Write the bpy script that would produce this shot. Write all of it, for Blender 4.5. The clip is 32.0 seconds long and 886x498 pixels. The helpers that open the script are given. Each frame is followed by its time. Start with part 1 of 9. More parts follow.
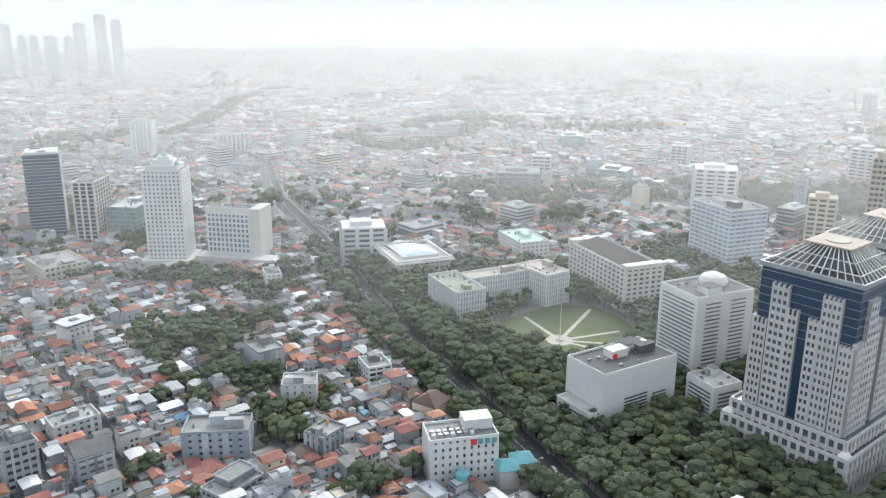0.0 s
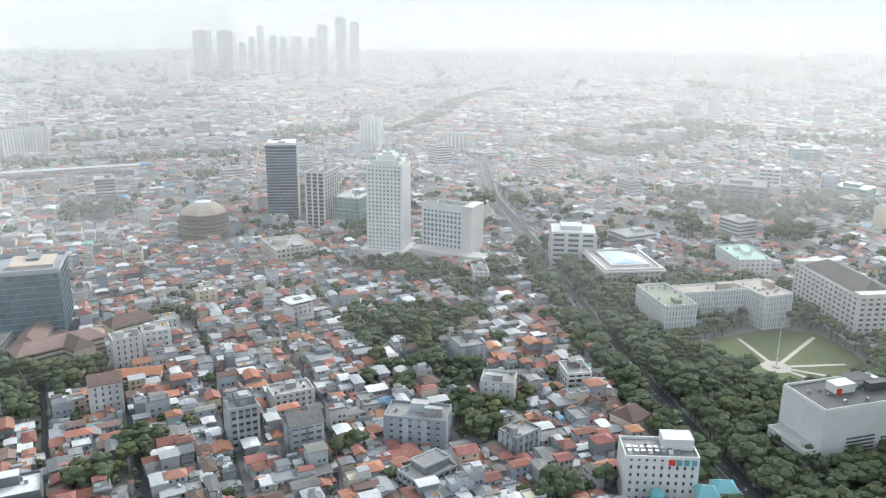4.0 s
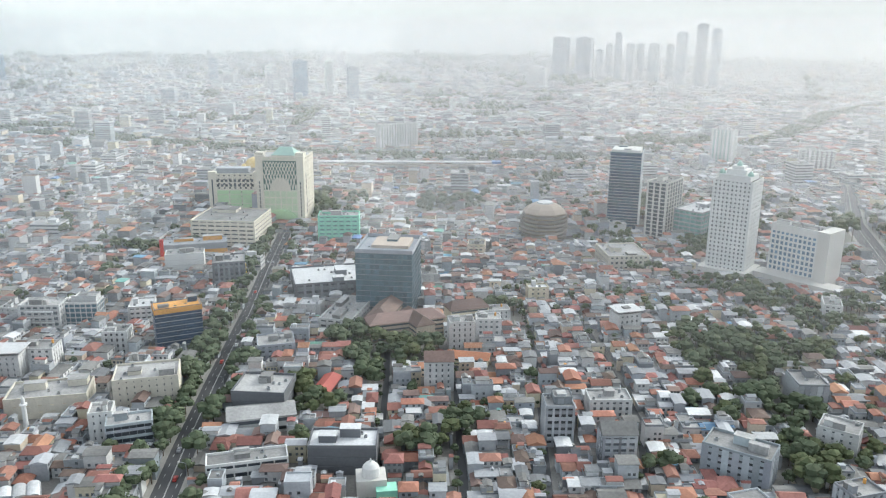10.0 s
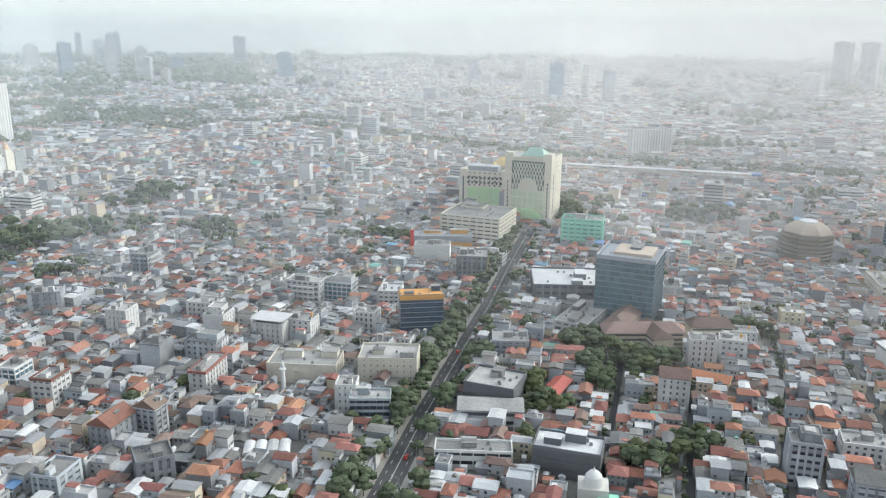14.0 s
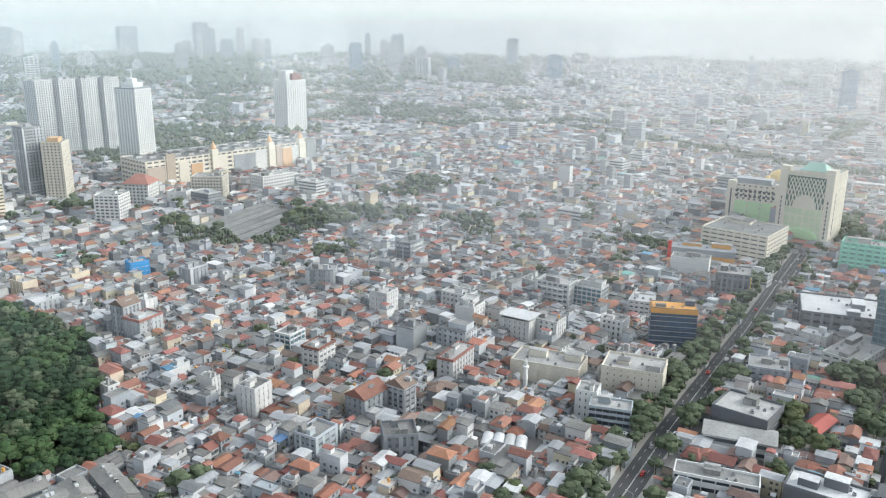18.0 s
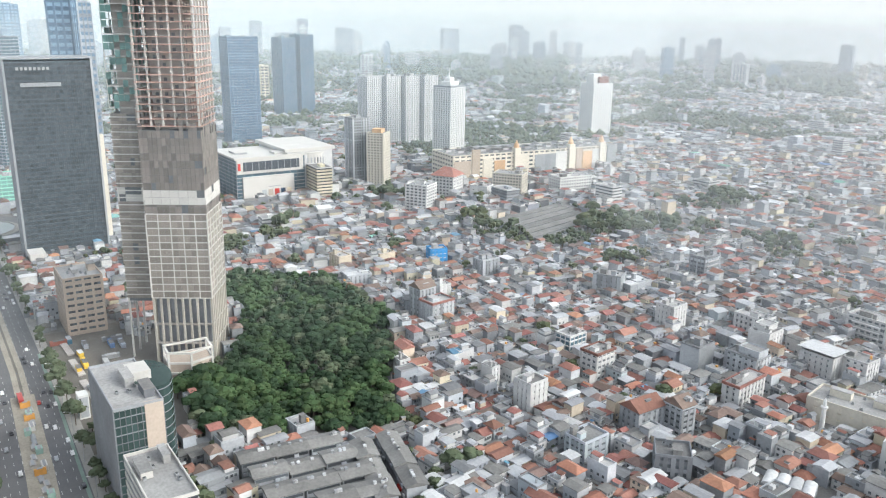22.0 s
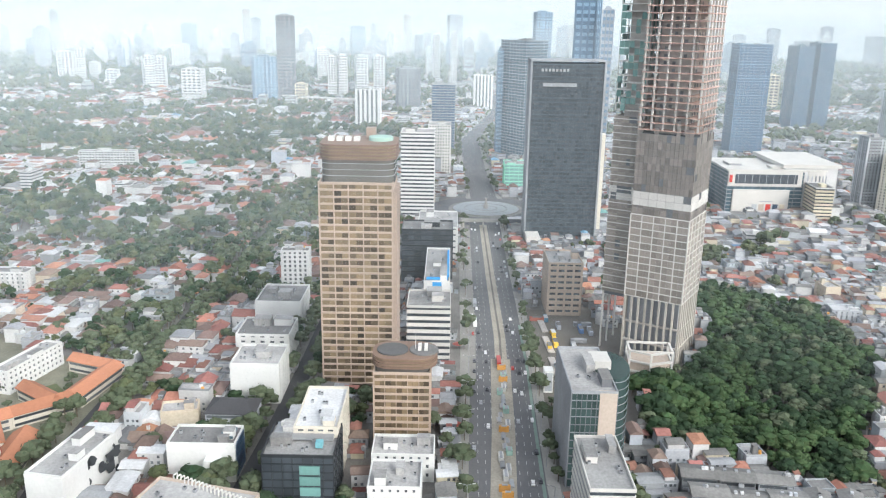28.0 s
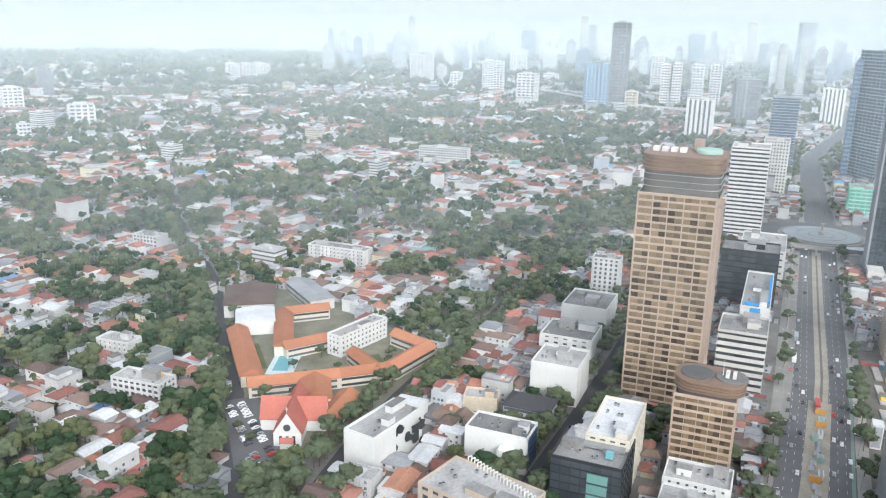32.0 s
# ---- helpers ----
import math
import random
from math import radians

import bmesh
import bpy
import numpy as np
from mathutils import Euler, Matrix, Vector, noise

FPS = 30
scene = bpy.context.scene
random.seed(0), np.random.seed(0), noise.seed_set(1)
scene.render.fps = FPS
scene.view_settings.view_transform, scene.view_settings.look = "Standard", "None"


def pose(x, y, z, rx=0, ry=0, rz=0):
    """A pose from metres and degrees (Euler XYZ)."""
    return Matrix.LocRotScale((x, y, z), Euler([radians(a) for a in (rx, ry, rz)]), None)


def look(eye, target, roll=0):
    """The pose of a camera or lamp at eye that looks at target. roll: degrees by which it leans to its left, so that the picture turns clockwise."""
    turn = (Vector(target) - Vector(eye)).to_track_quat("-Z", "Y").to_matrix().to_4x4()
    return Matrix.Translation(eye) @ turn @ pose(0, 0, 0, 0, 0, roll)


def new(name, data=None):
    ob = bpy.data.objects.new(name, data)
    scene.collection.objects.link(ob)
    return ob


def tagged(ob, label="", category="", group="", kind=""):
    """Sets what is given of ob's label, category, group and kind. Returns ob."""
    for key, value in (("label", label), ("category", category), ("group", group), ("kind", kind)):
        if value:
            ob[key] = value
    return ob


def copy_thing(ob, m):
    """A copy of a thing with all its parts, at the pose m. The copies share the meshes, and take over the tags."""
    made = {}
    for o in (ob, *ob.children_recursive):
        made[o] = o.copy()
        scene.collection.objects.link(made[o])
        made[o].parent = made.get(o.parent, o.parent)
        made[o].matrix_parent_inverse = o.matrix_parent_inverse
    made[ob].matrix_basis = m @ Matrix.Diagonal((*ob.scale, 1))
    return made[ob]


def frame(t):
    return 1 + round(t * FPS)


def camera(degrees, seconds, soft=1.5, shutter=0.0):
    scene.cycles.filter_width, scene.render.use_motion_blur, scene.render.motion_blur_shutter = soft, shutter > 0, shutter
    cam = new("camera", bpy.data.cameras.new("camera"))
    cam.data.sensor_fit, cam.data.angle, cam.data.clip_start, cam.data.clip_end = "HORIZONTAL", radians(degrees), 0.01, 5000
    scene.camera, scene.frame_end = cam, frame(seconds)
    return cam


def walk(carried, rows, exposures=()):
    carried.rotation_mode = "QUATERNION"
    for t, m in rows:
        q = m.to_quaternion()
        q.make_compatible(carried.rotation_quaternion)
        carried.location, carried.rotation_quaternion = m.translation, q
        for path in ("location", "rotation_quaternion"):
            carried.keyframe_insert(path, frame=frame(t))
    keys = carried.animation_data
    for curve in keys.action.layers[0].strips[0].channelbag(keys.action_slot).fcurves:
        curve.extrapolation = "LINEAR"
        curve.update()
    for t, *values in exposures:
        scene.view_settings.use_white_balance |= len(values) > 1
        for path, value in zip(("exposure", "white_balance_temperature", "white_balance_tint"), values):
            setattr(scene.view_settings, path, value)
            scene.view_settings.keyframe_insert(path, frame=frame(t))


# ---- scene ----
# ---------------------------------------------------------------- camera
EYE_Z = 200.0  # metres above the street
cam = camera(57.13, 32.0, 1.2)
PATH = [
    (0, -39.70, -16.14, -0.42), (0.5, -37.88, -16.14, -0.44), (1, -36.05, -16.13, -0.45), (1.5, -34.19, -16.13, -0.47),
    (2, -32.29, -16.12, -0.48), (2.5, -30.36, -16.11, -0.49), (3, -28.41, -16.10, -0.50), (3.5, -26.44, -16.08, -0.50),
    (5.5, -18.71, -16.02, -0.46), (6, -16.71, -16.00, -0.43), (6.5, -14.69, -15.97, -0.39), (7, -12.66, -15.94, -0.36),
    (7.5, -10.62, -15.90, -0.33), (8, -8.58, -15.88, -0.32), (8.5, -6.53, -15.85, -0.32), (9, -4.49, -15.83, -0.33),
    (9.5, -2.46, -15.81, -0.34), (10, -0.42, -15.80, -0.36), (10.5, 1.67, -15.79, -0.38), (11, 3.79, -15.78, -0.40),
    (11.5, 5.97, -15.78, -0.41), (12, 8.17, -15.78, -0.42), (12.5, 10.39, -15.77, -0.42), (13, 12.63, -15.77, -0.43),
    (13.5, 14.87, -15.76, -0.43), (14, 17.12, -15.75, -0.43), (14.5, 19.37, -15.74, -0.43), (16.5, 28.26, -15.71, -0.44),
    (17, 30.62, -15.71, -0.46), (17.5, 33.03, -15.71, -0.48), (18, 35.50, -15.71, -0.49), (18.5, 38.02, -15.72, -0.51),
    (19, 40.57, -15.72, -0.53), (19.5, 43.14, -15.73, -0.56), (20, 45.76, -15.73, -0.60), (20.5, 48.42, -15.72, -0.64),
    (21, 51.11, -15.72, -0.68), (21.5, 53.81, -15.72, -0.72), (22, 56.55, -15.72, -0.76), (22.5, 59.32, -15.72, -0.79),
    (23, 62.13, -15.73, -0.82), (23.5, 64.96, -15.73, -0.83), (24, 67.80, -15.72, -0.84), (24.5, 70.63, -15.72, -0.85),
    (25, 73.47, -15.72, -0.86), (25.5, 76.30, -15.73, -0.87), (27.5, 87.69, -15.77, -0.90), (28, 90.53, -15.77, -0.90),
    (28.5, 93.37, -15.77, -0.91), (29, 96.20, -15.77, -0.93), (29.5, 99.03, -15.76, -0.94), (30, 101.86, -15.76, -0.96),
    (30.5, 104.69, -15.74, -0.98), (31, 107.52, -15.73, -1.00), (31.5, 110.33, -15.70, -1.03), (32, 113.14, -15.69, -1.06),
]
walk(cam, [(t, pose(0, 0, EYE_Z, 90 + pitch, roll, yaw)) for t, yaw, pitch, roll in PATH],
     [(0, 1.56, 6150, 2), (9, 1.42, 6170, 2), (15, 1.30, 6190, 2), (19, 1.36, 6210, 3), (22, 1.42, 6250, 5), (28, 1.40, 6180, 6), (32, 1.30, 6080, 6)])

# ---------------------------------------------------------------- sky and sun
SUN_AZ, SUN_EL = 52.0, 30.0  # degrees clockwise from +y, degrees up
world = bpy.data.worlds.new("hazy_sky")
scene.world = world
world.use_nodes = True
wn = world.node_tree.nodes
sky = wn.new("ShaderNodeTexSky")
sky.sky_type = "NISHITA"
sky.sun_disc = False
sky.sun_elevation, sky.sun_rotation = radians(SUN_EL), radians(SUN_AZ)
sky.air_density, sky.dust_density, sky.ozone_density = 0.7, 5.0, 1.5
wn["Background"].inputs["Strength"].default_value = 0.15
# smog takes most of the blue out of the sky
smog = wn.new("ShaderNodeHueSaturation")
smog.inputs["Saturation"].default_value = 0.6
world.node_tree.links.new(sky.outputs[0], smog.inputs["Color"])
# thick smog evens out the sky: half of its light comes from all sides alike
veil = wn.new("ShaderNodeMix")
veil.data_type = "RGBA"
veil.inputs["Factor"].default_value = 0.5
veil.inputs[7].default_value = (3.15, 3.17, 3.25, 1)
world.node_tree.links.new(smog.outputs[0], veil.inputs[6])
world.node_tree.links.new(veil.outputs[2], wn["Background"].inputs["Color"])

sun = new("sun", bpy.data.lights.new("sun", "SUN"))
sun.data.energy, sun.data.angle, sun.data.color = 0.55, radians(20), (1.0, 0.985, 0.96)
sun_way = Vector((math.sin(radians(SUN_AZ)) * math.cos(radians(SUN_EL)),
                  math.cos(radians(SUN_AZ)) * math.cos(radians(SUN_EL)), math.sin(radians(SUN_EL))))
sun.matrix_world = look((0, 0, 900), Vector((0, 0, 900)) - sun_way)
# ---------------------------------------------------------------- materials
MATS = {}


def material(name, color, rough=0.8, metal=0.0, vary=0.12, grain=0.15, scale=0.6, stain=0.2, hue=0.0, bump=0.0, spec=0.3):
    """Procedural paint or stone: tone differs from piece to piece, with stains several metres wide and fine grain."""
    m = bpy.data.materials.new(name)
    m.use_nodes = True
    nt = m.node_tree
    n, l = nt.nodes, nt.links
    b = n["Principled BSDF"]
    b.inputs["Roughness"].default_value, b.inputs["Metallic"].default_value = rough, metal
    b.inputs["Specular IOR Level"].default_value = spec
    geo, info = n.new("ShaderNodeNewGeometry"), n.new("ShaderNodeObjectInfo")

    def calc(op, a, c, clamp=False):
        k = n.new("ShaderNodeMath")
        k.operation, k.use_clamp = op, clamp
        for i, v in enumerate((a, c)):
            if isinstance(v, (int, float)):
                k.inputs[i].default_value = v
            else:
                l.new(v, k.inputs[i])
        return k.outputs[0]

    rnd = calc("FRACT", calc("ADD", info.outputs["Random"], geo.outputs["Random Per Island"]), 0)
    big, fine = n.new("ShaderNodeTexNoise"), n.new("ShaderNodeTexNoise")
    big.inputs["Scale"].default_value, big.inputs["Detail"].default_value = 0.11 * scale, 4
    fine.inputs["Scale"].default_value, fine.inputs["Detail"].default_value = 1.3 * scale, 3
    for k in (big, fine):
        l.new(geo.outputs["Position"], k.inputs["Vector"])
    value = calc("ADD", 1.0 - vary, calc("MULTIPLY", rnd, 2 * vary))
    value = calc("MULTIPLY", value, calc("ADD", 1.0 - stain, calc("MULTIPLY", big.outputs["Fac"], 2 * stain)))
    value = calc("MULTIPLY", value, calc("ADD", 1.0 - grain, calc("MULTIPLY", fine.outputs["Fac"], 2 * grain)))
    hsv = n.new("ShaderNodeHueSaturation")
    hsv.inputs["Color"].default_value = (*color, 1)
    l.new(value, hsv.inputs["Value"])
    if hue:
        l.new(calc("ADD", 0.5 - hue, calc("MULTIPLY", calc("FRACT", calc("MULTIPLY", rnd, 7.3), 0), 2 * hue)), hsv.inputs["Hue"])
    l.new(hsv.outputs[0], b.inputs["Base Color"])
    if bump:
        k = n.new("ShaderNodeBump")
        k.inputs["Distance"].default_value, k.inputs["Strength"].default_value = bump, 0.6
        l.new(fine.outputs["Fac"], k.inputs["Height"])
        l.new(k.outputs[0], b.inputs["Normal"])
    MATS[name] = m
    return m


material("asphalt", (0.15, 0.15, 0.153), 0.9, stain=0.25)
material("asphalt_dark", (0.085, 0.086, 0.09), 0.9, stain=0.25)
material("lane_paint", (0.6, 0.6, 0.58), 0.7)
material("paving", (0.30, 0.29, 0.27), 0.9, stain=0.25)
material("earth", (0.17, 0.158, 0.14), 0.95, stain=0.3)
material("lawn", (0.11, 0.128, 0.065), 0.95, stain=0.3, grain=0.25)
material("median_soil", (0.36, 0.33, 0.275), 0.95, vary=0.0, stain=0.35, grain=0.3)
material("lane_green", (0.22, 0.29, 0.25), 0.9, vary=0.0, stain=0.4)
material("taupe_band", (0.25, 0.225, 0.20), 0.7, vary=0.12, stain=0.25)
material("wall_charcoal", (0.14, 0.145, 0.155), 0.8, vary=0.15, stain=0.2)
material("red_roof", (0.40, 0.11, 0.09), 0.6, vary=0.05, stain=0.15)
material("path_stone", (0.44, 0.41, 0.36), 0.9)
material("roof_tile_orange", (0.345, 0.17, 0.115), 0.85, vary=0.3, hue=0.012, bump=0.1, stain=0.35, grain=0.30)
material("roof_tile_red", (0.26, 0.125, 0.102), 0.85, vary=0.35, hue=0.012, bump=0.1, stain=0.40, grain=0.30)
material("roof_tile_brown", (0.18, 0.13, 0.112), 0.85, vary=0.35, hue=0.015, bump=0.1, stain=0.40, grain=0.30)
material("roof_sheet_grey", (0.28, 0.287, 0.30), 0.7, vary=0.5, hue=0.02, bump=0.1, stain=0.35, grain=0.25)
material("roof_sheet_white", (0.52, 0.525, 0.53), 0.55, vary=0.15, stain=0.30, grain=0.30)
material("roof_sheet_old", (0.18, 0.177, 0.17), 0.85, vary=0.2, stain=0.50, grain=0.35)
material("roof_sheet_blue", (0.13, 0.25, 0.38), 0.6, vary=0.3, hue=0.03)
material("roof_sheet_green", (0.16, 0.33, 0.28), 0.6, vary=0.3, hue=0.03)
material("concrete_roof", (0.29, 0.286, 0.28), 0.9, vary=0.4, stain=0.50, grain=0.35)
material("wall_grey", (0.335, 0.35, 0.368), 0.85, vary=0.38, hue=0.015, stain=0.30, grain=0.22)
material("wall_white", (0.51, 0.51, 0.505), 0.85, vary=0.15, stain=0.28, grain=0.20)
material("wall_cream", (0.53, 0.47, 0.365), 0.85, vary=0.2, hue=0.02, stain=0.28, grain=0.20)
material("wall_blue", (0.36, 0.39, 0.42), 0.85, vary=0.25, stain=0.2, hue=0.04)
material("wall_dark", (0.19, 0.20, 0.215), 0.8, vary=0.3, stain=0.2)
material("white_paint", (0.62, 0.62, 0.605), 0.8, vary=0.05, stain=0.16, grain=0.09)
material("off_white", (0.54, 0.525, 0.495), 0.8, vary=0.05, stain=0.18, grain=0.1)
material("cream_paint", (0.56, 0.525, 0.45), 0.8, vary=0.05, stain=0.12)
material("beige_stone", (0.44, 0.37, 0.31), 0.8, vary=0.06, stain=0.15)
material("pink_granite", (0.34, 0.265, 0.22), 0.6, vary=0.06, stain=0.15)
material("grey_granite", (0.50, 0.48, 0.47), 0.6, vary=0.06, stain=0.15)
material("raw_concrete", (0.45, 0.42, 0.39), 0.9, vary=0.12, stain=0.3, grain=0.2)
material("rusty_frame", (0.43, 0.29, 0.245), 0.85, vary=0.2, stain=0.3)
material("steel_white", (0.62, 0.61, 0.58), 0.5, vary=0.08)
material("steel_grey", (0.35, 0.36, 0.37), 0.45, metal=0.4)
material("dark_metal", (0.05, 0.055, 0.06), 0.4, metal=0.3)
material("trunk_bark", (0.13, 0.10, 0.075), 0.95)
material("leaf_dark", (0.088, 0.107, 0.067), 0.8, vary=0.14, stain=0.5, grain=0.25, scale=1.0, hue=0.018, spec=0.06)
material("leaf_forest", (0.034, 0.056, 0.031), 0.8, vary=0.14, stain=0.5, grain=0.25, scale=1.0, hue=0.018, spec=0.06)
material("leaf_olive", (0.092, 0.106, 0.056), 0.8, vary=0.14, stain=0.5, grain=0.25, scale=1.0, hue=0.018, spec=0.06)
material("leaf_bright", (0.052, 0.083, 0.038), 0.8, vary=0.14, stain=0.5, grain=0.25, scale=1.0, hue=0.02, spec=0.06)
material("ballast", (0.34, 0.33, 0.31), 0.95, vary=0.0, stain=0.2)
material("window_dark", (0.085, 0.095, 0.105), 0.35, vary=0.5, stain=0.1, spec=0.5)
material("glass_dark", (0.045, 0.055, 0.066), 0.28, vary=0.35, stain=0.25, spec=0.6)
material("glass_navy", (0.034, 0.068, 0.125), 0.28, vary=0.25, stain=0.25, spec=0.6)
material("glass_teal", (0.075, 0.135, 0.17), 0.28, vary=0.25, stain=0.25, spec=0.6)
material("glass_green", (0.15, 0.29, 0.27), 0.28, vary=0.25, stain=0.2, spec=0.6)
material("glass_bronze", (0.15, 0.112, 0.068), 0.3, vary=0.75, stain=0.35, spec=0.6)
material("glass_blue_pale", (0.22, 0.33, 0.44), 0.28, vary=0.25, stain=0.2, spec=0.6)
material("roof_dark", (0.11, 0.11, 0.11), 0.9, vary=0.1, stain=0.3)
material("roof_school", (0.38, 0.17, 0.10), 0.85, vary=0.12, stain=0.25, bump=0.1)
material("crown_steel", (0.58, 0.565, 0.53), 0.5)
material("mall_cream", (0.66, 0.62, 0.53), 0.8, vary=0.06, stain=0.12)
material("mall_green", (0.48, 0.66, 0.40), 0.6, vary=0.1)
material("mall_pale", (0.58, 0.66, 0.48), 0.6, vary=0.1)
material("glass_crown", (0.125, 0.12, 0.11), 0.25, vary=0.3, spec=0.6)
material("glass_bottle", (0.05, 0.083, 0.08), 0.25, vary=0.25, spec=0.6)
material("mint_paint", (0.30, 0.62, 0.48), 0.8, vary=0.08)
material("orange_paint", (0.62, 0.32, 0.09), 0.7, vary=0.06)
material("red_paint", (0.55, 0.05, 0.04), 0.7, vary=0.1)
material("yellow_paint", (0.75, 0.50, 0.08), 0.7, vary=0.1)
material("blue_paint", (0.05, 0.28, 0.60), 0.7, vary=0.15)
material("turquoise", (0.16, 0.36, 0.40), 0.6, vary=0.1)
material("copper_green", (0.33, 0.47, 0.41), 0.7, vary=0.1)
material("gold_dome", (0.62, 0.45, 0.15), 0.45, metal=0.3)
material("pool_water", (0.29, 0.31, 0.32), 0.4, vary=0.0, spec=0.6)
material("car_white", (0.75, 0.75, 0.75), 0.3, vary=0.1, spec=0.5)
material("car_dark", (0.06, 0.06, 0.07), 0.3, vary=0.5, spec=0.5)
material("car_silver", (0.42, 0.43, 0.45), 0.3, metal=0.4, vary=0.2, spec=0.5)
material("car_red", (0.45, 0.05, 0.04), 0.3, vary=0.2, spec=0.5)
material("tower_far_white", (0.54, 0.54, 0.54), 0.8, vary=0.15, stain=0.1)
material("tower_far_grey", (0.30, 0.33, 0.37), 0.7, vary=0.25, stain=0.1)
material("tower_far_blue", (0.14, 0.21, 0.29), 0.4, vary=0.25, stain=0.1)


def haze_material(name, density, full_at, reach=1000.0, pale=1.0, away=0.46):
    """A sheet standing in for haze: it lets most light through and scatters the rest in a painted tint; thinner towards
    the ground and cut to a quarter above eye height.
    """
    m = bpy.data.materials.new(name)
    m.use_nodes = True
    n, l = m.node_tree.nodes, m.node_tree.links
    n.remove(n["Principled BSDF"])
    geo, sep, ramp = n.new("ShaderNodeNewGeometry"), n.new("ShaderNodeSeparateXYZ"), n.new("ShaderNodeMapRange")
    ramp.inputs["From Min"].default_value, ramp.inputs["From Max"].default_value = 0.0, full_at
    ramp.inputs["To Min"].default_value, ramp.inputs["To Max"].default_value = 0.0, density
    l.new(geo.outputs["Position"], sep.inputs[0])
    l.new(sep.outputs["Z"], ramp.inputs["Value"])
    clear, front, back = n.new("ShaderNodeBsdfTransparent"), n.new("ShaderNodeBsdfDiffuse"), n.new("ShaderNodeBsdfTranslucent")
    half, mix = n.new("ShaderNodeMixShader"), n.new("ShaderNodeMixShader")
    l.new(front.outputs[0], half.inputs[1])
    l.new(back.outputs[0], half.inputs[2])
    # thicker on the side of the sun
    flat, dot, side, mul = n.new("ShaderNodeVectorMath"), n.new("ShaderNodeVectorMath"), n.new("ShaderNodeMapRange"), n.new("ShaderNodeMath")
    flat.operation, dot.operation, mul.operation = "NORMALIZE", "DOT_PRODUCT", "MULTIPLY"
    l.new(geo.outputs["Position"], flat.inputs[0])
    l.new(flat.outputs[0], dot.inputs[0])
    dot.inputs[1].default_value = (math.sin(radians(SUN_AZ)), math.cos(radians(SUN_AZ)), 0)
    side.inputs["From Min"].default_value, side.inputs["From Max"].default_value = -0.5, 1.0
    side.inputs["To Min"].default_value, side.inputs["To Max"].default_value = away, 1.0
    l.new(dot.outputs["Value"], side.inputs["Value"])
    # sun glow painted into the sheet: bluish away from the sun, white across it, greyer straight under it
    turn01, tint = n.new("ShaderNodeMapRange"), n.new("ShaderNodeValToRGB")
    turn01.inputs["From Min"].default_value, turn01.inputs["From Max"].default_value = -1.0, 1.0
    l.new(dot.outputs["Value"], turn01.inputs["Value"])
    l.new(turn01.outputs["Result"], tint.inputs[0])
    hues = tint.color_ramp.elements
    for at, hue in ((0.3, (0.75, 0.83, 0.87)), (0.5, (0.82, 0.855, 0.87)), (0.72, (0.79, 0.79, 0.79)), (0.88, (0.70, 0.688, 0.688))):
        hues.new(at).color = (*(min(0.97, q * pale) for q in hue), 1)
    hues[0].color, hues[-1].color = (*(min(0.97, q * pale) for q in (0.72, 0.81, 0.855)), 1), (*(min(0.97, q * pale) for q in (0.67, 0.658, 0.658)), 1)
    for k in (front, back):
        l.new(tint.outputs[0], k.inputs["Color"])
    lid, cut = n.new("ShaderNodeMapRange"), n.new("ShaderNodeMath")
    cut.operation = "MULTIPLY"
    lid.inputs["From Min"].default_value, lid.inputs["From Max"].default_value = EYE_Z - 0.020 * reach, EYE_Z + 0.016 * reach
    lid.interpolation_type = "SMOOTHSTEP"
    lid.inputs["To Min"].default_value, lid.inputs["To Max"].default_value = 1.0, 0.25
    l.new(sep.outputs["Z"], lid.inputs["Value"])
    l.new(ramp.outputs["Result"], cut.inputs[0])
    l.new(lid.outputs["Result"], cut.inputs[1])
    l.new(cut.outputs[0], mul.inputs[0])
    l.new(side.outputs["Result"], mul.inputs[1])
    l.new(mul.outputs[0], mix.inputs[0])
    l.new(clear.outputs[0], mix.inputs[1])
    l.new(half.outputs[0], mix.inputs[2])
    l.new(mix.outputs[0], n["Material Output"].inputs["Surface"])
    MATS[name] = m
    return m


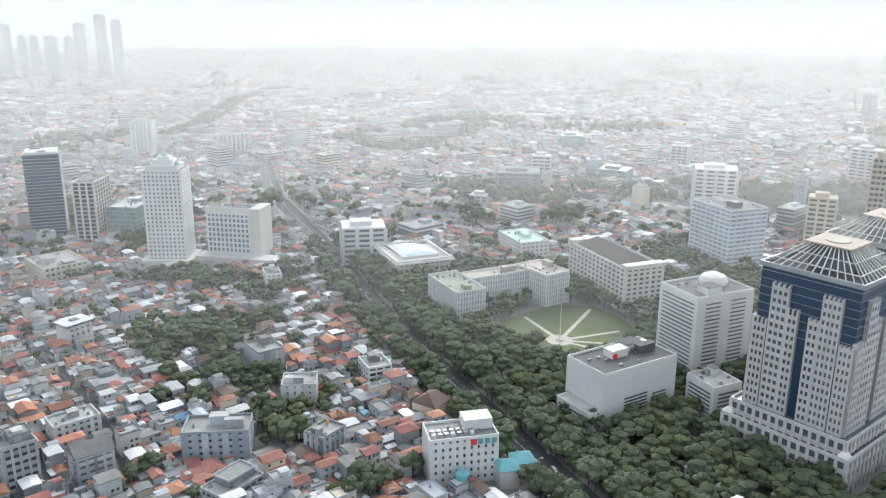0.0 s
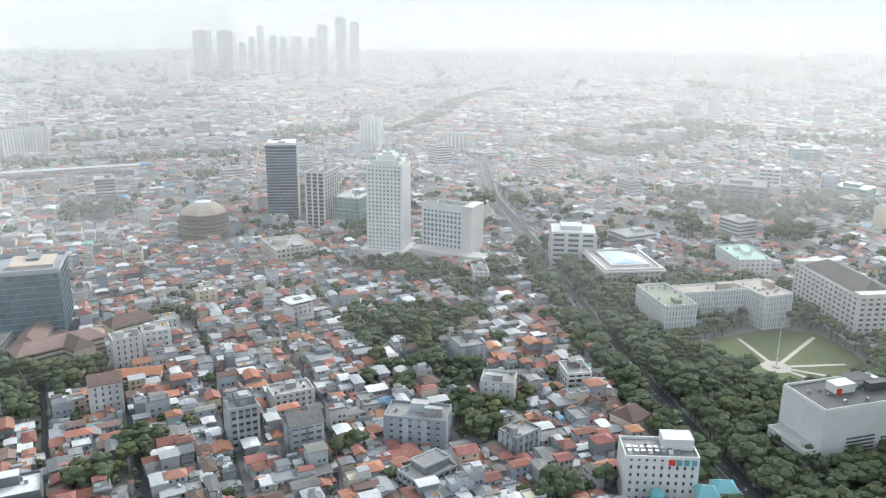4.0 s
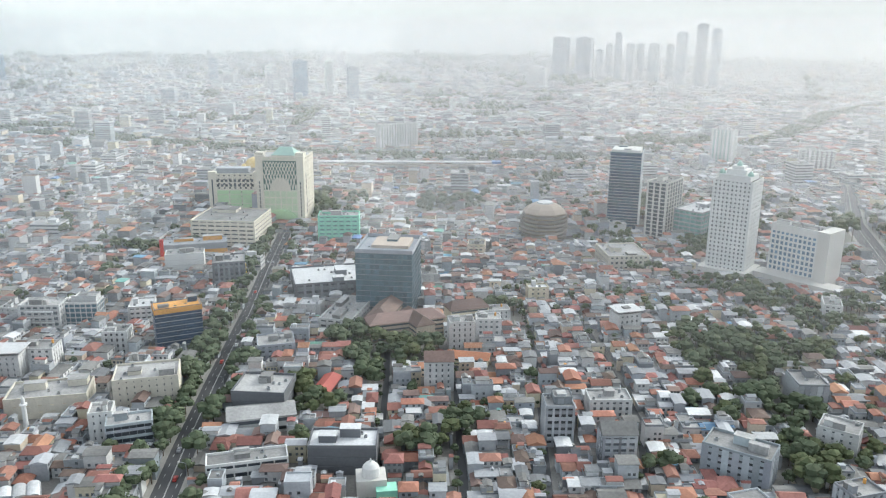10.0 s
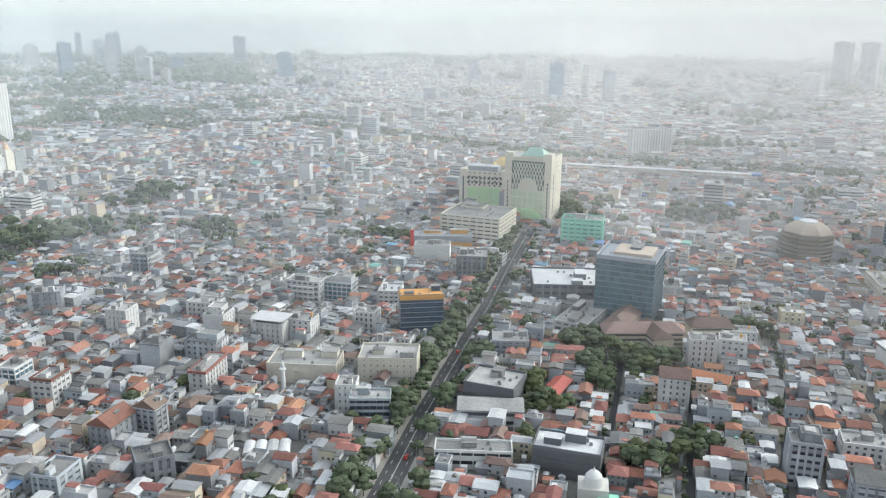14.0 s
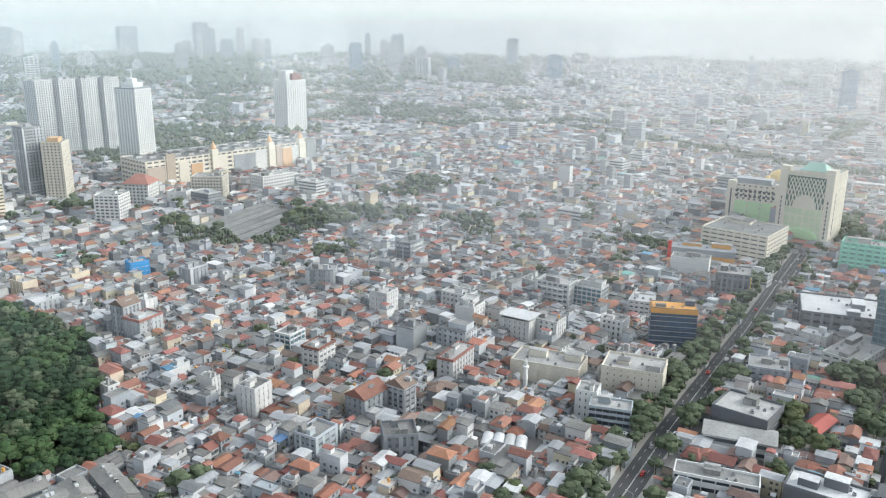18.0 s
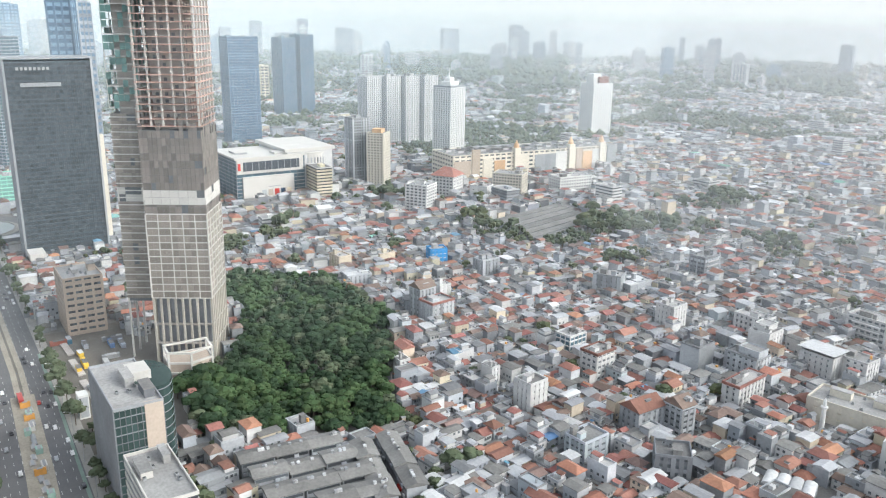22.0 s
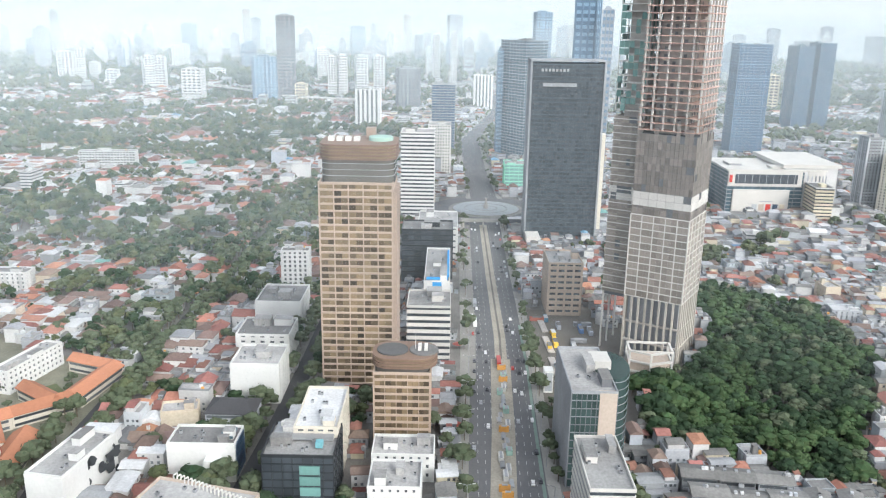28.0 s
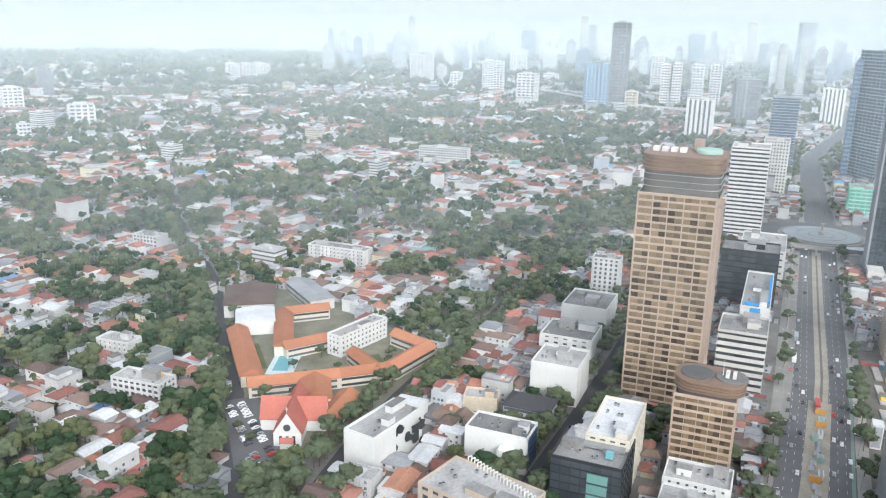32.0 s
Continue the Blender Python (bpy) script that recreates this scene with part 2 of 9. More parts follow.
def backdrop_material():
    """Bright hazy sky over the far horizon, whiter towards the sun."""
    m = bpy.data.materials.new("sky_backdrop")
    m.use_nodes = True
    n, l = m.node_tree.nodes, m.node_tree.links
    n.remove(n["Principled BSDF"])
    geo, dot, ramp, em = n.new("ShaderNodeNewGeometry"), n.new("ShaderNodeVectorMath"), n.new("ShaderNodeValToRGB"), n.new("ShaderNodeEmission")
    norm, half = n.new("ShaderNodeVectorMath"), n.new("ShaderNodeMapRange")
    norm.operation, dot.operation = "NORMALIZE", "DOT_PRODUCT"
    l.new(geo.outputs["Position"], norm.inputs[0])
    l.new(norm.outputs[0], dot.inputs[0])
    dot.inputs[1].default_value = (math.sin(radians(SUN_AZ)), math.cos(radians(SUN_AZ)), 0)
    half.inputs["From Min"].default_value, half.inputs["From Max"].default_value = -1, 1
    l.new(dot.outputs["Value"], half.inputs["Value"])
    l.new(half.outputs["Result"], ramp.inputs[0])
    stops = ramp.color_ramp.elements
    for at, hue in ((0.35, (0.365, 0.382, 0.386)), (0.62, (0.40, 0.404, 0.402)), (0.82, (0.345, 0.346, 0.342))):
        stops.new(at).color = (*hue, 1)
    stops[0].color, stops[-1].color = (0.335, 0.362, 0.37, 1), (0.31, 0.312, 0.31, 1)
    sep, rise, mixc = n.new("ShaderNodeSeparateXYZ"), n.new("ShaderNodeMapRange"), n.new("ShaderNodeMix")
    mixc.data_type, mixc.blend_type = "RGBA", "MULTIPLY"
    rise.inputs["From Min"].default_value, rise.inputs["From Max"].default_value = 260.0, 120.0
    l.new(geo.outputs["Position"], sep.inputs[0])
    l.new(sep.outputs["Z"], rise.inputs["Value"])
    l.new(rise.outputs["Result"], mixc.inputs["Factor"])
    l.new(ramp.outputs[0], mixc.inputs[6])
    mixc.inputs[7].default_value = (0.90, 0.93, 0.945, 1)
    l.new(mixc.outputs[2], em.inputs["Color"])
    l.new(em.outputs[0], n["Material Output"].inputs["Surface"])
    MATS["sky_backdrop"] = m


backdrop_material()
# ---------------------------------------------------------------- mesh tools
class Heap:
    """Gathers many simple solids as arrays and links them as one mesh."""

    def __init__(self):
        self.v, self.f, self.count = [], [], 0

    def add(self, verts, faces, mat):
        """verts (N, K, 3), faces: tuples of corner numbers of one solid, mat: a name or N names."""
        verts = np.asarray(verts, float)
        n, k = verts.shape[:2]
        if n == 0:
            return
        start = self.count + np.arange(n) * k
        for corners in faces:
            self.f.append((start[:, None] + np.array(corners)[None, :], mat))
        self.v.append(verts.reshape(-1, 3))
        self.count += n * k

    def mesh(self, name):
        me = bpy.data.meshes.new(name)
        if not self.v:
            return me
        co = np.concatenate(self.v)
        names = []
        for _, mat in self.f:
            for q in ([mat] if isinstance(mat, str) else sorted(set(mat))):
                if q not in names:
                    names.append(q)
        slot = {q: i for i, q in enumerate(names)}
        loops, totals, mats = [], [], []
        for faces, mat in self.f:
            loops.append(faces.reshape(-1))
            totals.append(np.full(len(faces), faces.shape[1]))
            mats.append(np.full(len(faces), slot[mat]) if isinstance(mat, str) else np.array([slot[q] for q in mat]))
        loops, totals, mats = np.concatenate(loops), np.concatenate(totals), np.concatenate(mats)
        me.vertices.add(len(co))
        me.vertices.foreach_set("co", co.astype(np.float32).ravel())
        me.loops.add(len(loops))
        me.loops.foreach_set("vertex_index", loops.astype(np.int32))
        me.polygons.add(len(totals))
        me.polygons.foreach_set("loop_start", np.concatenate(([0], np.cumsum(totals)[:-1])).astype(np.int32))
        me.polygons.foreach_set("material_index", mats.astype(np.int32))
        me.polygons.foreach_set("use_smooth", np.zeros(len(totals), bool))
        me.update(calc_edges=True)
        for q in names:
            me.materials.append(MATS[q])
        return me

    def thing(self, name, label="", category="", group="", kind="", parent=None):
        ob = new(name, self.mesh(name))
        ob.parent = parent
        return tagged(ob, label, category, group, kind)


def turn_place(local, cx, cy, ang):
    """(N, K, 3) corners about their own centres, turned by ang (radians, N) and moved to cx, cy."""
    c, s = np.cos(ang)[:, None], np.sin(ang)[:, None]
    out = np.empty_like(local)
    out[..., 0] = local[..., 0] * c - local[..., 1] * s + cx[:, None]
    out[..., 1] = local[..., 0] * s + local[..., 1] * c + cy[:, None]
    out[..., 2] = local[..., 2]
    return out


def arr(*values):
    n = max(np.size(q) for q in values)
    return [np.broadcast_to(np.asarray(q, float), (n,)).copy() for q in values]


WALL4 = ((0, 1, 5, 4), (1, 2, 6, 5), (2, 3, 7, 6), (3, 0, 4, 7))
BOX = ((0, 1, 5, 4), (1, 2, 6, 5), (2, 3, 7, 6), (3, 0, 4, 7), (4, 5, 6, 7))
SHUT = BOX + ((3, 2, 1, 0),)


def boxes(heap, cx, cy, w, d, z0, z1, mat, ang=0.0, faces=SHUT, taper=1.0):
    cx, cy, w, d, z0, z1, ang = arr(cx, cy, w, d, z0, z1, ang)
    loc = np.zeros((len(cx), 8, 3))
    for i, (sx, sy) in enumerate(((-1, -1), (1, -1), (1, 1), (-1, 1))):
        for k, z, q in ((i, z0, 1.0), (i + 4, z1, taper)):
            loc[:, k, 0], loc[:, k, 1], loc[:, k, 2] = sx * w / 2 * q, sy * d / 2 * q, z
    heap.add(turn_place(loc, cx, cy, ang), faces, mat)


def ridge_roofs(heap, cx, cy, w, d, z0, z1, mat, ang=0.0, inset=0.0, thick=0.25, light=False):
    """Gable roofs (inset 0) to pyramids (inset 0.5), ridge along the longer side w; eaves have thickness."""
    cx, cy, w, d, z0, z1, ang, inset = arr(cx, cy, w, d, z0, z1, ang, inset)
    loc = np.zeros((len(cx), 10, 3))
    for i, (sx, sy) in enumerate(((-1, -1), (1, -1), (1, 1), (-1, 1))):
        loc[:, i, 0], loc[:, i, 1], loc[:, i, 2] = sx * w / 2, sy * d / 2, z0 - thick
        loc[:, i + 4, 0], loc[:, i + 4, 1], loc[:, i + 4, 2] = sx * w / 2, sy * d / 2, z0
    for i, sx in ((8, -1), (9, 1)):
        loc[:, i, 0], loc[:, i, 2] = sx * w * (0.5 - inset), z1
    v = turn_place(loc, cx, cy, ang)
    heap.add(v, ((4, 5, 9, 8), (6, 7, 8, 9), (5, 6, 9), (7, 4, 8)) if light else ((4, 5, 9, 8), (6, 7, 8, 9), (5, 6, 9), (7, 4, 8), (0, 1, 5, 4), (1, 2, 6, 5), (2, 3, 7, 6), (3, 0, 4, 7), (3, 2, 1, 0)), mat)


def trays(heap, cx, cy, w, d, z, mat, ang=0.0, rim=0.3, deep=0.8, high=0.0, floor_mat=None):
    """Flat roofs with a parapet: rim top at z, roof surface deep below it."""
    cx, cy, w, d, z, ang = arr(cx, cy, w, d, z, ang)
    loc = np.zeros((len(cx), 16, 3))
    for i, (sx, sy) in enumerate(((-1, -1), (1, -1), (1, 1), (-1, 1))):
        for k, m, zz in ((0, 0.0, z - deep - 0.2), (4, 0.0, z), (8, rim, z), (12, rim, z - deep)):
            loc[:, i + k, 0], loc[:, i + k, 1], loc[:, i + k, 2] = sx * (w / 2 - m), sy * (d / 2 - m), zz
    v = turn_place(loc, cx, cy, ang)
    ring = [(a + i, a + (i + 1) % 4, b + (i + 1) % 4, b + i) for a, b in ((0, 4), (4, 8), (8, 12)) for i in range(4)]
    if floor_mat is None:
        heap.add(v, ring + [(12, 13, 14, 15)], mat)
    else:
        heap.add(v, ring, mat)
        heap.add(v[:, 12:16] + np.array((0, 0, 0.01)), [(0, 1, 2, 3)], floor_mat)


def prism(heap, points, z0, z1, mat, top=None, close=True):
    """An upright solid over an outline; top may give another, e.g. smaller, outline above."""
    pts = [tuple(p) for p in points]
    up = pts if top is None else [tuple(p) for p in top]
    n = len(pts)
    v = [(x, y, z0) for x, y in pts] + [(x, y, z1) for x, y in up]
    f = [(i, (i + 1) % n, n + (i + 1) % n, n + i) for i in range(n)]
    if close:
        f += [tuple(range(n, 2 * n)), tuple(range(n - 1, -1, -1))]
    heap.add(np.array([v]), f, mat)


def circle(cx, cy, r, n=24, sx=1.0, sy=1.0, start=0.0):
    return [(cx + r * sx * math.cos(start + 2 * math.pi * i / n), cy + r * sy * math.sin(start + 2 * math.pi * i / n)) for i in range(n)]


def lathe(heap, cx, cy, profile, mat, n=24, start=0.0, cap=True):
    """A round body about an upright axis from (radius, height) pairs."""
    v, f = [], []
    for r, z in profile:
        v += [(cx + r * math.cos(start + 2 * math.pi * i / n), cy + r * math.sin(start + 2 * math.pi * i / n), z) for i in range(n)]
    for k in range(len(profile) - 1):
        f += [(k * n + i, k * n + (i + 1) % n, (k + 1) * n + (i + 1) % n, (k + 1) * n + i) for i in range(n)]
    if cap:
        f.append(tuple((len(profile) - 1) * n + i for i in range(n)))
    heap.add(np.array([v]), f, mat)


def beam(heap, a, b, r, mat):
    """A square bar from a to b."""
    a, b = Vector(a), Vector(b)
    d = (b - a).normalized()
    s = d.cross(Vector((0, 0, 1)))
    s = s.normalized() if s.length > 1e-4 else Vector((1, 0, 0))
    u = s.cross(d)
    v = [tuple(p + s * r * i + u * r * k) for p in (a, b) for i, k in ((-1, -1), (1, -1), (1, 1), (-1, 1))]
    heap.add(np.array([v]), SHUT, mat)


def holder(name, x, y, z, label, category, group=""):
    ob = new(name)
    ob.location = (x, y, z)
    ob.empty_display_size = 1
    return tagged(ob, label, category, group)


def part(name, heap, parent, label=""):
    """One mesh under a thing, given in world metres."""
    ob = new(name, heap.mesh(name))
    ob.parent = parent
    base = parent
    off = Vector((0, 0, 0))
    while base is not None:
        off += base.location
        base = base.parent
    ob.location = -off
    return tagged(ob, label)


def repeat(ob, dx=0, dy=0, dz=0):
    """The same mesh once more, moved by an offset, under the same thing."""
    c = new(ob.name.split(".")[0], ob.data)
    c.parent = ob.parent
    c.location = ob.location + Vector((dx, dy, dz))
    return c
# ---------------------------------------------------------------- plan: streets, plots kept free, woods
ROADS = []  # centre line, half width, kind
ROADS.append(([(-240, 29), (-320, 29), (-460, 33), (-620, 34), (-830, 36)], 17.5, "boulevard"))
ROADS.append(([(-925, 42), (-1118, 37), (-1391, 35), (-1560, 60), (-1839, 108), (-2300, 130)], 15, "boulevard"))
ROADS.append(([(-113, 200), (-116, 293), (-121, 355), (-125, 423), (-131, 543), (-140, 660), (-146, 760)], 6.0, "avenue"))
ROADS.append(([(215, 100), (242, 199), (257, 256), (277, 333), (298, 406), (344, 546), (376, 634), (396, 700), (430, 810), (520, 1010)], 9.0, "avenue"))
ROADS.append(([(-230, -170), (-269, -172), (-327, -180), (-421, -181), (-511, -177), (-691, -172), (-1000, -170)], 4.0, "street"))
ROADS.append(([(-215, -172), (-250, -202), (-332, -262), (-381, -306), (-487, -398), (-617, -541), (-855, -762), (-1100, -1010)], 5.0, "street"))
ROADS.append(([(84, 285), (98, 340), (106, 380), (104, 450), (101, 530)], 1.7, "lane"))
ROADS.append(([(49, 295), (56, 393), (63, 489), (64, 560)], 1.5, "lane"))
ROADS.append(([(13, 300), (12, 405), (14, 480)], 2.0, "lane"))
ROADS.append(([(-26, 315), (-28, 430), (-30, 470)], 1.7, "lane"))
ROADS.append(([(-300, -88), (-380, -84), (-460, -82), (-600, -80)], 5.0, "street"))
ROADS.append(([(-326, 190), (-360, 205), (-400, 226), (-440, 250)], 1.8, "lane"))
FOREST = [(-605, 205), (-548, 259), (-463, 264), (-381, 214), (-318, 186), (-326, 160), (-345, 120), (-362, 100), (-400, 108), (-432, 100), (-455, 150), (-505, 178), (-560, 165)]
CANALS = [([(-1750, 1380), (-1350, 1385), (-1054, 1390), (-792, 1440), (-640, 1428), (-536, 1370), (-371, 1288), (-240, 1235), (-40, 1200), (300, 1190)], 30),
          ([(520, 1330), (640, 1480), (860, 1790), (1150, 2050)], 26)]
RAILWAY = [(-1750, 1235), (-1200, 1238), (-926, 1252), (-711, 1298), (-561, 1264), (-434, 1228), (-300, 1170), (-160, 1112)]
PARADE = [(345, 372), (412, 372), (434, 350), (428, 318), (407, 283), (340, 296)]
POND_CENTRE = (-877, 42)
SCHOOL = [(-392, -318), (-330, -258), (-285, -192), (-300, -184), (-430, -180), (-470, -262), (-520, -330), (-445, -360)]
LOT = [(-337, -250), (-323, -263), (-270, -216), (-262, -196), (-288, -192)]  # church car park
WOODED = [  # outlines and share of ground under trees
    ([(110, 584), (189, 605), (280, 542), (293, 452), (287, 391), (212, 319), (192, 331), (165, 300), (150, 340), (178, 384), (144, 403), (161, 492)], 0.43),
    ([(-240, -45), (-540, -45), (-540, -168), (-240, -168)], 0.12),
    ([(322, 545), (327, 504), (292, 386), (272, 308), (247, 224), (218, 217), (240, 277), (262, 347), (285, 438)], 0.85),
    ([(-72, 507), (-52, 527), (-21, 504), (27, 556), (75, 600), (110, 560), (49, 531), (31, 501), (-36, 413), (-60, 460)], 0.62),
    ([(-642, 460), (-593, 503), (-582, 588), (-527, 638), (-507, 595), (-535, 540), (-524, 460), (-591, 427)], 0.62),
    ([(-960, 400), (-1230, 430), (-1560, 620), (-1620, 860), (-1330, 800), (-1200, 590), (-1010, 440)], 0.72)]
PLOTS = []  # x0, x1, y0, y1 kept free of houses


def plot(x0, x1, y0, y1):
    PLOTS.append((x0, x1, y0, y1))


plot(-556, -372, 52, 106)  # building site by the boulevard


def near_line(x, y, pts):
    """Distances of many points from a polyline."""
    best = np.full(np.shape(x), 1e9)
    for (ax, ay), (bx, by) in zip(pts, pts[1:]):
        dx, dy = bx - ax, by - ay
        t = np.clip(((x - ax) * dx + (y - ay) * dy) / (dx * dx + dy * dy), 0, 1)
        best = np.minimum(best, np.hypot(x - ax - t * dx, y - ay - t * dy))
    return best


def inside(x, y, poly):
    hit = np.zeros(np.shape(x), bool)
    for (ax, ay), (bx, by) in zip(poly, poly[1:] + poly[:1]):
        cross = (ay > y) != (by > y)
        hit ^= cross & (x < (bx - ax) * (y - ay) / (by - ay + 1e-12) + ax)
    return hit
# ---------------------------------------------------------------- ground, haze, far sky
FAR = 4850.0
ground = Heap()
n_ring = 96
rings = [0, 250, 500, 900, 1500, 2400, 3600, FAR]
vv = [[(r * math.cos(2 * math.pi * i / n_ring), r * math.sin(2 * math.pi * i / n_ring), 0.0) for i in range(n_ring)] for r in rings[1:]]
gv = [(0.0, 0.0, 0.0)] + [p for ring in vv for p in ring]
gf3 = [(0, 1 + i, 1 + (i + 1) % n_ring) for i in range(n_ring)]
gf4 = [(1 + k * n_ring + i, 1 + (k + 1) * n_ring + i, 1 + (k + 1) * n_ring + (i + 1) % n_ring, 1 + k * n_ring + (i + 1) % n_ring)
       for k in range(len(rings) - 2) for i in range(n_ring)]
material("city_ground", (0.205, 0.197, 0.185), 0.95, vary=0.0, stain=0.45, grain=0.35, scale=0.8)
ground.add(np.array([gv]), gf3 + gf4, "city_ground")
ground.thing("ground", "grey trodden city ground between the houses", "ground", kind="structure")

sky_ring = Heap()
v = [(FAR * math.cos(a), FAR * math.sin(a), z) for z in (-5.0, 620.0) for a in np.linspace(0, 2 * math.pi, 97)[:-1]]
sky_ring.add(np.array([v]), [(96 + i, 96 + (i + 1) % 96, (i + 1) % 96, i) for i in range(96)], "sky_backdrop")
sky_ring.thing("backdrop", "bright white hazy sky over the horizon", "sky", kind="structure")

# the nearest haze sheet winds between the landmarks: degrees left of +y, metres
NEAR_BANK = ((-180, 800), (-45, 800), (-28, 850), (-10, 830), (-3, 680), (3, 660), (8, 860), (18, 900), (24, 650), (42, 650), (48, 1100), (72, 1085), (77, 830), (83, 830), (87, 1040), (95, 1030), (100, 650), (180, 700))
# a first, very thin sheet in front of the near towers
FIRST_BANK = ((-180, 432), (84, 432), (89, 398), (103, 398), (108, 432), (180, 432))
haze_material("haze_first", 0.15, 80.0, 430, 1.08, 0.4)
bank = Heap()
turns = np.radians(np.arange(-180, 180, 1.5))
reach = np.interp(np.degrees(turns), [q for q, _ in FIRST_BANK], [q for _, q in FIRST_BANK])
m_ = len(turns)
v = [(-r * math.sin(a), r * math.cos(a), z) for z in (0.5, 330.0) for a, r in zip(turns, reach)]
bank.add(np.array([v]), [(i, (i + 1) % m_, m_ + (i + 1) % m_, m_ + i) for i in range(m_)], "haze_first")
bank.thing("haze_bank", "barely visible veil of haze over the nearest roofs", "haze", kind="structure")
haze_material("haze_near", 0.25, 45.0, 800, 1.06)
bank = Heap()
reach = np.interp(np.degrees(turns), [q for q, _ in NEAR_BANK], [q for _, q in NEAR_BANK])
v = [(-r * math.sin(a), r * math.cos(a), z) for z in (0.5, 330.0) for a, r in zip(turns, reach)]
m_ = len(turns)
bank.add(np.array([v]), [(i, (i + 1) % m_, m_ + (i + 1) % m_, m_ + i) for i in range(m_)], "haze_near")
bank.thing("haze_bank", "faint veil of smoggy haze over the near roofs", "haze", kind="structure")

# farther sheets are tinted paler, so the haze brightens by colour
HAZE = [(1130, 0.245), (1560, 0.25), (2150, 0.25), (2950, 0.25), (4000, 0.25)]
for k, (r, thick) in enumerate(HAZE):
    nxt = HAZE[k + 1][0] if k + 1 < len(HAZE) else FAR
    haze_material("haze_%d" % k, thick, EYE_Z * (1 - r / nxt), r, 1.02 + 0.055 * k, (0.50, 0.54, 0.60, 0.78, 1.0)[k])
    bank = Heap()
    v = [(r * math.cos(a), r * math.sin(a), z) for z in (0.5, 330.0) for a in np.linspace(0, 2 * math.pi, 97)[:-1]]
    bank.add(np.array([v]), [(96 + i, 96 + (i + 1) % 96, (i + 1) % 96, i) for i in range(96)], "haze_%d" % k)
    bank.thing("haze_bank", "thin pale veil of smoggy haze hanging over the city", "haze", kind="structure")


# ---------------------------------------------------------------- roads
def ribbon(heap, pts, half0, half1, z, mat, offset=0.0):
    """A strip along a polyline between two side distances."""
    pts = [Vector((x, y)) for x, y in pts]
    rows = []
    for i, p in enumerate(pts):
        d = (pts[min(i + 1, len(pts) - 1)] - pts[max(i - 1, 0)]).normalized()
        s = Vector((-d.y, d.x))
        rows.append((p + s * half0, p + s * half1))
    v = [(*q, z) for row in rows for q in row]
    heap.add(np.array([v]), [(2 * i, 2 * i + 1, 2 * i + 3, 2 * i + 2) if half1 < half0 else (2 * i + 1, 2 * i, 2 * i + 2, 2 * i + 3) for i in range(len(pts) - 1)], mat)


def along(pts, step, start=0.0):
    """Points every step metres along a polyline, with the way's direction."""
    out, left = [], start
    for (ax, ay), (bx, by) in zip(pts, pts[1:]):
        ln = math.hypot(bx - ax, by - ay)
        s = left
        while s < ln:
            out.append((ax + (bx - ax) * s / ln, ay + (by - ay) * s / ln, math.atan2(by - ay, bx - ax)))
            s += step
        left = s - ln
    return out


for pts, half, sort in ROADS:
    road = Heap()
    ribbon(road, pts, half, -half, 0.06, "asphalt" if sort == "boulevard" else "asphalt_dark")
    road.thing("road", "grey asphalt %s" % {"boulevard": "boulevard with several lanes each way", "avenue": "tree-lined avenue", "street": "side street under trees", "lane": "narrow lane between houses"}[sort], "road", kind="structure")
    if sort in ("boulevard", "avenue"):
        walks = Heap()
        wide = 6.0 if sort == "boulevard" else 3.0
        for s in (1, -1):
            # pavement with a kerb as a real step
            a, b = s * half, s * (half + wide)
            ribbon(walks, pts, max(a, b), min(a, b), 0.20, "paving")
            p2 = [Vector(p) for p in pts]
            for (x0, y0), (x1, y1) in zip(pts, pts[1:]):
                d = Vector((x1 - x0, y1 - y0)).normalized()
                k = Vector((-d.y, d.x)) * a
                q = [(x0 + k.x, y0 + k.y), (x1 + k.x, y1 + k.y)]
                walks.add(np.array([[(*q[0], 0.0), (*q[1], 0.0), (*q[1], 0.2), (*q[0], 0.2)]]), [(0, 1, 2, 3)], "paving")
        walks.thing("pavement", "grey paved walk with a kerb beside the road", "pavement", kind="structure")
        paint = Heap()
        lanes = (-13.2, -9.6, -6.0, 6.0, 9.6, 13.2) if sort == "boulevard" else (-3.6, 3.6)
        for off in lanes:
            for x, y, a in along(pts, 9.0, 2.0):
                boxes(paint, x - math.sin(a) * off, y + math.cos(a) * off, 3.2, 0.18, 0.065, 0.072, "lane_paint", a)
        if sort == "avenue":
            for off in (-0.15, 0.15):
                ribbon(paint, pts, off + 0.08, off - 0.08, 0.07, "lane_paint")
        paint.thing("lane_marking", "worn white dashes between the lanes", "road marking", kind="structure")
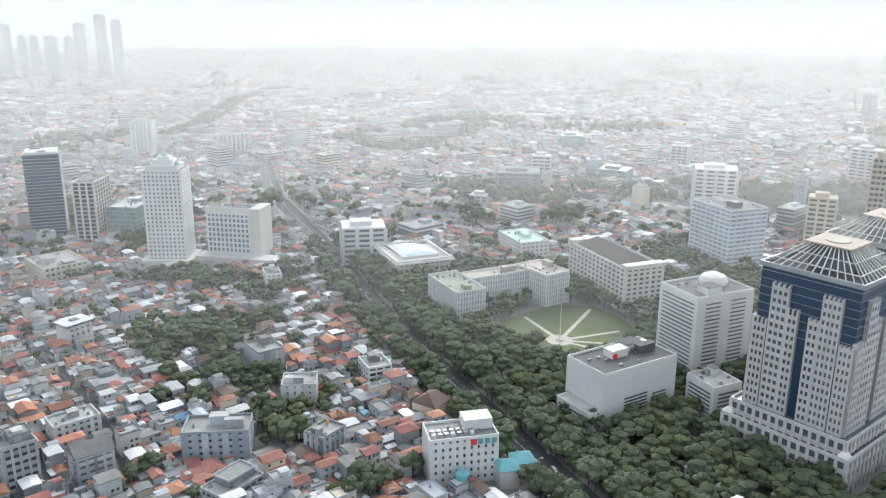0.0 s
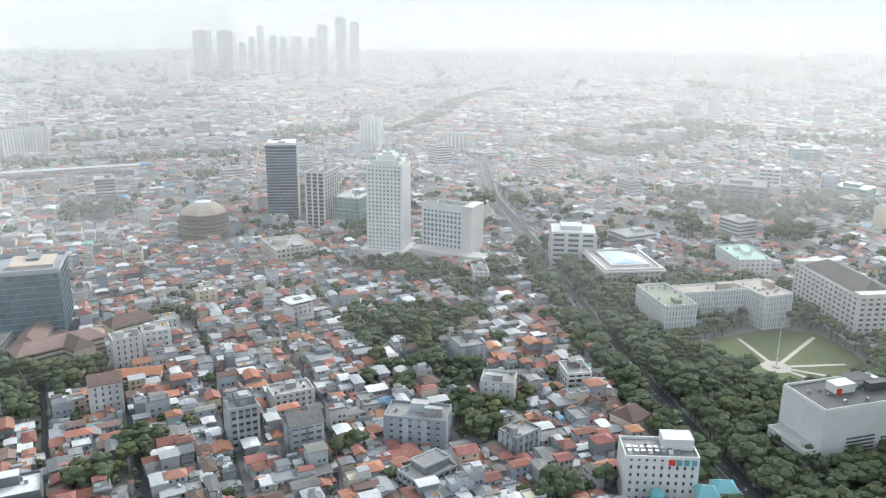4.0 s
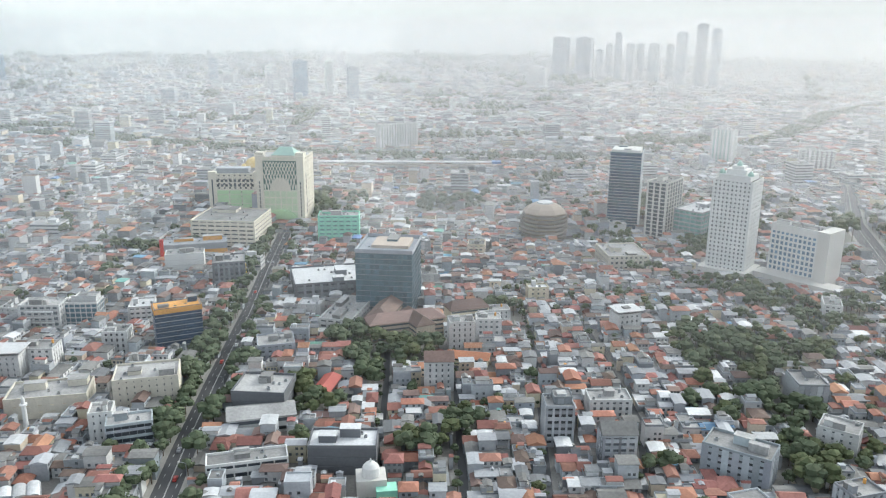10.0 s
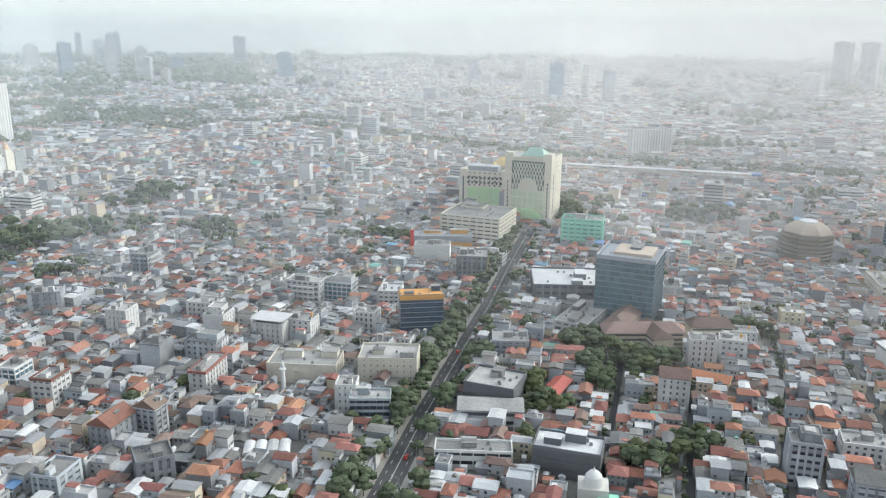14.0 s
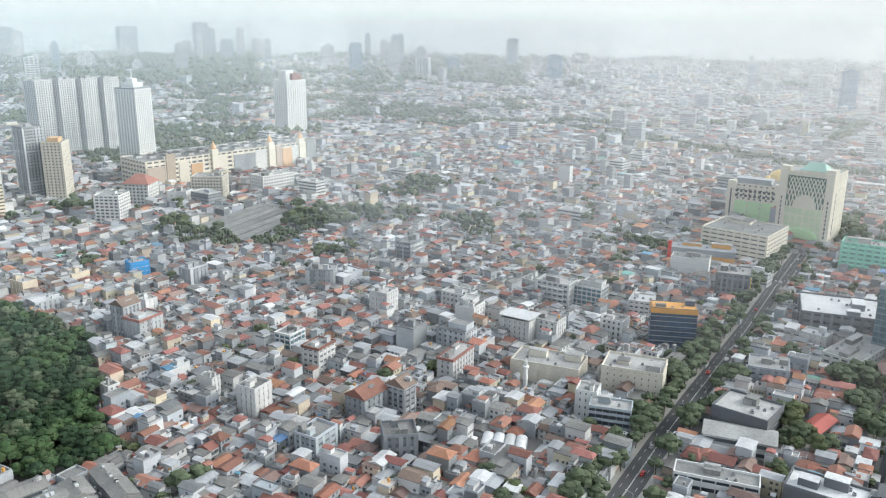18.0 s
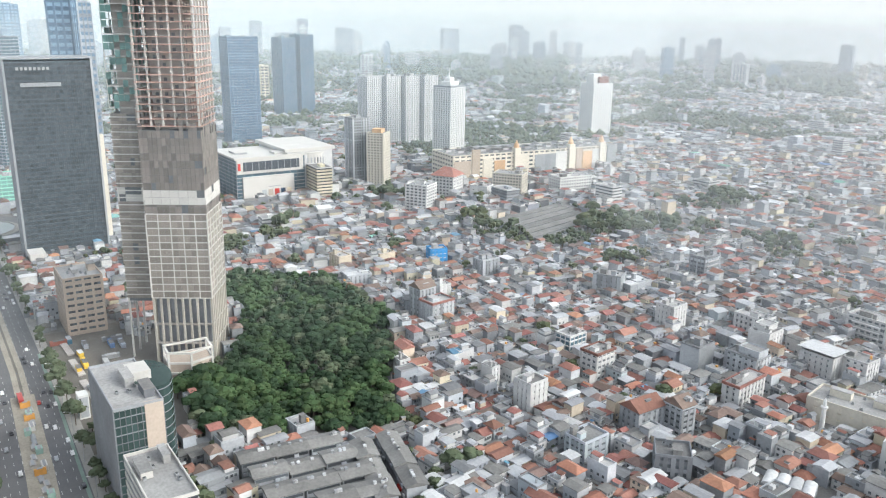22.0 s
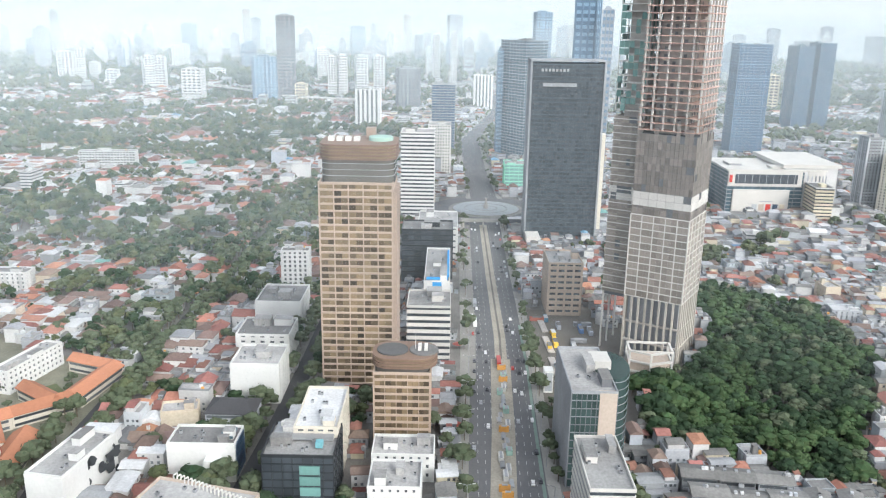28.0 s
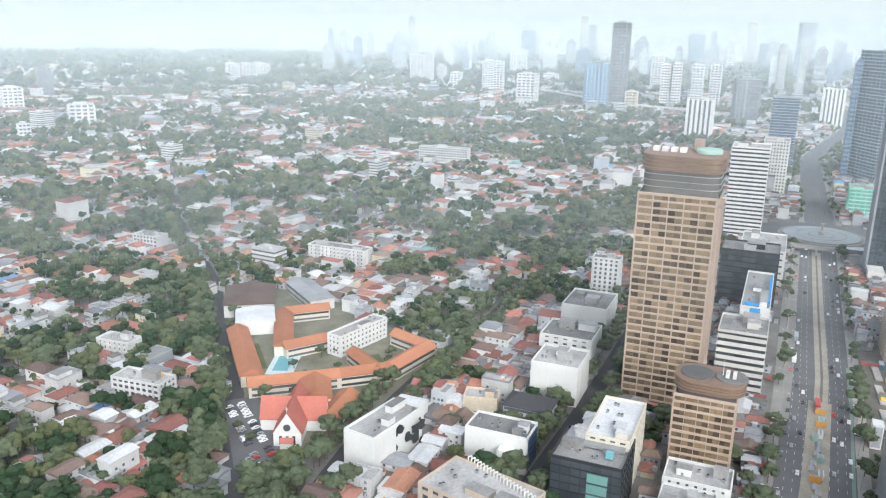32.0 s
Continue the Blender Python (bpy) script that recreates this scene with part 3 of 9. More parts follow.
# ---------------------------------------------------------------- building maker
def tower(name, label, cx, cy, w, d, h, ang=0.0, floors=8, cols=(4, 4), wall="off_white", glass="window_dark", band=0.45, pier=0.3,
          proud=0.35, z0=0.0, roof="concrete_roof", plant=2, blank="", parapet=1.2, category="office building", free=True, top_band=0.0, pier_proud=None, group="", wall2=None, small=False):
    """An upright block: glazed core, a band round each floor, piers between the bays, and a flat roof with a parapet.
    w along its own x, d along its own y. blank: sides (n, s, e, w) that are plain walls."""
    rnd = random.Random(int(abs(cx) * 7 + abs(cy) * 13))
    base = holder(name, cx, cy, z0, label, category, group)
    a = math.radians(ang)
    base.rotation_euler = (0, 0, a)

    def sub(nm, heap, lab=""):
        ob = new(nm, heap.mesh(nm))
        ob.parent = base
        return tagged(ob, lab)

    core = Heap()
    boxes(core, 0, 0, w - 2 * proud, d - 2 * proud, 0, h - 0.5, glass)
    fh = h / floors
    if math.hypot(cx, cy) < 900 and not small:  # single panes, each of its own tone
        zz = np.arange(floors) * fh + fh * band
        for n, length, wide, flip in ((max(cols[0], 3), w, d, 0), (max(cols[1], 3), d, w, 1)):
            n = n * 2 if length / n > 5 else n
            u = (np.arange(n) + 0.5) / n * (length - 2 * proud) - (length - 2 * proud) / 2
            U, Z = (q.ravel() for q in np.meshgrid(u, zz))
            for s in (-1, 1):
                o = s * (wide / 2 - proud + 0.03)
                step = (length - 2 * proud) / n * 0.96
                if flip:
                    boxes(core, o, U, 0.12, step, Z, Z + fh * (1 - band) - 0.05, glass, 0.0, BOX)
                else:
                    boxes(core, U, o, step, 0.12, Z, Z + fh * (1 - band) - 0.05, glass, 0.0, BOX)
    sub("glazing", core)
    far_off = math.hypot(cx, cy) > 640 or small
    skin = Heap()
    if band > 0 and far_off:
        for i in range(floors):
            boxes(skin, 0, 0, w, d, i * fh, i * fh + fh * band, wall)
    elif band > 0:
        ring = Heap()
        boxes(ring, 0, 0, w, d, 0, fh * band, wall)
        first = sub("floor_band", ring)
        for i in range(1, floors):
            repeat(first, dz=i * fh)
    pp = proud + 0.12 if pier_proud is None else pier_proud
    for side, n, length in (("s", cols[0], w), ("n", cols[0], w), ("e", cols[1], d), ("w", cols[1], d)):
        if side in blank:
            slab = Heap()
            t = 0.5
            if side in "sn":
                boxes(slab, 0, (-1 if side == "s" else 1) * (d / 2 + 0.05), w + 0.2, t, 0, h, wall2 or wall)
            else:
                boxes(slab, (-1 if side == "w" else 1) * (w / 2 + 0.05), 0, t, d + 0.2, 0, h, wall2 or wall)
            sub("end_wall", slab)
            continue
        if pier <= 0 or n <= 0:
            continue
        step = length / n
        pw = step * pier
        post = skin if far_off else Heap()
        if far_off:
            for i in range(n + 1):
                q = -length / 2 + pw / 2 + (length - pw) * i / n
                if side in "sn":
                    boxes(post, q, (-1 if side == "s" else 1) * (d / 2 - proud + pp / 2), pw, pp, 0, h - 0.2, wall)
                else:
                    boxes(post, (-1 if side == "w" else 1) * (w / 2 - proud + pp / 2), q, pp, pw, 0, h - 0.2, wall)
            continue
        if side in "sn":
            y = (-1 if side == "s" else 1) * (d / 2 - proud + pp / 2)
            boxes(post, -w / 2 + pw / 2, y, pw, pp, 0, h - 0.2, wall)
        else:
            x = (-1 if side == "w" else 1) * (w / 2 - proud + pp / 2)
            boxes(post, x, -d / 2 + pw / 2, pp, pw, 0, h - 0.2, wall)
        first = sub("pier", post)
        for i in range(1, n + 1):
            s = (length - pw) * i / n
            repeat(first, dx=s if side in "sn" else 0, dy=0 if side in "sn" else s)
    if skin.v:
        sub("cladding", skin)
    lid = Heap()
    trays(lid, 0, 0, w + 0.1, d + 0.1, h + parapet - 0.3, wall2 or wall, deep=parapet, rim=min(0.5, w * 0.05), floor_mat=roof)
    if top_band:
        boxes(lid, 0, 0, w + 0.12, d + 0.12, h - top_band, h - 0.4, wall2 or wall)
    roof_part = sub("roof", lid)
    for i in range(plant):
        bw, bd, bh = w * rnd.uniform(0.14, 0.32), d * rnd.uniform(0.14, 0.34), rnd.uniform(1.8, 4.2)
        px, py = rnd.uniform(-1, 1) * (w / 2 - bw / 2 - 1.2), rnd.uniform(-1, 1) * (d / 2 - bd / 2 - 1.2)
        room = Heap()
        boxes(room, px, py, bw, bd, h - 0.4, h + bh, rnd.choice((wall, roof)))
        boxes(room, px, py, bw + 0.4, bd + 0.4, h + bh, h + bh + 0.25, roof)
        sub("plant_room", room).parent = roof_part
    n_units = min(3 if small else 9, int(w * d / 90))
    if n_units and plant:
        unit = Heap()
        boxes(unit, 0, 0, 1.6, 1.2, h - 0.35, h + 0.9, "steel_grey")
        boxes(unit, 0, 0, 1.0, 0.9, h + 0.9, h + 1.05, "dark_metal")
        first = sub("roof_unit", unit)
        first.parent = roof_part
        first.location = (rnd.uniform(-0.4, 0.4) * w, rnd.uniform(-0.4, 0.4) * d, 0)
        for i in range(n_units - 1):
            c = repeat(first)
            c.location = (rnd.uniform(-0.4, 0.4) * w, rnd.uniform(-0.4, 0.4) * d, 0)
    if free:
        keep_clear(cx, cy, w, d, a)
    return base


CLEAR = []  # turned rectangles kept free of houses: cx, cy, half w, half d, angle


def keep_clear(cx, cy, w, d, a, margin=2.5):
    CLEAR.append((cx, cy, w / 2 + margin, d / 2 + margin, a))


def clear_of(x, y, margin=0.0):
    """True where no large building stands."""
    ok = np.ones(np.shape(x), bool)
    for cx, cy, hw, hd, a in CLEAR:
        dx, dy = x - cx, y - cy
        u, v = dx * math.cos(a) + dy * math.sin(a), -dx * math.sin(a) + dy * math.cos(a)
        ok &= (np.abs(u) > hw + margin) | (np.abs(v) > hd + margin)
    return ok
material("rose_stone", (0.41, 0.325, 0.265), 0.6, vary=0.08, stain=0.15)
material("brown_hoop", (0.21, 0.145, 0.11), 0.6, vary=0.08, stain=0.15)
material("wall_slate", (0.076, 0.096, 0.115), 0.6, vary=0.1, stain=0.15)
material("slate_dark", (0.06, 0.06, 0.064), 0.85, vary=0.1, stain=0.2)
material("roof_tan", (0.40, 0.35, 0.31), 0.9, vary=0.1, stain=0.3)
material("roof_moss", (0.24, 0.255, 0.20), 0.9, vary=0.1, stain=0.3)
# ---------------------------------------------------------------- buildings along the boulevard
tower("office_tower", "tall office tower with bronze glass and pink granite bands", -432, -48, 34, 39, 117, 0, 31, (5, 5), "rose_stone", "glass_bronze", 0.27, 0.07, proud=0.7, plant=0)
tower("office_building", "bronze-glass office block with pink granite bands", -361, -20, 22, 27, 40, 0, 11, (4, 5), "rose_stone", "glass_bronze", 0.30, 0.05, proud=0.7, plant=0)
tower("office_building", "office block with wide pale bands and dark glass strips", -466, -10, 30, 26, 37, 0, 9, (4, 4), "off_white", "glass_dark", 0.55, 0.0)
tower("office_building", "long white block with blue trim on its roof", -545, -6, 80, 17, 35, 0, 8, (12, 3), "white_paint", "window_dark", 0.6, 0.4, blank="e")
tower("office_tower", "white office tower with dark ribbon windows", -832, -31, 35, 34, 90, 0, 23, (5, 5), "white_paint", "glass_dark", 0.55, 0.0)
tower("office_tower", "white office block with a grid of small windows", -1087, -12, 34, 30, 66, 0, 16, (8, 8), "off_white", "window_dark", 0.5, 0.5)
tower("office_building", "dark glass podium with a flat roof", -612, -15, 30, 39, 46, 0, 11, (6, 8), "dark_metal", "glass_dark", 0.2, 0.06)
tower("office_building", "low white podium beside the roundabout", -690, -8, 60, 34, 32, 0, 6, (6, 4), "white_paint", "window_dark", 0.7, 0.2)
tower("office_tower", "very tall dark glass tower framed by pale edges", -752, 105, 30, 64, 163, 0, 44, (6, 20), "wall_slate", "glass_dark", 0.30, 0.10, plant=0)
tower("office_tower", "slab office tower of dark glass and beige stone", -346, 65, 50, 20, 46, 0, 12, (10, 9), "wall_dark", "glass_bottle", 0.10, 0.12, blank="s", wall2="wall_grey", roof="concrete_roof")
tower("office_building", "office block with banded windows and a worn concrete roof", -281, 62, 40, 17, 36, 0, 9, (6, 3), "off_white", "glass_dark", 0.5, 0.0)
tower("office_building", "beige stone office block with ribbon windows", -558, 83, 34, 24, 38, 0, 9, (5, 4), "beige_stone", "window_dark", 0.6, 0.25)
tower("office_building", "green glass office block beside the roundabout", -985, 85, 34, 34, 33, 0, 8, (6, 6), "mint_paint", "glass_green", 0.3, 0.08)
tower("office_tower", "tall grey glass office tower", -1225, 108, 60, 40, 172, 33, 40, (8, 6), "tower_far_grey", "glass_teal", 0.3, 0.06)
tower("office_tower", "tall blue-grey tower under a hazy sky", -1295, 465, 40, 50, 170, 0, 40, (6, 8), "tower_far_blue", "glass_navy", 0.35, 0.12)
tower("office_tower", "slim blue glass tower", -1650, 690, 40, 34, 160, 10, 36, (6, 5), "glass_teal", "glass_navy", 0.2, 0.06)
tower("office_tower", "slim blue glass tower", -1660, 735, 40, 34, 166, 10, 36, (6, 5), "glass_teal", "glass_navy", 0.2, 0.06)
tower("office_tower", "white tower with dark vertical window strips", -1535, -151, 36, 46, 73, 0, 17, (5, 5), "white_paint", "glass_dark", 0.1, 0.5)
tower("office_tower", "blue glass tower beside the boulevard", -1276, -9, 30, 36, 104, 0, 26, (6, 6), "steel_grey", "glass_navy", 0.25, 0.05)
tower("office_tower", "white tower with dark vertical window strips", -1933, 78, 34, 44, 76, 0, 18, (5, 5), "white_paint", "glass_dark", 0.1, 0.5)
tower("apartment_block", "plain white block with a blank side wall", -411, -101, 27, 26, 22, 0, 6, (5, 5), "white_paint", "window_dark", 0.6, 0.6, blank="e")
tower("apartment_block", "white block of flats with a stepped roof", -466, -109, 29, 32, 17, 0, 5, (5, 5), "white_paint", "window_dark", 0.6, 0.5)
tower("apartment_block", "white block of flats with a blank side wall", -520, -110, 36, 30, 20, 0, 5, (6, 5), "white_paint", "window_dark", 0.6, 0.5, blank="e")
tower("office_building", "white office block with a blue glass corner", -329, -107, 17, 30, 18, 0, 5, (3, 6), "white_paint", "glass_navy", 0.6, 0.4, blank="e")
tower("office_building", "white block with a black painted mural", -310, -159, 38, 17, 19, -10, 5, (6, 3), "white_paint", "window_dark", 0.6, 0.5, blank="nsew")
tower("office_building", "black glass office block with a slanting side", -312, -60, 28, 30, 26, 0, 7, (6, 7), "dark_metal", "glass_dark", 0.12, 0.05)
tower("office_building", "beige office block with a worn white roof", -335, -55, 40, 19, 30, 0, 8, (6, 4), "cream_paint", "window_dark", 0.6, 0.4, roof="roof_sheet_white")
tower("shop_building", "low white building with a flat cluttered roof", -332, -18, 18, 28, 13, 0, 3, (4, 7), "white_paint", "window_dark", 0.6, 0.6)
tower("shop_building", "low white building with roof terraces", -306, -20, 22, 22, 14, 0, 3, (4, 6), "white_paint", "window_dark", 0.6, 0.6)
tower("office_building", "beige block with rows of pipes on its roof", -272, -96, 26, 44, 20, -14, 5, (6, 8), "beige_stone", "window_dark", 0.5, 0.4)

# ---------------------------------------------------------------- east side, towers and government offices
tower("office_tower", "dark glass tower with white horizontal fins", 188, 794, 30, 30, 76, -18, 22, (3, 3), "glass_teal", "glass_navy", 0.2, 0.0)
tower("office_tower", "dark office tower with pale stone piers", 217, 756, 20, 38, 55, -38, 15, (3, 6), "off_white", "glass_dark", 0.2, 0.25)
tower("office_building", "green glass office block with a flat white roof", 246, 742, 28, 40, 31, -45, 8, (5, 7), "steel_grey", "glass_green", 0.35, 0.08, roof="roof_sheet_white")
tower("apartment_tower", "slender white apartment tower with small windows", 239, 632, 31, 26, 80, -38, 24, (9, 8), "white_paint", "window_dark", 0.55, 0.55, plant=0)
tower("hotel", "white hotel slab with a blue window grid", 287, 611, 45, 18, 46, -51, 11, (12, 4), "white_paint", "tower_far_blue", 0.35, 0.35, top_band=5, blank="en")
tower("office_building", "low cream block with a flat grey roof", 157, 660, 34, 40, 13, 5, 3, (8, 8), "cream_paint", "window_dark", 0.55, 0.45)
tower("government_building", "pale concrete hall with a broad overhanging roof", 382, 496, 43, 52, 16, -17, 3, (10, 12), "cream_paint", "window_dark", 0.5, 0.3)
tower("government_building", "white office wing with fins along its front", 349, 404, 22, 44, 22, -13, 6, (10, 20), "white_paint", "tower_far_grey", 0.22, 0.42, roof="roof_moss", plant=1)
tower("government_building", "long white office wing with fins and a tan roof", 393, 402, 62, 16, 22, -13, 6, (30, 8), "white_paint", "tower_far_grey", 0.22, 0.42, roof="roof_tan", plant=1)
tower("government_building", "white end block with fins beside a parade lawn", 417, 387, 22, 34, 23, -5, 6, (10, 15), "white_paint", "tower_far_grey", 0.22, 0.42, roof="roof_tan", plant=1)
tower("office_building", "white block with a pale green roof", 485, 474, 27, 43, 17, -18, 5, (6, 9), "white_paint", "window_dark", 0.6, 0.5, roof="copper_green")
tower("office_building", "long pale office block with a dark pitched roof", 466, 361, 32, 76, 31, -18, 9, (6, 14), "off_white", "window_dark", 0.5, 0.4, plant=0)
tower("office_tower", "white and blue banded office tower", 606, 355, 38, 48, 50, -18, 14, (6, 8), "white_paint", "glass_blue_pale", 0.5, 0.12)
tower("office_building", "white block with a blank face and roof machines", 322, 240, 50, 28, 30, -8, 7, (5, 4), "white_paint", "window_dark", 0.75, 0.6, roof="roof_dark", blank="nsew")
tower("office_tower", "white office tower with thin slit windows", 397, 241, 40, 31, 52, -15, 17, (3, 3), "white_paint", "window_dark", 0.7, 0.3, roof="roof_dark", blank="nsew")
tower("office_building", "white annex with air units on its roof", 355, 206, 18, 20, 20, -15, 6, (3, 3), "white_paint", "window_dark", 0.7, 0.3, blank="nsew")
tower("hotel", "white hotel block with small square windows", 215, 245, 31, 17, 22, -27, 6, (9, 5), "white_paint", "window_dark", 0.55, 0.6)
tower("apartment_block", "pale blue-grey block of flats", 138, 328, 30, 17, 16, -34, 5, (6, 4), "wall_blue", "window_dark", 0.6, 0.6)
tower("office_building", "small white block with dark ribbon windows", 241, 348, 14, 17, 12, -15, 4, (3, 4), "white_paint", "glass_dark", 0.45, 0.2)
tower("apartment_block", "white house block with roof terraces", 194, 350, 18, 15, 14, -35, 4, (4, 4), "wall_white", "window_dark", 0.6, 0.6)
tower("apartment_tower", "grey tower with a green glass side", 415, 1168, 30, 24, 50, -37, 14, (5, 4), "wall_white", "glass_green", 0.3, 0.5)
tower("office_building", "pale slab block in the distance", 522, 1106, 45, 22, 30, -20, 9, (7, 4), "wall_white", "window_dark", 0.4, 0.5)
tower("apartment_block", "small white block of flats", 276, 533, 12, 20, 12, -20, 4, (3, 4), "white_paint", "window_dark", 0.5, 0.4)

# ---------------------------------------------------------------- north, along the avenue
tower("office_tower", "blue glass office block with a flat roof terrace", -33, 552, 39, 42, 46, -7, 12, (12, 12), "glass_teal", "glass_teal", 0.12, 0.08)
tower("office_building", "mint green block with white window bands", -89, 728, 37, 20, 27, 2, 7, (6, 4), "mint_paint", "glass_green", 0.6, 0.3)
tower("shopping_mall", "tall cream mall front with a green arched window", -152, 811, 48, 38, 68, -5, 15, (10, 8), "mall_cream", "mall_pale", 0.6, 0.6, plant=1)
tower("shopping_mall", "cream mall wing with green panels", -213, 868, 54, 42, 41, 2, 9, (9, 8), "mall_cream", "window_dark", 0.6, 0.6)
tower("shopping_mall", "low cream mall block with parking decks", -187, 727, 58, 52, 26, -5, 7, (8, 7), "mall_cream", "window_dark", 0.66, 0.2)
tower("shop_building", "shop block with an orange stripe and a red pylon", -206, 674, 52, 20, 15, 15, 3, (1, 1), "orange_paint", "orange_paint", 0.6, 0.0, wall2="wall_grey")
tower("shop_building", "plain white windowless shop block", -203, 634, 30, 15, 17, 12, 4, (1, 1), "white_paint", "wall_white", 0.9, 0.0)
tower("office_building", "dark grey block with lit yellow signs", -158, 596, 24, 24, 23, 14, 6, (6, 6), "wall_dark", "window_dark", 0.5, 0.4)
tower("office_building", "navy glass block with an orange top band", -162, 481, 28, 14, 27, 25, 8, (9, 4), "glass_navy", "glass_navy", 0.15, 0.06)
tower("apartment_block", "long cream block with few windows", -203, 394, 40, 22, 11, 12, 3, (6, 3), "cream_paint", "wall_cream", 0.8, 0.6)
tower("apartment_block", "cream stepped block with small windows", -155, 404, 33, 22, 17, 14, 5, (8, 5), "cream_paint", "window_dark", 0.65, 0.75)
tower("apartment_block", "narrow white block with small windows", -163, 362, 11, 12, 16, 14, 4, (3, 3), "white_paint", "window_dark", 0.6, 0.6)
tower("office_building", "blue glass office block with a rounded corner", -147, 355, 21, 12, 14, 18, 4, (6, 3), "wall_blue", "glass_dark", 0.4, 0.05)
tower("shop_building", "white shop block with a dark window band", -85, 329, 36, 11, 9, 14, 2, (6, 2), "white_paint", "glass_dark", 0.55, 0.1)
tower("shop_building", "grey shed with a stained white roof", -42, 337, 31, 17, 14, 0, 3, (1, 1), "wall_charcoal", "wall_charcoal", 0.9, 0.0, roof="roof_sheet_white")
tower("apartment_block", "pale grey block of flats", -97, 461, 22, 19, 12, 14, 4, (5, 4), "wall_blue", "window_dark", 0.6, 0.5)
tower("shop_building", "dark grey shed with white gables", -90, 393, 28, 24, 15, -5, 3, (1, 1), "wall_charcoal", "wall_charcoal", 0.9, 0.0)
tower("shop_building", "black-fronted hall with a pale flat roof", -82, 583, 50, 43, 15, 14, 3, (8, 6), "wall_dark", "window_dark", 0.6, 0.3, roof="roof_sheet_white")
tower("office_building", "pale stepped office block", -60, 520, 22, 48, 11, -14, 3, (4, 9), "wall_white", "window_dark", 0.55, 0.3)
tower("apartment_block", "wide grey slab of flats in the distance", -62, 1280, 66, 16, 41, 30, 12, (14, 3), "wall_white", "window_dark", 0.4, 0.6)

# ---------------------------------------------------------------- west, mall and apartment towers
tower("shopping_mall", "white mall with a broad flat roof and glass front", -893, 338, 74, 81, 50, 0, 12, (6, 9), "steel_grey", "glass_teal", 0.22, 0.04, roof="off_white")
tower("apartment_tower", "grey apartment tower with small windows", -905, 472, 22, 24, 82, 0, 24, (5, 6), "wall_grey", "window_dark", 0.45, 0.5)
tower("apartment_tower", "cream apartment tower with a stepped top", -878, 487, 22, 24, 66, 40, 20, (5, 6), "cream_paint", "window_dark", 0.5, 0.5)
for k in range(4):
    tower("apartment_tower", "pale slab apartment tower in a row of four", -1160 + 4 * k, 628 + 33 * k, 26, 28, 112, 8, 34, (6, 7), "tower_far_white", "window_dark", 0.35, 0.5, group="row of slab towers")
tower("apartment_tower", "white apartment tower with a stepped crown", -1052, 708, 34, 38, 101, 20, 30, (7, 8), "white_paint", "window_dark", 0.45, 0.5)
tower("apartment_tower", "white apartment tower behind a long mall", -1082, 1046, 34, 46, 95, 0, 28, (6, 8), "white_paint", "window_dark", 0.45, 0.5)
tower("shopping_mall", "long cream mall with parking decks and small domes", -864, 712, 60, 262, 33, -6, 6, (8, 30), "mall_cream", "window_dark", 0.55, 0.3)
tower("shop_building", "bright blue shop block", -556, 364, 12, 15, 14, -15, 4, (3, 4), "blue_paint", "wall_white", 0.8, 0.3)
tower("apartment_block", "dark grey block of flats", -216, 270, 16, 15, 15, 45, 4, (4, 4), "wall_dark", "window_dark", 0.5, 0.5)
tower("apartment_block", "pale grey block with small windows", -418, 430, 21, 17, 18, 30, 5, (5, 4), "wall_grey", "window_dark", 0.65, 0.65)
tower("office_building", "pale cream block with rows of windows", -745, 590, 36, 26, 28, 35, 8, (10, 7), "cream_paint", "window_dark", 0.5, 0.4, category="block")
tower("apartment_block", "long white block of flats", -722, 664, 24, 46, 22, -6, 6, (5, 12), "white_paint", "window_dark", 0.5, 0.4)
tower("office_building", "white block under a brown hipped roof", -778, 523, 28, 26, 26, 30, 7, (6, 6), "white_paint", "window_dark", 0.5, 0.4, plant=0)
tower("shop_building", "plain white shop block with few windows", -750, 552, 22, 18, 16, 30, 4, (3, 3), "white_paint", "window_dark", 0.8, 0.6)
tower("apartment_block", "white stepped block of flats with balconies", -732, 458, 26, 24, 30, 30, 9, (5, 5), "white_paint", "window_dark", 0.5, 0.3)
# ---------------------------------------------------------------- helpers for joined buildings
def sub_block(parent, name, x, y, w, d, z0, z1, mat, ang=0.0, label=""):
    heap = Heap()
    boxes(heap, x, y, w, d, z0, z1, mat, math.radians(ang))
    return part(name, heap, parent, label)


def wing(name, label, x0, y0, x1, y1, wide, high, rise, roof, wall="white_paint", category="building", hip=0.0, floors=2, bays=None, parent=None):
    """A straight wing with rows of windows under a pitched roof."""
    ln, a = math.hypot(x1 - x0, y1 - y0), math.atan2(y1 - y0, x1 - x0)
    cx, cy = (x0 + x1) / 2, (y0 + y1) / 2
    base = parent or holder(name, cx, cy, 0, label, category)
    walls, top = Heap(), Heap()
    boxes(walls, cx, cy, ln, wide, 0, high, wall, a)
    part("wall", walls, base)
    ridge_roofs(top, cx, cy, ln + 1.4, wide + 1.8, high, high + rise, roof, a, hip)
    part("roof", top, base)
    for k in range(floors):
        z = high * (k + 0.3) / floors
        for s in (-1, 1):
            strip = Heap()
            oy = s * wide / 2
            boxes(strip, cx - oy * math.sin(a), cy + oy * math.cos(a), ln * 0.94, 0.2, z, z + high / floors * 0.4, "window_dark", a)
            part("window_strip", strip, base)
    keep_clear(cx, cy, ln, wide, a)
    return base


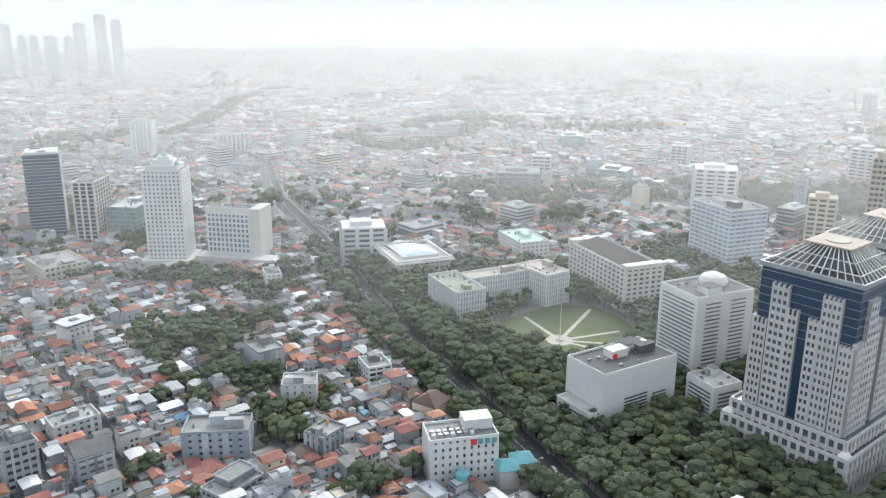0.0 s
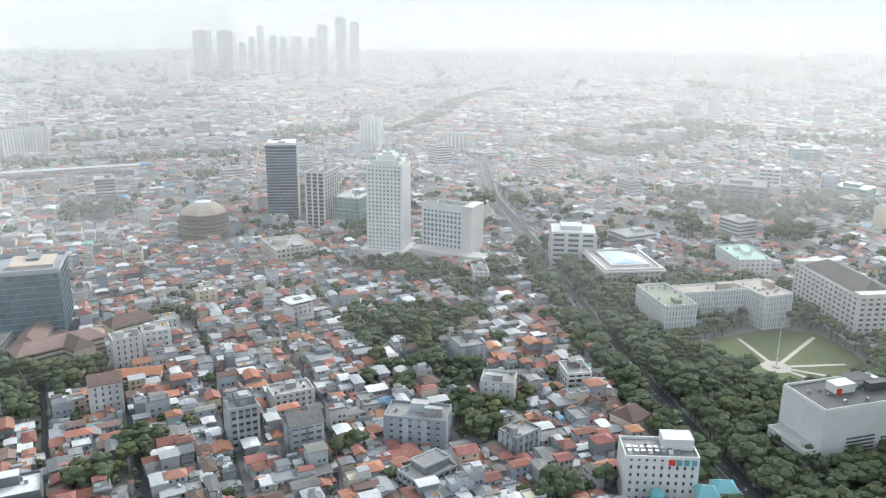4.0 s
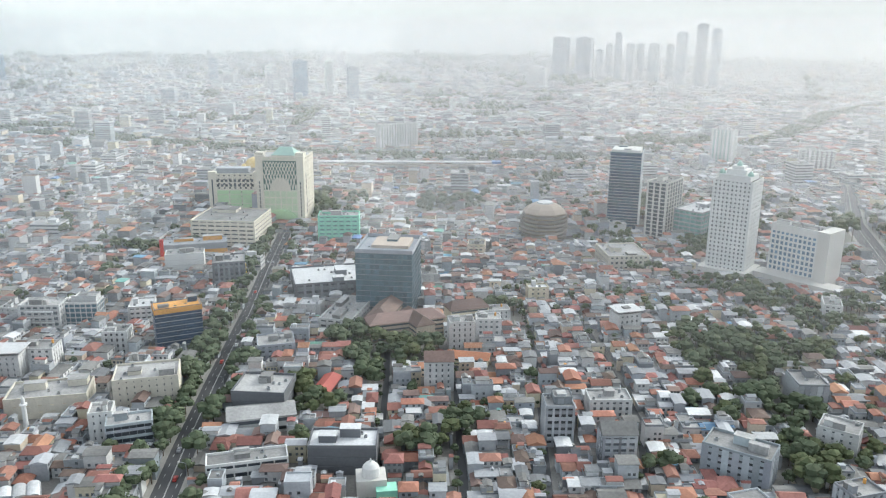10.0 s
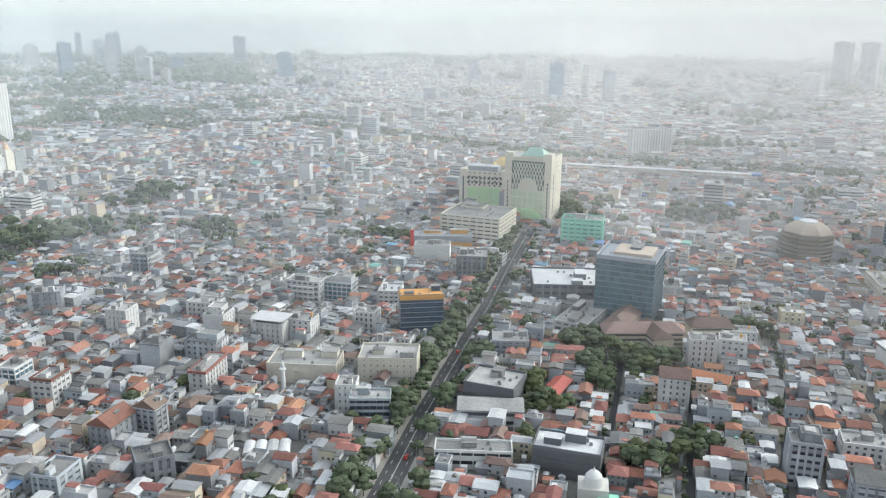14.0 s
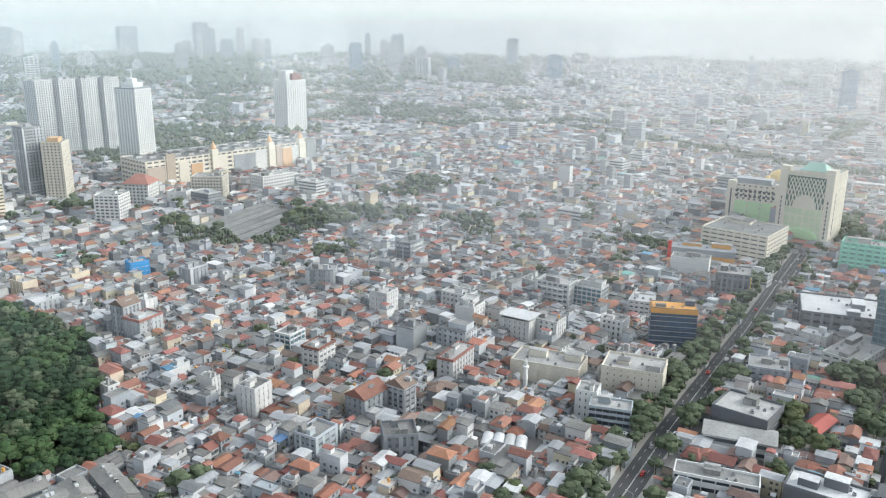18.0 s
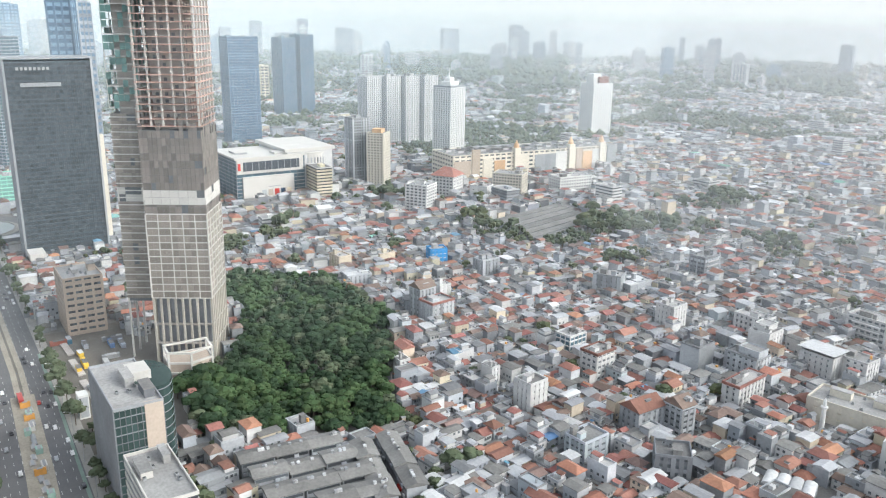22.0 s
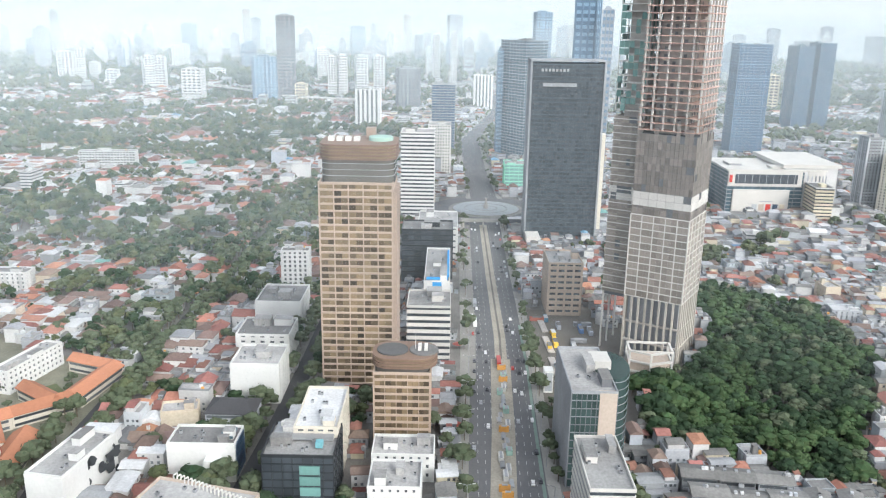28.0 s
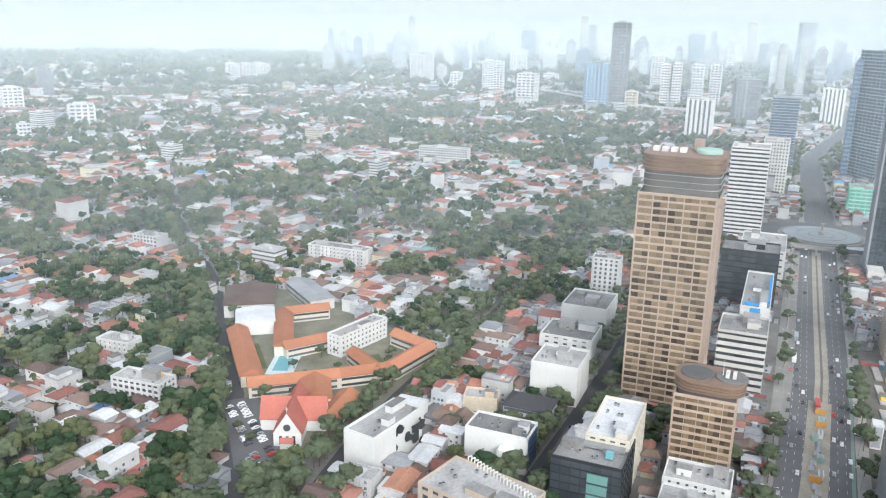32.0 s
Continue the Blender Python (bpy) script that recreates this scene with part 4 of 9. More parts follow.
# ---------------------------------------------------------------- unfinished tower
def unfinished_tower():
    ca, sa = math.cos(math.radians(58)), math.sin(math.radians(58))
    base = holder("unfinished_tower", -474, 132, 0, "unfinished concrete tower with open frame above brown panels", "skyscraper")
    base.rotation_euler = (0, 0, math.radians(58))
    keep_clear(-474, 132, 36, 36, math.radians(58))
    keep_clear(-497, 118, 30, 26, math.radians(58))

    def sub(nm, heap, lab=""):
        ob = new(nm, heap.mesh(nm))
        ob.parent = base
        return tagged(ob, lab)

    material("site_rail", (0.60, 0.575, 0.54), 0.6, vary=0.08)
    material("site_panel", (0.185, 0.163, 0.147), 0.4, vary=0.3, stain=0.12, spec=0.5)
    material("site_net", (0.13, 0.24, 0.22), 0.9, vary=0.2, stain=0.3)
    # paler panels: beige reflections painted into the base colour
    material("site_panel_pale", (0.255, 0.225, 0.197), 0.35, vary=0.2, stain=0.12, spec=0.5)
    W2, D2 = 35.0, 34.0
    g = random.Random(31)
    core = Heap()
    boxes(core, 0, 0, 20, 20, 0, 236, "raw_concrete")
    for z in range(145, 236, 4):  # dark plates painted as the shade of door holes in the core walls
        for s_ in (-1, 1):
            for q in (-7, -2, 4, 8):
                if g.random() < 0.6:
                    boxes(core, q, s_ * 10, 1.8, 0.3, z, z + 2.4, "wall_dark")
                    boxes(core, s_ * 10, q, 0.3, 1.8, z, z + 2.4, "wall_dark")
    sub("core", core)
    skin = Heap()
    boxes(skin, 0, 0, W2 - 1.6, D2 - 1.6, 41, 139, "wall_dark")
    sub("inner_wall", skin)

    def cladding(cx, cy, w, d, z0, z1, n, mat, gaps, ragged):
        """Panels floor by floor on four sides, some missing, with an uneven upper edge."""
        high = {(side, k): z1 + g.choice((-8.4, -4.2, -4.2, 0, 0, 4.2)) * ragged for side in range(4) for k in range(n)}
        z = z0
        while z < z1 + 5:
            heap = Heap()
            for side in range(4):
                ln = w if side < 2 else d
                for k in range(n):
                    if z >= high[side, k] or g.random() < gaps:
                        continue
                    q, s_ = ln * ((k + 0.5) / n - 0.5), (1 if side % 2 else -1)
                    if side < 2:
                        boxes(heap, cx + q, cy + s_ * (d / 2 - 0.4), ln / n - 0.14, 0.3, z, z + 4.06, mat)
                    else:
                        boxes(heap, cx + s_ * (w / 2 - 0.4), cy + q, 0.3, ln / n - 0.14, z, z + 4.06, mat)
            if heap.v:
                sub("cladding", heap)
            z += 4.2

    cladding(0, 0, W2, D2, 41, 91.4, 10, "site_panel_pale", 0.0, 0)
    cladding(0, 0, W2, D2, 91.4, 97, 10, "site_panel", 0.15, 0)
    cladding(0, 0, W2 + 0.3, D2 + 0.3, 97, 105, 7, "off_white", 0.08, 0)
    cladding(0, 0, W2, D2, 105.4, 141, 14, "site_panel", 0.03, 1)
    # pale rails over the lower panels
    ring = Heap()
    boxes(ring, 0, 0, W2 - 0.1, D2 - 0.1, 40.8, 41.35, "site_rail")
    first = sub("floor_band", ring)
    for k in range(1, 13):
        repeat(first, dz=k * 4.2)
    for side in range(4):
        rod = Heap()
        s_ = -1 if side % 2 else 1
        if side < 2:
            boxes(rod, -W2 / 2, s_ * (D2 / 2 - 0.2), 0.55, 0.6, 41, 91, "site_rail")
        else:
            boxes(rod, s_ * (W2 / 2 - 0.2), -D2 / 2, 0.6, 0.55, 41, 91, "site_rail")
        first = sub("mullion", rod)
        for k in range(1, 6):
            repeat(first, dx=W2 * k / 5 if side < 2 else 0, dy=0 if side < 2 else D2 * k / 5)
    # upper open frame: slabs and columns
    slab = Heap()
    boxes(slab, 0, 0, W2, D2, 141, 141.55, "rusty_frame")
    first = sub("floor_slab", slab)
    for k in range(1, 25):
        repeat(first, dz=k * 4.0)
    for gx in range(6):
        for gy in range(6):
            if 0 < gx < 5 and 0 < gy < 5:
                continue
            post = Heap()
            boxes(post, -W2 / 2 + 1 + (W2 - 2) * gx / 5, -D2 / 2 + 1 + (D2 - 2) * gy / 5, 1.0, 1.0, 141, 240, "raw_concrete")
            sub("column", post)
    # ground floors: tall open colonnade
    for gx in range(9):
        for gy in range(9):
            if 0 < gx < 8 and 0 < gy < 8:
                continue
            post = Heap()
            boxes(post, -W2 / 2 + 0.6 + (W2 - 1.2) * gx / 8, -D2 / 2 + 0.6 + (D2 - 1.2) * gy / 8, 1.2, 1.2, 0, 41, "path_stone")
            sub("column", post)
    # solid dark block stands in for the shade inside the open colonnade
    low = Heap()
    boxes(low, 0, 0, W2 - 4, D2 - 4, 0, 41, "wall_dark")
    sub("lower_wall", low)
    for k in (12, 24):
        deck = Heap()
        boxes(deck, 0, 0, W2 - 0.6, D2 - 0.6, k, k + 1, "raw_concrete")
        sub("deck", deck)
    # lower side shaft
    shaft = Heap()
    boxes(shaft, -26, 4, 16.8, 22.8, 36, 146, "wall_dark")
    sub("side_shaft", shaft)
    cladding(-26, 4, 18.4, 24.4, 38, 96, 6, "site_panel_pale", 0.02, 0)
    cladding(-26, 4, 18.4, 24.4, 96.8, 105, 4, "off_white", 0.15, 0)
    cladding(-26, 4, 18.4, 24.4, 105.2, 147, 8, "site_panel_pale", 0.03, 0.5)
    band = Heap()
    boxes(band, -26, 4, 18.7, 24.7, 40, 40.45, "site_rail")
    first = sub("floor_band", band)
    for k in range(1, 26):
        repeat(first, dz=k * 4.2)
    shaft = Heap()
    boxes(shaft, -26, 4, 10, 14, 146, 228, "raw_concrete")
    sub("side_core", shaft)
    net = Heap()
    for z in range(150, 228, 4):
        for k in range(6):
            for s_ in (-1, 1):
                if g.random() < 0.42:
                    boxes(net, -26 - 9 + 3 * k + 1.5, 4 + s_ * 12.4, 2.8, 0.12, z, z + 3.6, "site_net")
                if g.random() < 0.42:
                    boxes(net, -26 + s_ * 9.4, 4 - 12 + 4 * k + 2, 0.12, 3.8, z, z + 3.6, "site_net")
    sub("netting", net, "torn teal scaffold netting")
    slab2 = Heap()
    boxes(slab2, -26, 4, 18.4, 24.4, 150, 150.5, "steel_white")
    first = sub("scaffold_deck", slab2)
    for k in range(1, 19):
        repeat(first, dz=k * 4.0)
    for sx in (-1, 1):
        for sy in (-1, 0, 1):
            leg = Heap()
            boxes(leg, -26 + sx * 8.4, 4 + sy * 11.4, 1, 1, 0, 40, "off_white")
            sub("column", leg)
            leg = Heap()
            boxes(leg, -26 + sx * 9, 4 + sy * 12, 0.4, 0.4, 150, 232, "steel_white")
            sub("column", leg)
    # pavilion at the foot
    pav = holder("pavilion", -440, 119, 0, "white framed pavilion under construction at the tower foot", "building")
    pts = [(-447, 107), (-434, 106), (-428, 117), (-432, 130), (-446, 131)]
    body = Heap()
    prism(body, [(x * 0.94 - 440 * 0.06, y * 0.94 + 119 * 0.06) for x, y in pts], 0, 13, "beige_stone")
    part("wall", body, pav)
    for z in (7.0, 13.0, 19.0):
        rim = Heap()
        for (ax, ay), (bx, by) in zip(pts, pts[1:] + pts[:1]):
            beam(rim, (ax, ay, z), (bx, by, z), 0.55, "off_white")
        part("ring_beam", rim, pav)
    for x, y in pts:
        col = Heap()
        boxes(col, x, y, 1.1, 1.1, 0, 19.5, "off_white")
        part("column", col, pav)
    keep_clear(-438, 119, 22, 28, 0)


unfinished_tower()


# ---------------------------------------------------------------- twin stepped towers
def stepped_tower():
    """Navy glass shaft with grey stone panels of different heights, a podium and a white steel crown."""
    X0, X1, Y0, Y1 = 338.0, 383.0, 133.0, 179.5
    cx, cy = (X0 + X1) / 2, (Y0 + Y1) / 2
    base = holder("stepped_tower", cx, cy, 0, "stepped office tower of navy glass and grey granite with steel crown", "skyscraper", "pair of stepped towers")
    keep_clear(cx, cy, 52, 66, 0)
    core = Heap()
    boxes(core, cx, cy, X1 - X0 - 1.5, Y1 - Y0 - 1.5, 0, 91, "glass_navy")
    part("glazing", core, base)
    line = Heap()
    boxes(line, cx, cy, X1 - X0 - 1.3, Y1 - Y0 - 1.3, 62, 62.25, "steel_grey")
    first = part("glazing_bar", line, base)
    for k in range(1, 8):
        repeat(first, dz=k * 3.9)
    # stone panels with window openings, as bands and piers
    bays = ((0.00, 0.15, 66), (0.16, 0.34, 84), (0.34, 0.45, 74), (0.55, 0.66, 72), (0.66, 0.85, 84), (0.86, 1.0, 64))
    for face in range(4):
        for f0, f1, top in bays:
            if face in (0, 2):
                x = X0 if face == 0 else X1
                y0, y1 = Y0 + (1 - f1) * (Y1 - Y0), Y0 + (1 - f0) * (Y1 - Y0)
                mx, my, sx, sy, n = x, (y0 + y1) / 2, 2.4, y1 - y0, max(2, round((y1 - y0) / 2.4))
            else:
                y = Y0 if face == 1 else Y1
                x0, x1 = X0 + f0 * (X1 - X0), X0 + f1 * (X1 - X0)
                mx, my, sx, sy, n = (x0 + x1) / 2, y, x1 - x0, 2.4, max(2, round((x1 - x0) / 2.4))
            back = Heap()
            boxes(back, mx, my, sx - 0.5, sy - 0.5, 0, top, "window_dark")
            part("window_strip", back, base)
            grid = Heap()
            for k in range(int(top / 3.9) + 1):
                boxes(grid, mx, my, sx, sy, k * 3.9, k * 3.9 + 1.9, "grey_granite")
            for k in range(n + 1):
                q = ((sy if face in (0, 2) else sx) - 0.9) * (k / n - 0.5)
                if face in (0, 2):
                    boxes(grid, mx, my + q, sx + 0.06, 0.9, 0, top + 1.2, "grey_granite")
                else:
                    boxes(grid, mx + q, my, 0.9, sy + 0.06, 0, top + 1.2, "grey_granite")
            part("stone_panel", grid, base)
    # podium
    for z0, z1, grow in ((0, 17, 7.0), (17, 24, 4.5)):
        pod = Heap()
        boxes(pod, cx, cy, X1 - X0 + 2 * grow - 0.8, Y1 - Y0 + 2 * grow - 0.8, z0, z1 - 0.3, "window_dark")
        part("podium_wall", pod, base)
        for z in (z0 + 0.5, z0 + 5.4, z0 + 10.5):
            if z < z1 - 3:
                ring = Heap()
                boxes(ring, cx, cy, X1 - X0 + 2 * grow, Y1 - Y0 + 2 * grow, z + 2.6 if z0 == 0 and z < 2 else z, z + 4.4 if z0 == 0 and z < 2 else z + 2.2, "grey_granite")
                part("podium_band", ring, base)
        lid = Heap()
        trays(lid, cx, cy, X1 - X0 + 2 * grow + 0.2, Y1 - Y0 + 2 * grow + 0.2, z1 + 0.9, "grey_granite", deep=1.6, rim=0.6, floor_mat="concrete_roof")
        part("podium_roof", lid, base)
        n = 14
        for side in (-1, 1):
            post = Heap()
            boxes(post, X0 - grow + 0.6, cy + side * ((Y1 - Y0) / 2 + grow), 1.5, 0.7, z0, z1, "grey_granite")
            first = part("podium_pier", post, base)
            for k in range(1, n + 1):
                repeat(first, dx=(X1 - X0 + 2 * grow - 1.2) * k / n)
            post = Heap()
            boxes(post, cx + side * ((X1 - X0) / 2 + grow), Y0 - grow + 0.6, 0.7, 1.5, z0, z1, "grey_granite")
            first = part("podium_pier", post, base)
            for k in range(1, n + 1):
                repeat(first, dy=(Y1 - Y0 + 2 * grow - 1.2) * k / n)
    for sx, sy in ((-1, -1), (-1, 1), (1, -1), (1, 1)):
        cap = Heap()
        boxes(cap, cx + sx * ((X1 - X0) / 2 + 4), cy + sy * ((Y1 - Y0) / 2 + 4), 5, 5, 17.5, 21, "steel_white", taper=0.05)
        part("corner_skylight", cap, base)
    # crown
    rim = Heap()
    trays(rim, cx, cy, X1 - X0 + 0.6, Y1 - Y0 + 0.6, 93.5, "steel_grey", deep=2, rim=0.8, floor_mat="roof_dark")
    part("roof", rim, base)
    hub = Heap()
    boxes(hub, cx, cy, 17, 17, 91, 103, "wall_dark")
    boxes(hub, cx, cy, 21, 21, 103, 103.8, "beige_stone")
    lathe(hub, cx, cy, [(5.5, 103.8), (5.5, 104.3)], "path_stone", 24)
    part("crown_deck", hub, base, "pale roof deck on a square hub")
    for k in range(13):
        f = -1 + 2 * k / 12
        for a, b in ((( -1, f), (-0.42, f * 0.42)), ((1, f), (0.42, f * 0.42)), ((f, -1), (f * 0.42, -0.42)), ((f, 1), (f * 0.42, 0.42))):
            bar = Heap()
            hx_, hy_ = (X1 - X0) / 2 - 0.6, (Y1 - Y0) / 2 - 0.6
            beam(bar, (cx + a[0] * hx_, cy + a[1] * hy_, 92.5), (cx + b[0] * hx_, cy + b[1] * hy_, 102.5), 0.24, "crown_steel")
            part("crown_rafter", bar, base)
    for z, s in ((95.5, 0.83), (99, 0.62)):
        hoop = Heap()
        hx_, hy_ = (X1 - X0) / 2 * s, (Y1 - Y0) / 2 * s
        q = [(cx - hx_, cy - hy_, z), (cx + hx_, cy - hy_, z), (cx + hx_, cy + hy_, z), (cx - hx_, cy + hy_, z)]
        for a, b in zip(q, q[1:] + q[:1]):
            beam(hoop, a, b, 0.22, "crown_steel")
        part("crown_hoop", hoop, base)
    return base


twin = stepped_tower()
copy_thing(twin, pose(twin.location.x + 72, twin.location.y + 6, 0))
keep_clear(432, 162, 52, 66, 0)


# ---------------------------------------------------------------- crowns and fronts of the boulevard towers
def find(name, x, y):
    """The thing of that name nearest to a place."""
    return min((o for o in scene.objects if o.parent is None and o.name.split(".")[0] == name), key=lambda o: (o.location.x - x) ** 2 + (o.location.y - y) ** 2)


bronze = find("office_tower", -432, -48)
def soft_box(cx, cy, w, d, r, n=5):
    """Outline of a rectangle with rounded corners."""
    return [(cx + sx * (w / 2 - r) + r * math.cos(a0 + math.pi / 2 * i / n), cy + sy * (d / 2 - r) + r * math.sin(a0 + math.pi / 2 * i / n))
            for sx, sy, a0 in ((1, 1, 0), (-1, 1, math.pi / 2), (-1, -1, math.pi), (1, -1, 1.5 * math.pi)) for i in range(n + 1)]


drum = Heap()
prism(drum, soft_box(-432, -47, 33, 38, 6), 117, 130, "glass_crown")
part("roof_drum", drum, bronze, "grey reflecting glass storeys below the crown")
bar = Heap()
prism(bar, soft_box(-432, -47, 33.3, 38.3, 6), 121, 121.3, "steel_grey")
first = part("glazing_bar", bar, bronze)
for k in range(1, 3):
    repeat(first, dz=3.2 * k)
for k in range(5):
    hoop = Heap()
    prism(hoop, soft_box(-432, -47, 35.5, 40.5, 8), 129.5 + 1.75 * k, 130.5 + 1.75 * k, "brown_hoop")
    part("crown_hoop", hoop, bronze, "rounded pink granite hoop")
prism(drum := Heap(), soft_box(-432, -47, 34, 39, 7.5), 130, 137, "glass_bronze")
part("crown_wall", drum, bronze)
disc = Heap()
lathe(disc, -433, -36, [(6.5, 137), (6.5, 139.2), (6.0, 139.6)], "copper_green", 28)
part("roof_disc", disc, bronze, "round green roof disc")
sub_block(bronze, "chimney_block", -442, -42, 6, 5, 137, 143, "pink_granite")
for k in range(4):
    sub_block(bronze, "cooling_unit", -430, -62 + 4.5 * k, 6, 3, 137, 139.5, "steel_white")
for k in range(5):  # stepped bays on the corner
    sub_block(bronze, "corner_bay", -418 - 5.5 * k, -27.6, 3.4, 2.4, 0, 113, "pink_granite")
for k in range(5):
    sub_block(bronze, "corner_glass", -420.7 - 5.5 * k, -28.2, 2.2, 2.6, 1, 112, "glass_bronze")

small = find("office_building", -361, -20)
drum = Heap()
prism(drum, soft_box(-361, -20, 20, 26, 5), 40, 43, "glass_crown")
part("roof_drum", drum, small, "grey glass storey below the crown")
for k in range(4):
    hoop = Heap()
    prism(hoop, soft_box(-361, -19, 22.5, 31, 9), 42.5 + 1.4 * k, 43.4 + 1.4 * k, "brown_hoop")
    part("crown_hoop", hoop, small, "rounded pink granite hoop")
prism(drum := Heap(), soft_box(-361, -19, 21.4, 30, 8.5), 43, 46.5, "glass_bronze")
part("crown_wall", drum, small)
for y, r, mat in ((-25, 7.5, "roof_dark"), (-10, 7.0, "concrete_roof")):
    disc = Heap()
    lathe(disc, -361, y, [(r, 46.4), (r, 48.3), (r - 0.5, 48.5)], mat, 24)
    part("roof_disc", disc, small)
for k in range(6):
    sub_block(small, "cooling_unit", -364 + 2.4 * (k % 3), -12 + 3 * (k // 3), 1.8, 1.6, 48.4, 49.9, "steel_white")
mast = Heap()
lathe(mast, -361, -14, [(0.25, 46), (0.1, 56)], "steel_white", 6)
part("mast", mast, small)
plaza = find("office_tower", -752, 105)
for y in (72.3, 137.7):
    sub_block(plaza, "frame_edge", -751, y, 30, 1.6, 0, 167, "wall_grey")
sub_block(plaza, "frame_top", -751, 105, 31, 67, 165.9, 167.2, "wall_grey")
sub_block(plaza, "sign_band", -735.6, 98, 1.0, 30, 144, 147, "wall_grey", label="faint sign strip")
for k in range(8):
    sub_block(plaza, "sign_bar", -735.5, 82 + 3.2 * k, 0.8, 2.0, 157, 159.4, "steel_grey")
sub_block(plaza, "podium", -730, 105, 24, 66, 0, 7, "wall_dark")
sub_block(plaza, "podium_wing", -722, 78, 20, 12, 0, 12, "off_white")
sub_block(plaza, "service_shaft", -757, 142, 8, 6, 0, 100, "cream_paint")

slab_t = find("office_tower", -345, 69)
cyl = Heap()
prism(cyl, circle(-352, 77, 1, 28, 16, 9), 0, 46, "glass_bottle")
part("rounded_corner", cyl, slab_t, "rounded dark glass corner")
for k in range(12):
    hoop = Heap()
    prism(hoop, circle(-352, 77, 1, 28, 16.15, 9.15), 2.2 + 3.8 * k, 2.6 + 3.8 * k, "wall_dark")
    part("corner_band", hoop, slab_t)
sub_block(slab_t, "stone_strip", -322.4, 71, 3.2, 7.5, 0, 46, "beige_stone", label="beige stone strip")
sub_block(slab_t, "roof_hut", -352, 72, 12, 9, 46, 50, "off_white")
wide = find("office_building", -545, -6)
sub_block(wide, "blue_trim", -545, 1.2, 60, 1.4, 35.2, 37, "blue_paint")
sub_block(wide, "blue_trim", -510, -6, 2, 14, 35.2, 36.6, "blue_paint")
sub_block(wide, "blue_stripe", -504.4, -6, 0.6, 6, 5, 35, "blue_paint")

pale_ = find("office_building", -329, -107)
for k in range(5):
    sub_block(pale_, "blue_window", -329, -91.8, 14, 0.5, 1.6 + 3.3 * k, 4.4 + 3.3 * k, "glass_navy", label="blue glass strip")
sub_block(pale_, "roof_light", -330, -97, 9, 6, 18.3, 19.4, "glass_teal")
sub_block(pale_, "side_block", -318, -101, 6, 7, 0, 13, "white_paint")
wing("grey_house", "grey rendered house under a black hipped roof", -372, -118, -372, -94, 17, 11, 4, "slate_dark", "wall_grey", "house", hip=0.25, floors=3)
black_ = find("office_building", -312, -60)
# pale green glass colour stands in for light inside these windows
for k in range(4):
    sub_block(black_, "tall_window", -297.7, -55, 0.5, 8.5, 3 + 5 * k, 7 + 5 * k, "glass_green", label="pale green window strip coloured to look lit")
sub_block(black_, "roof_deck", -318, -60, 14, 26, 26.4, 27.6, "steel_grey")
sub_block(black_, "water_tank", -306, -52, 3, 3, 26.4, 29, "turquoise")
for k in range(6):
    sub_block(black_, "air_unit", -322, -70 + 3.2 * k, 2.2, 2.2, 27.6, 29.4, "steel_white")
beige_ = find("office_building", -272, -96)
rack = Heap()
for k in range(20):
    u = -19 + 2 * k
    ca_, sa_ = math.cos(radians(-14)), math.sin(radians(-14))
    for a0, a1, z0_, z1_ in ((-11.5, -11.5, 20, 21.8), (-11.5, -9.5, 21.8, 21.8), (-9.5, -9.5, 21.8, 20)):
        beam(rack, (-272 + a0 * ca_ - u * sa_, -96 + a0 * sa_ + u * ca_, z0_), (-272 + a1 * ca_ - u * sa_, -96 + a1 * sa_ + u * ca_, z1_), 0.22, "steel_white")
part("pipe_rack", rack, beige_, "row of bent white pipes along the roof edge")
art = find("office_building", -310, -159)
rnd = random.Random(5)
for k in range(24):  # black brush shapes of the mural
    blot = Heap()
    u, z, s = rnd.uniform(-17, 17), rnd.uniform(3, 17), rnd.uniform(0.9, 3.0)
    pts = [(math.cos(q) * s * rnd.uniform(0.5, 1.2), math.sin(q) * s * rnd.uniform(0.5, 1.3)) for q in np.linspace(0, 6.28, 9)[:-1]]
    ca, sa = math.cos(math.radians(-10)), math.sin(math.radians(-10))
    ring_ = [[(-310 + (u + px) * ca - o * sa, -159 + (u + px) * sa + o * ca, max(0.3, min(18.7, z + pz))) for px, pz in pts] for o in (8.85, 9.1)]
    blot.add(np.array([ring_[0] + ring_[1]]), [tuple(range(8, 16)), tuple(range(7, -1, -1))] + [(i, (i + 1) % 8, 8 + (i + 1) % 8, 8 + i) for i in range(8)], "dark_metal")
    part("mural_shape", blot, art)

# roundabout with a round pool
PX, PY = POND_X, POND_Y = -872, 42
disc = Heap()
prism(disc, circle(PX, PY, 62, 64), 0.0, 0.1, "asphalt")
disc.thing("roundabout_road", "asphalt ring road of a large roundabout", "road", kind="structure")
isle = holder("fountain", PX, PY, 0, "round fountain basin in the middle of a roundabout", "fountain")
rim = Heap()
lathe(rim, PX, PY, [(41, 0.1), (41, 0.5), (37, 0.6), (37, 1.5), (36, 1.5), (36, 1.0)], "paving", 64, cap=False)
part("rim", rim, isle)
water = Heap()
prism(water, circle(PX, PY, 36.2, 64), 1.0, 1.2, "pool_water")
part("water", water, isle, "pale grey pool water")
for r in (12, 23):
    pipe = Heap()
    lathe(pipe, PX, PY, [(r + 0.4, 1.15), (r + 0.4, 1.5), (r - 0.4, 1.5), (r - 0.4, 1.15)], "paving", 48, cap=False)
    part("jet_ring", pipe, isle)
column = Heap()
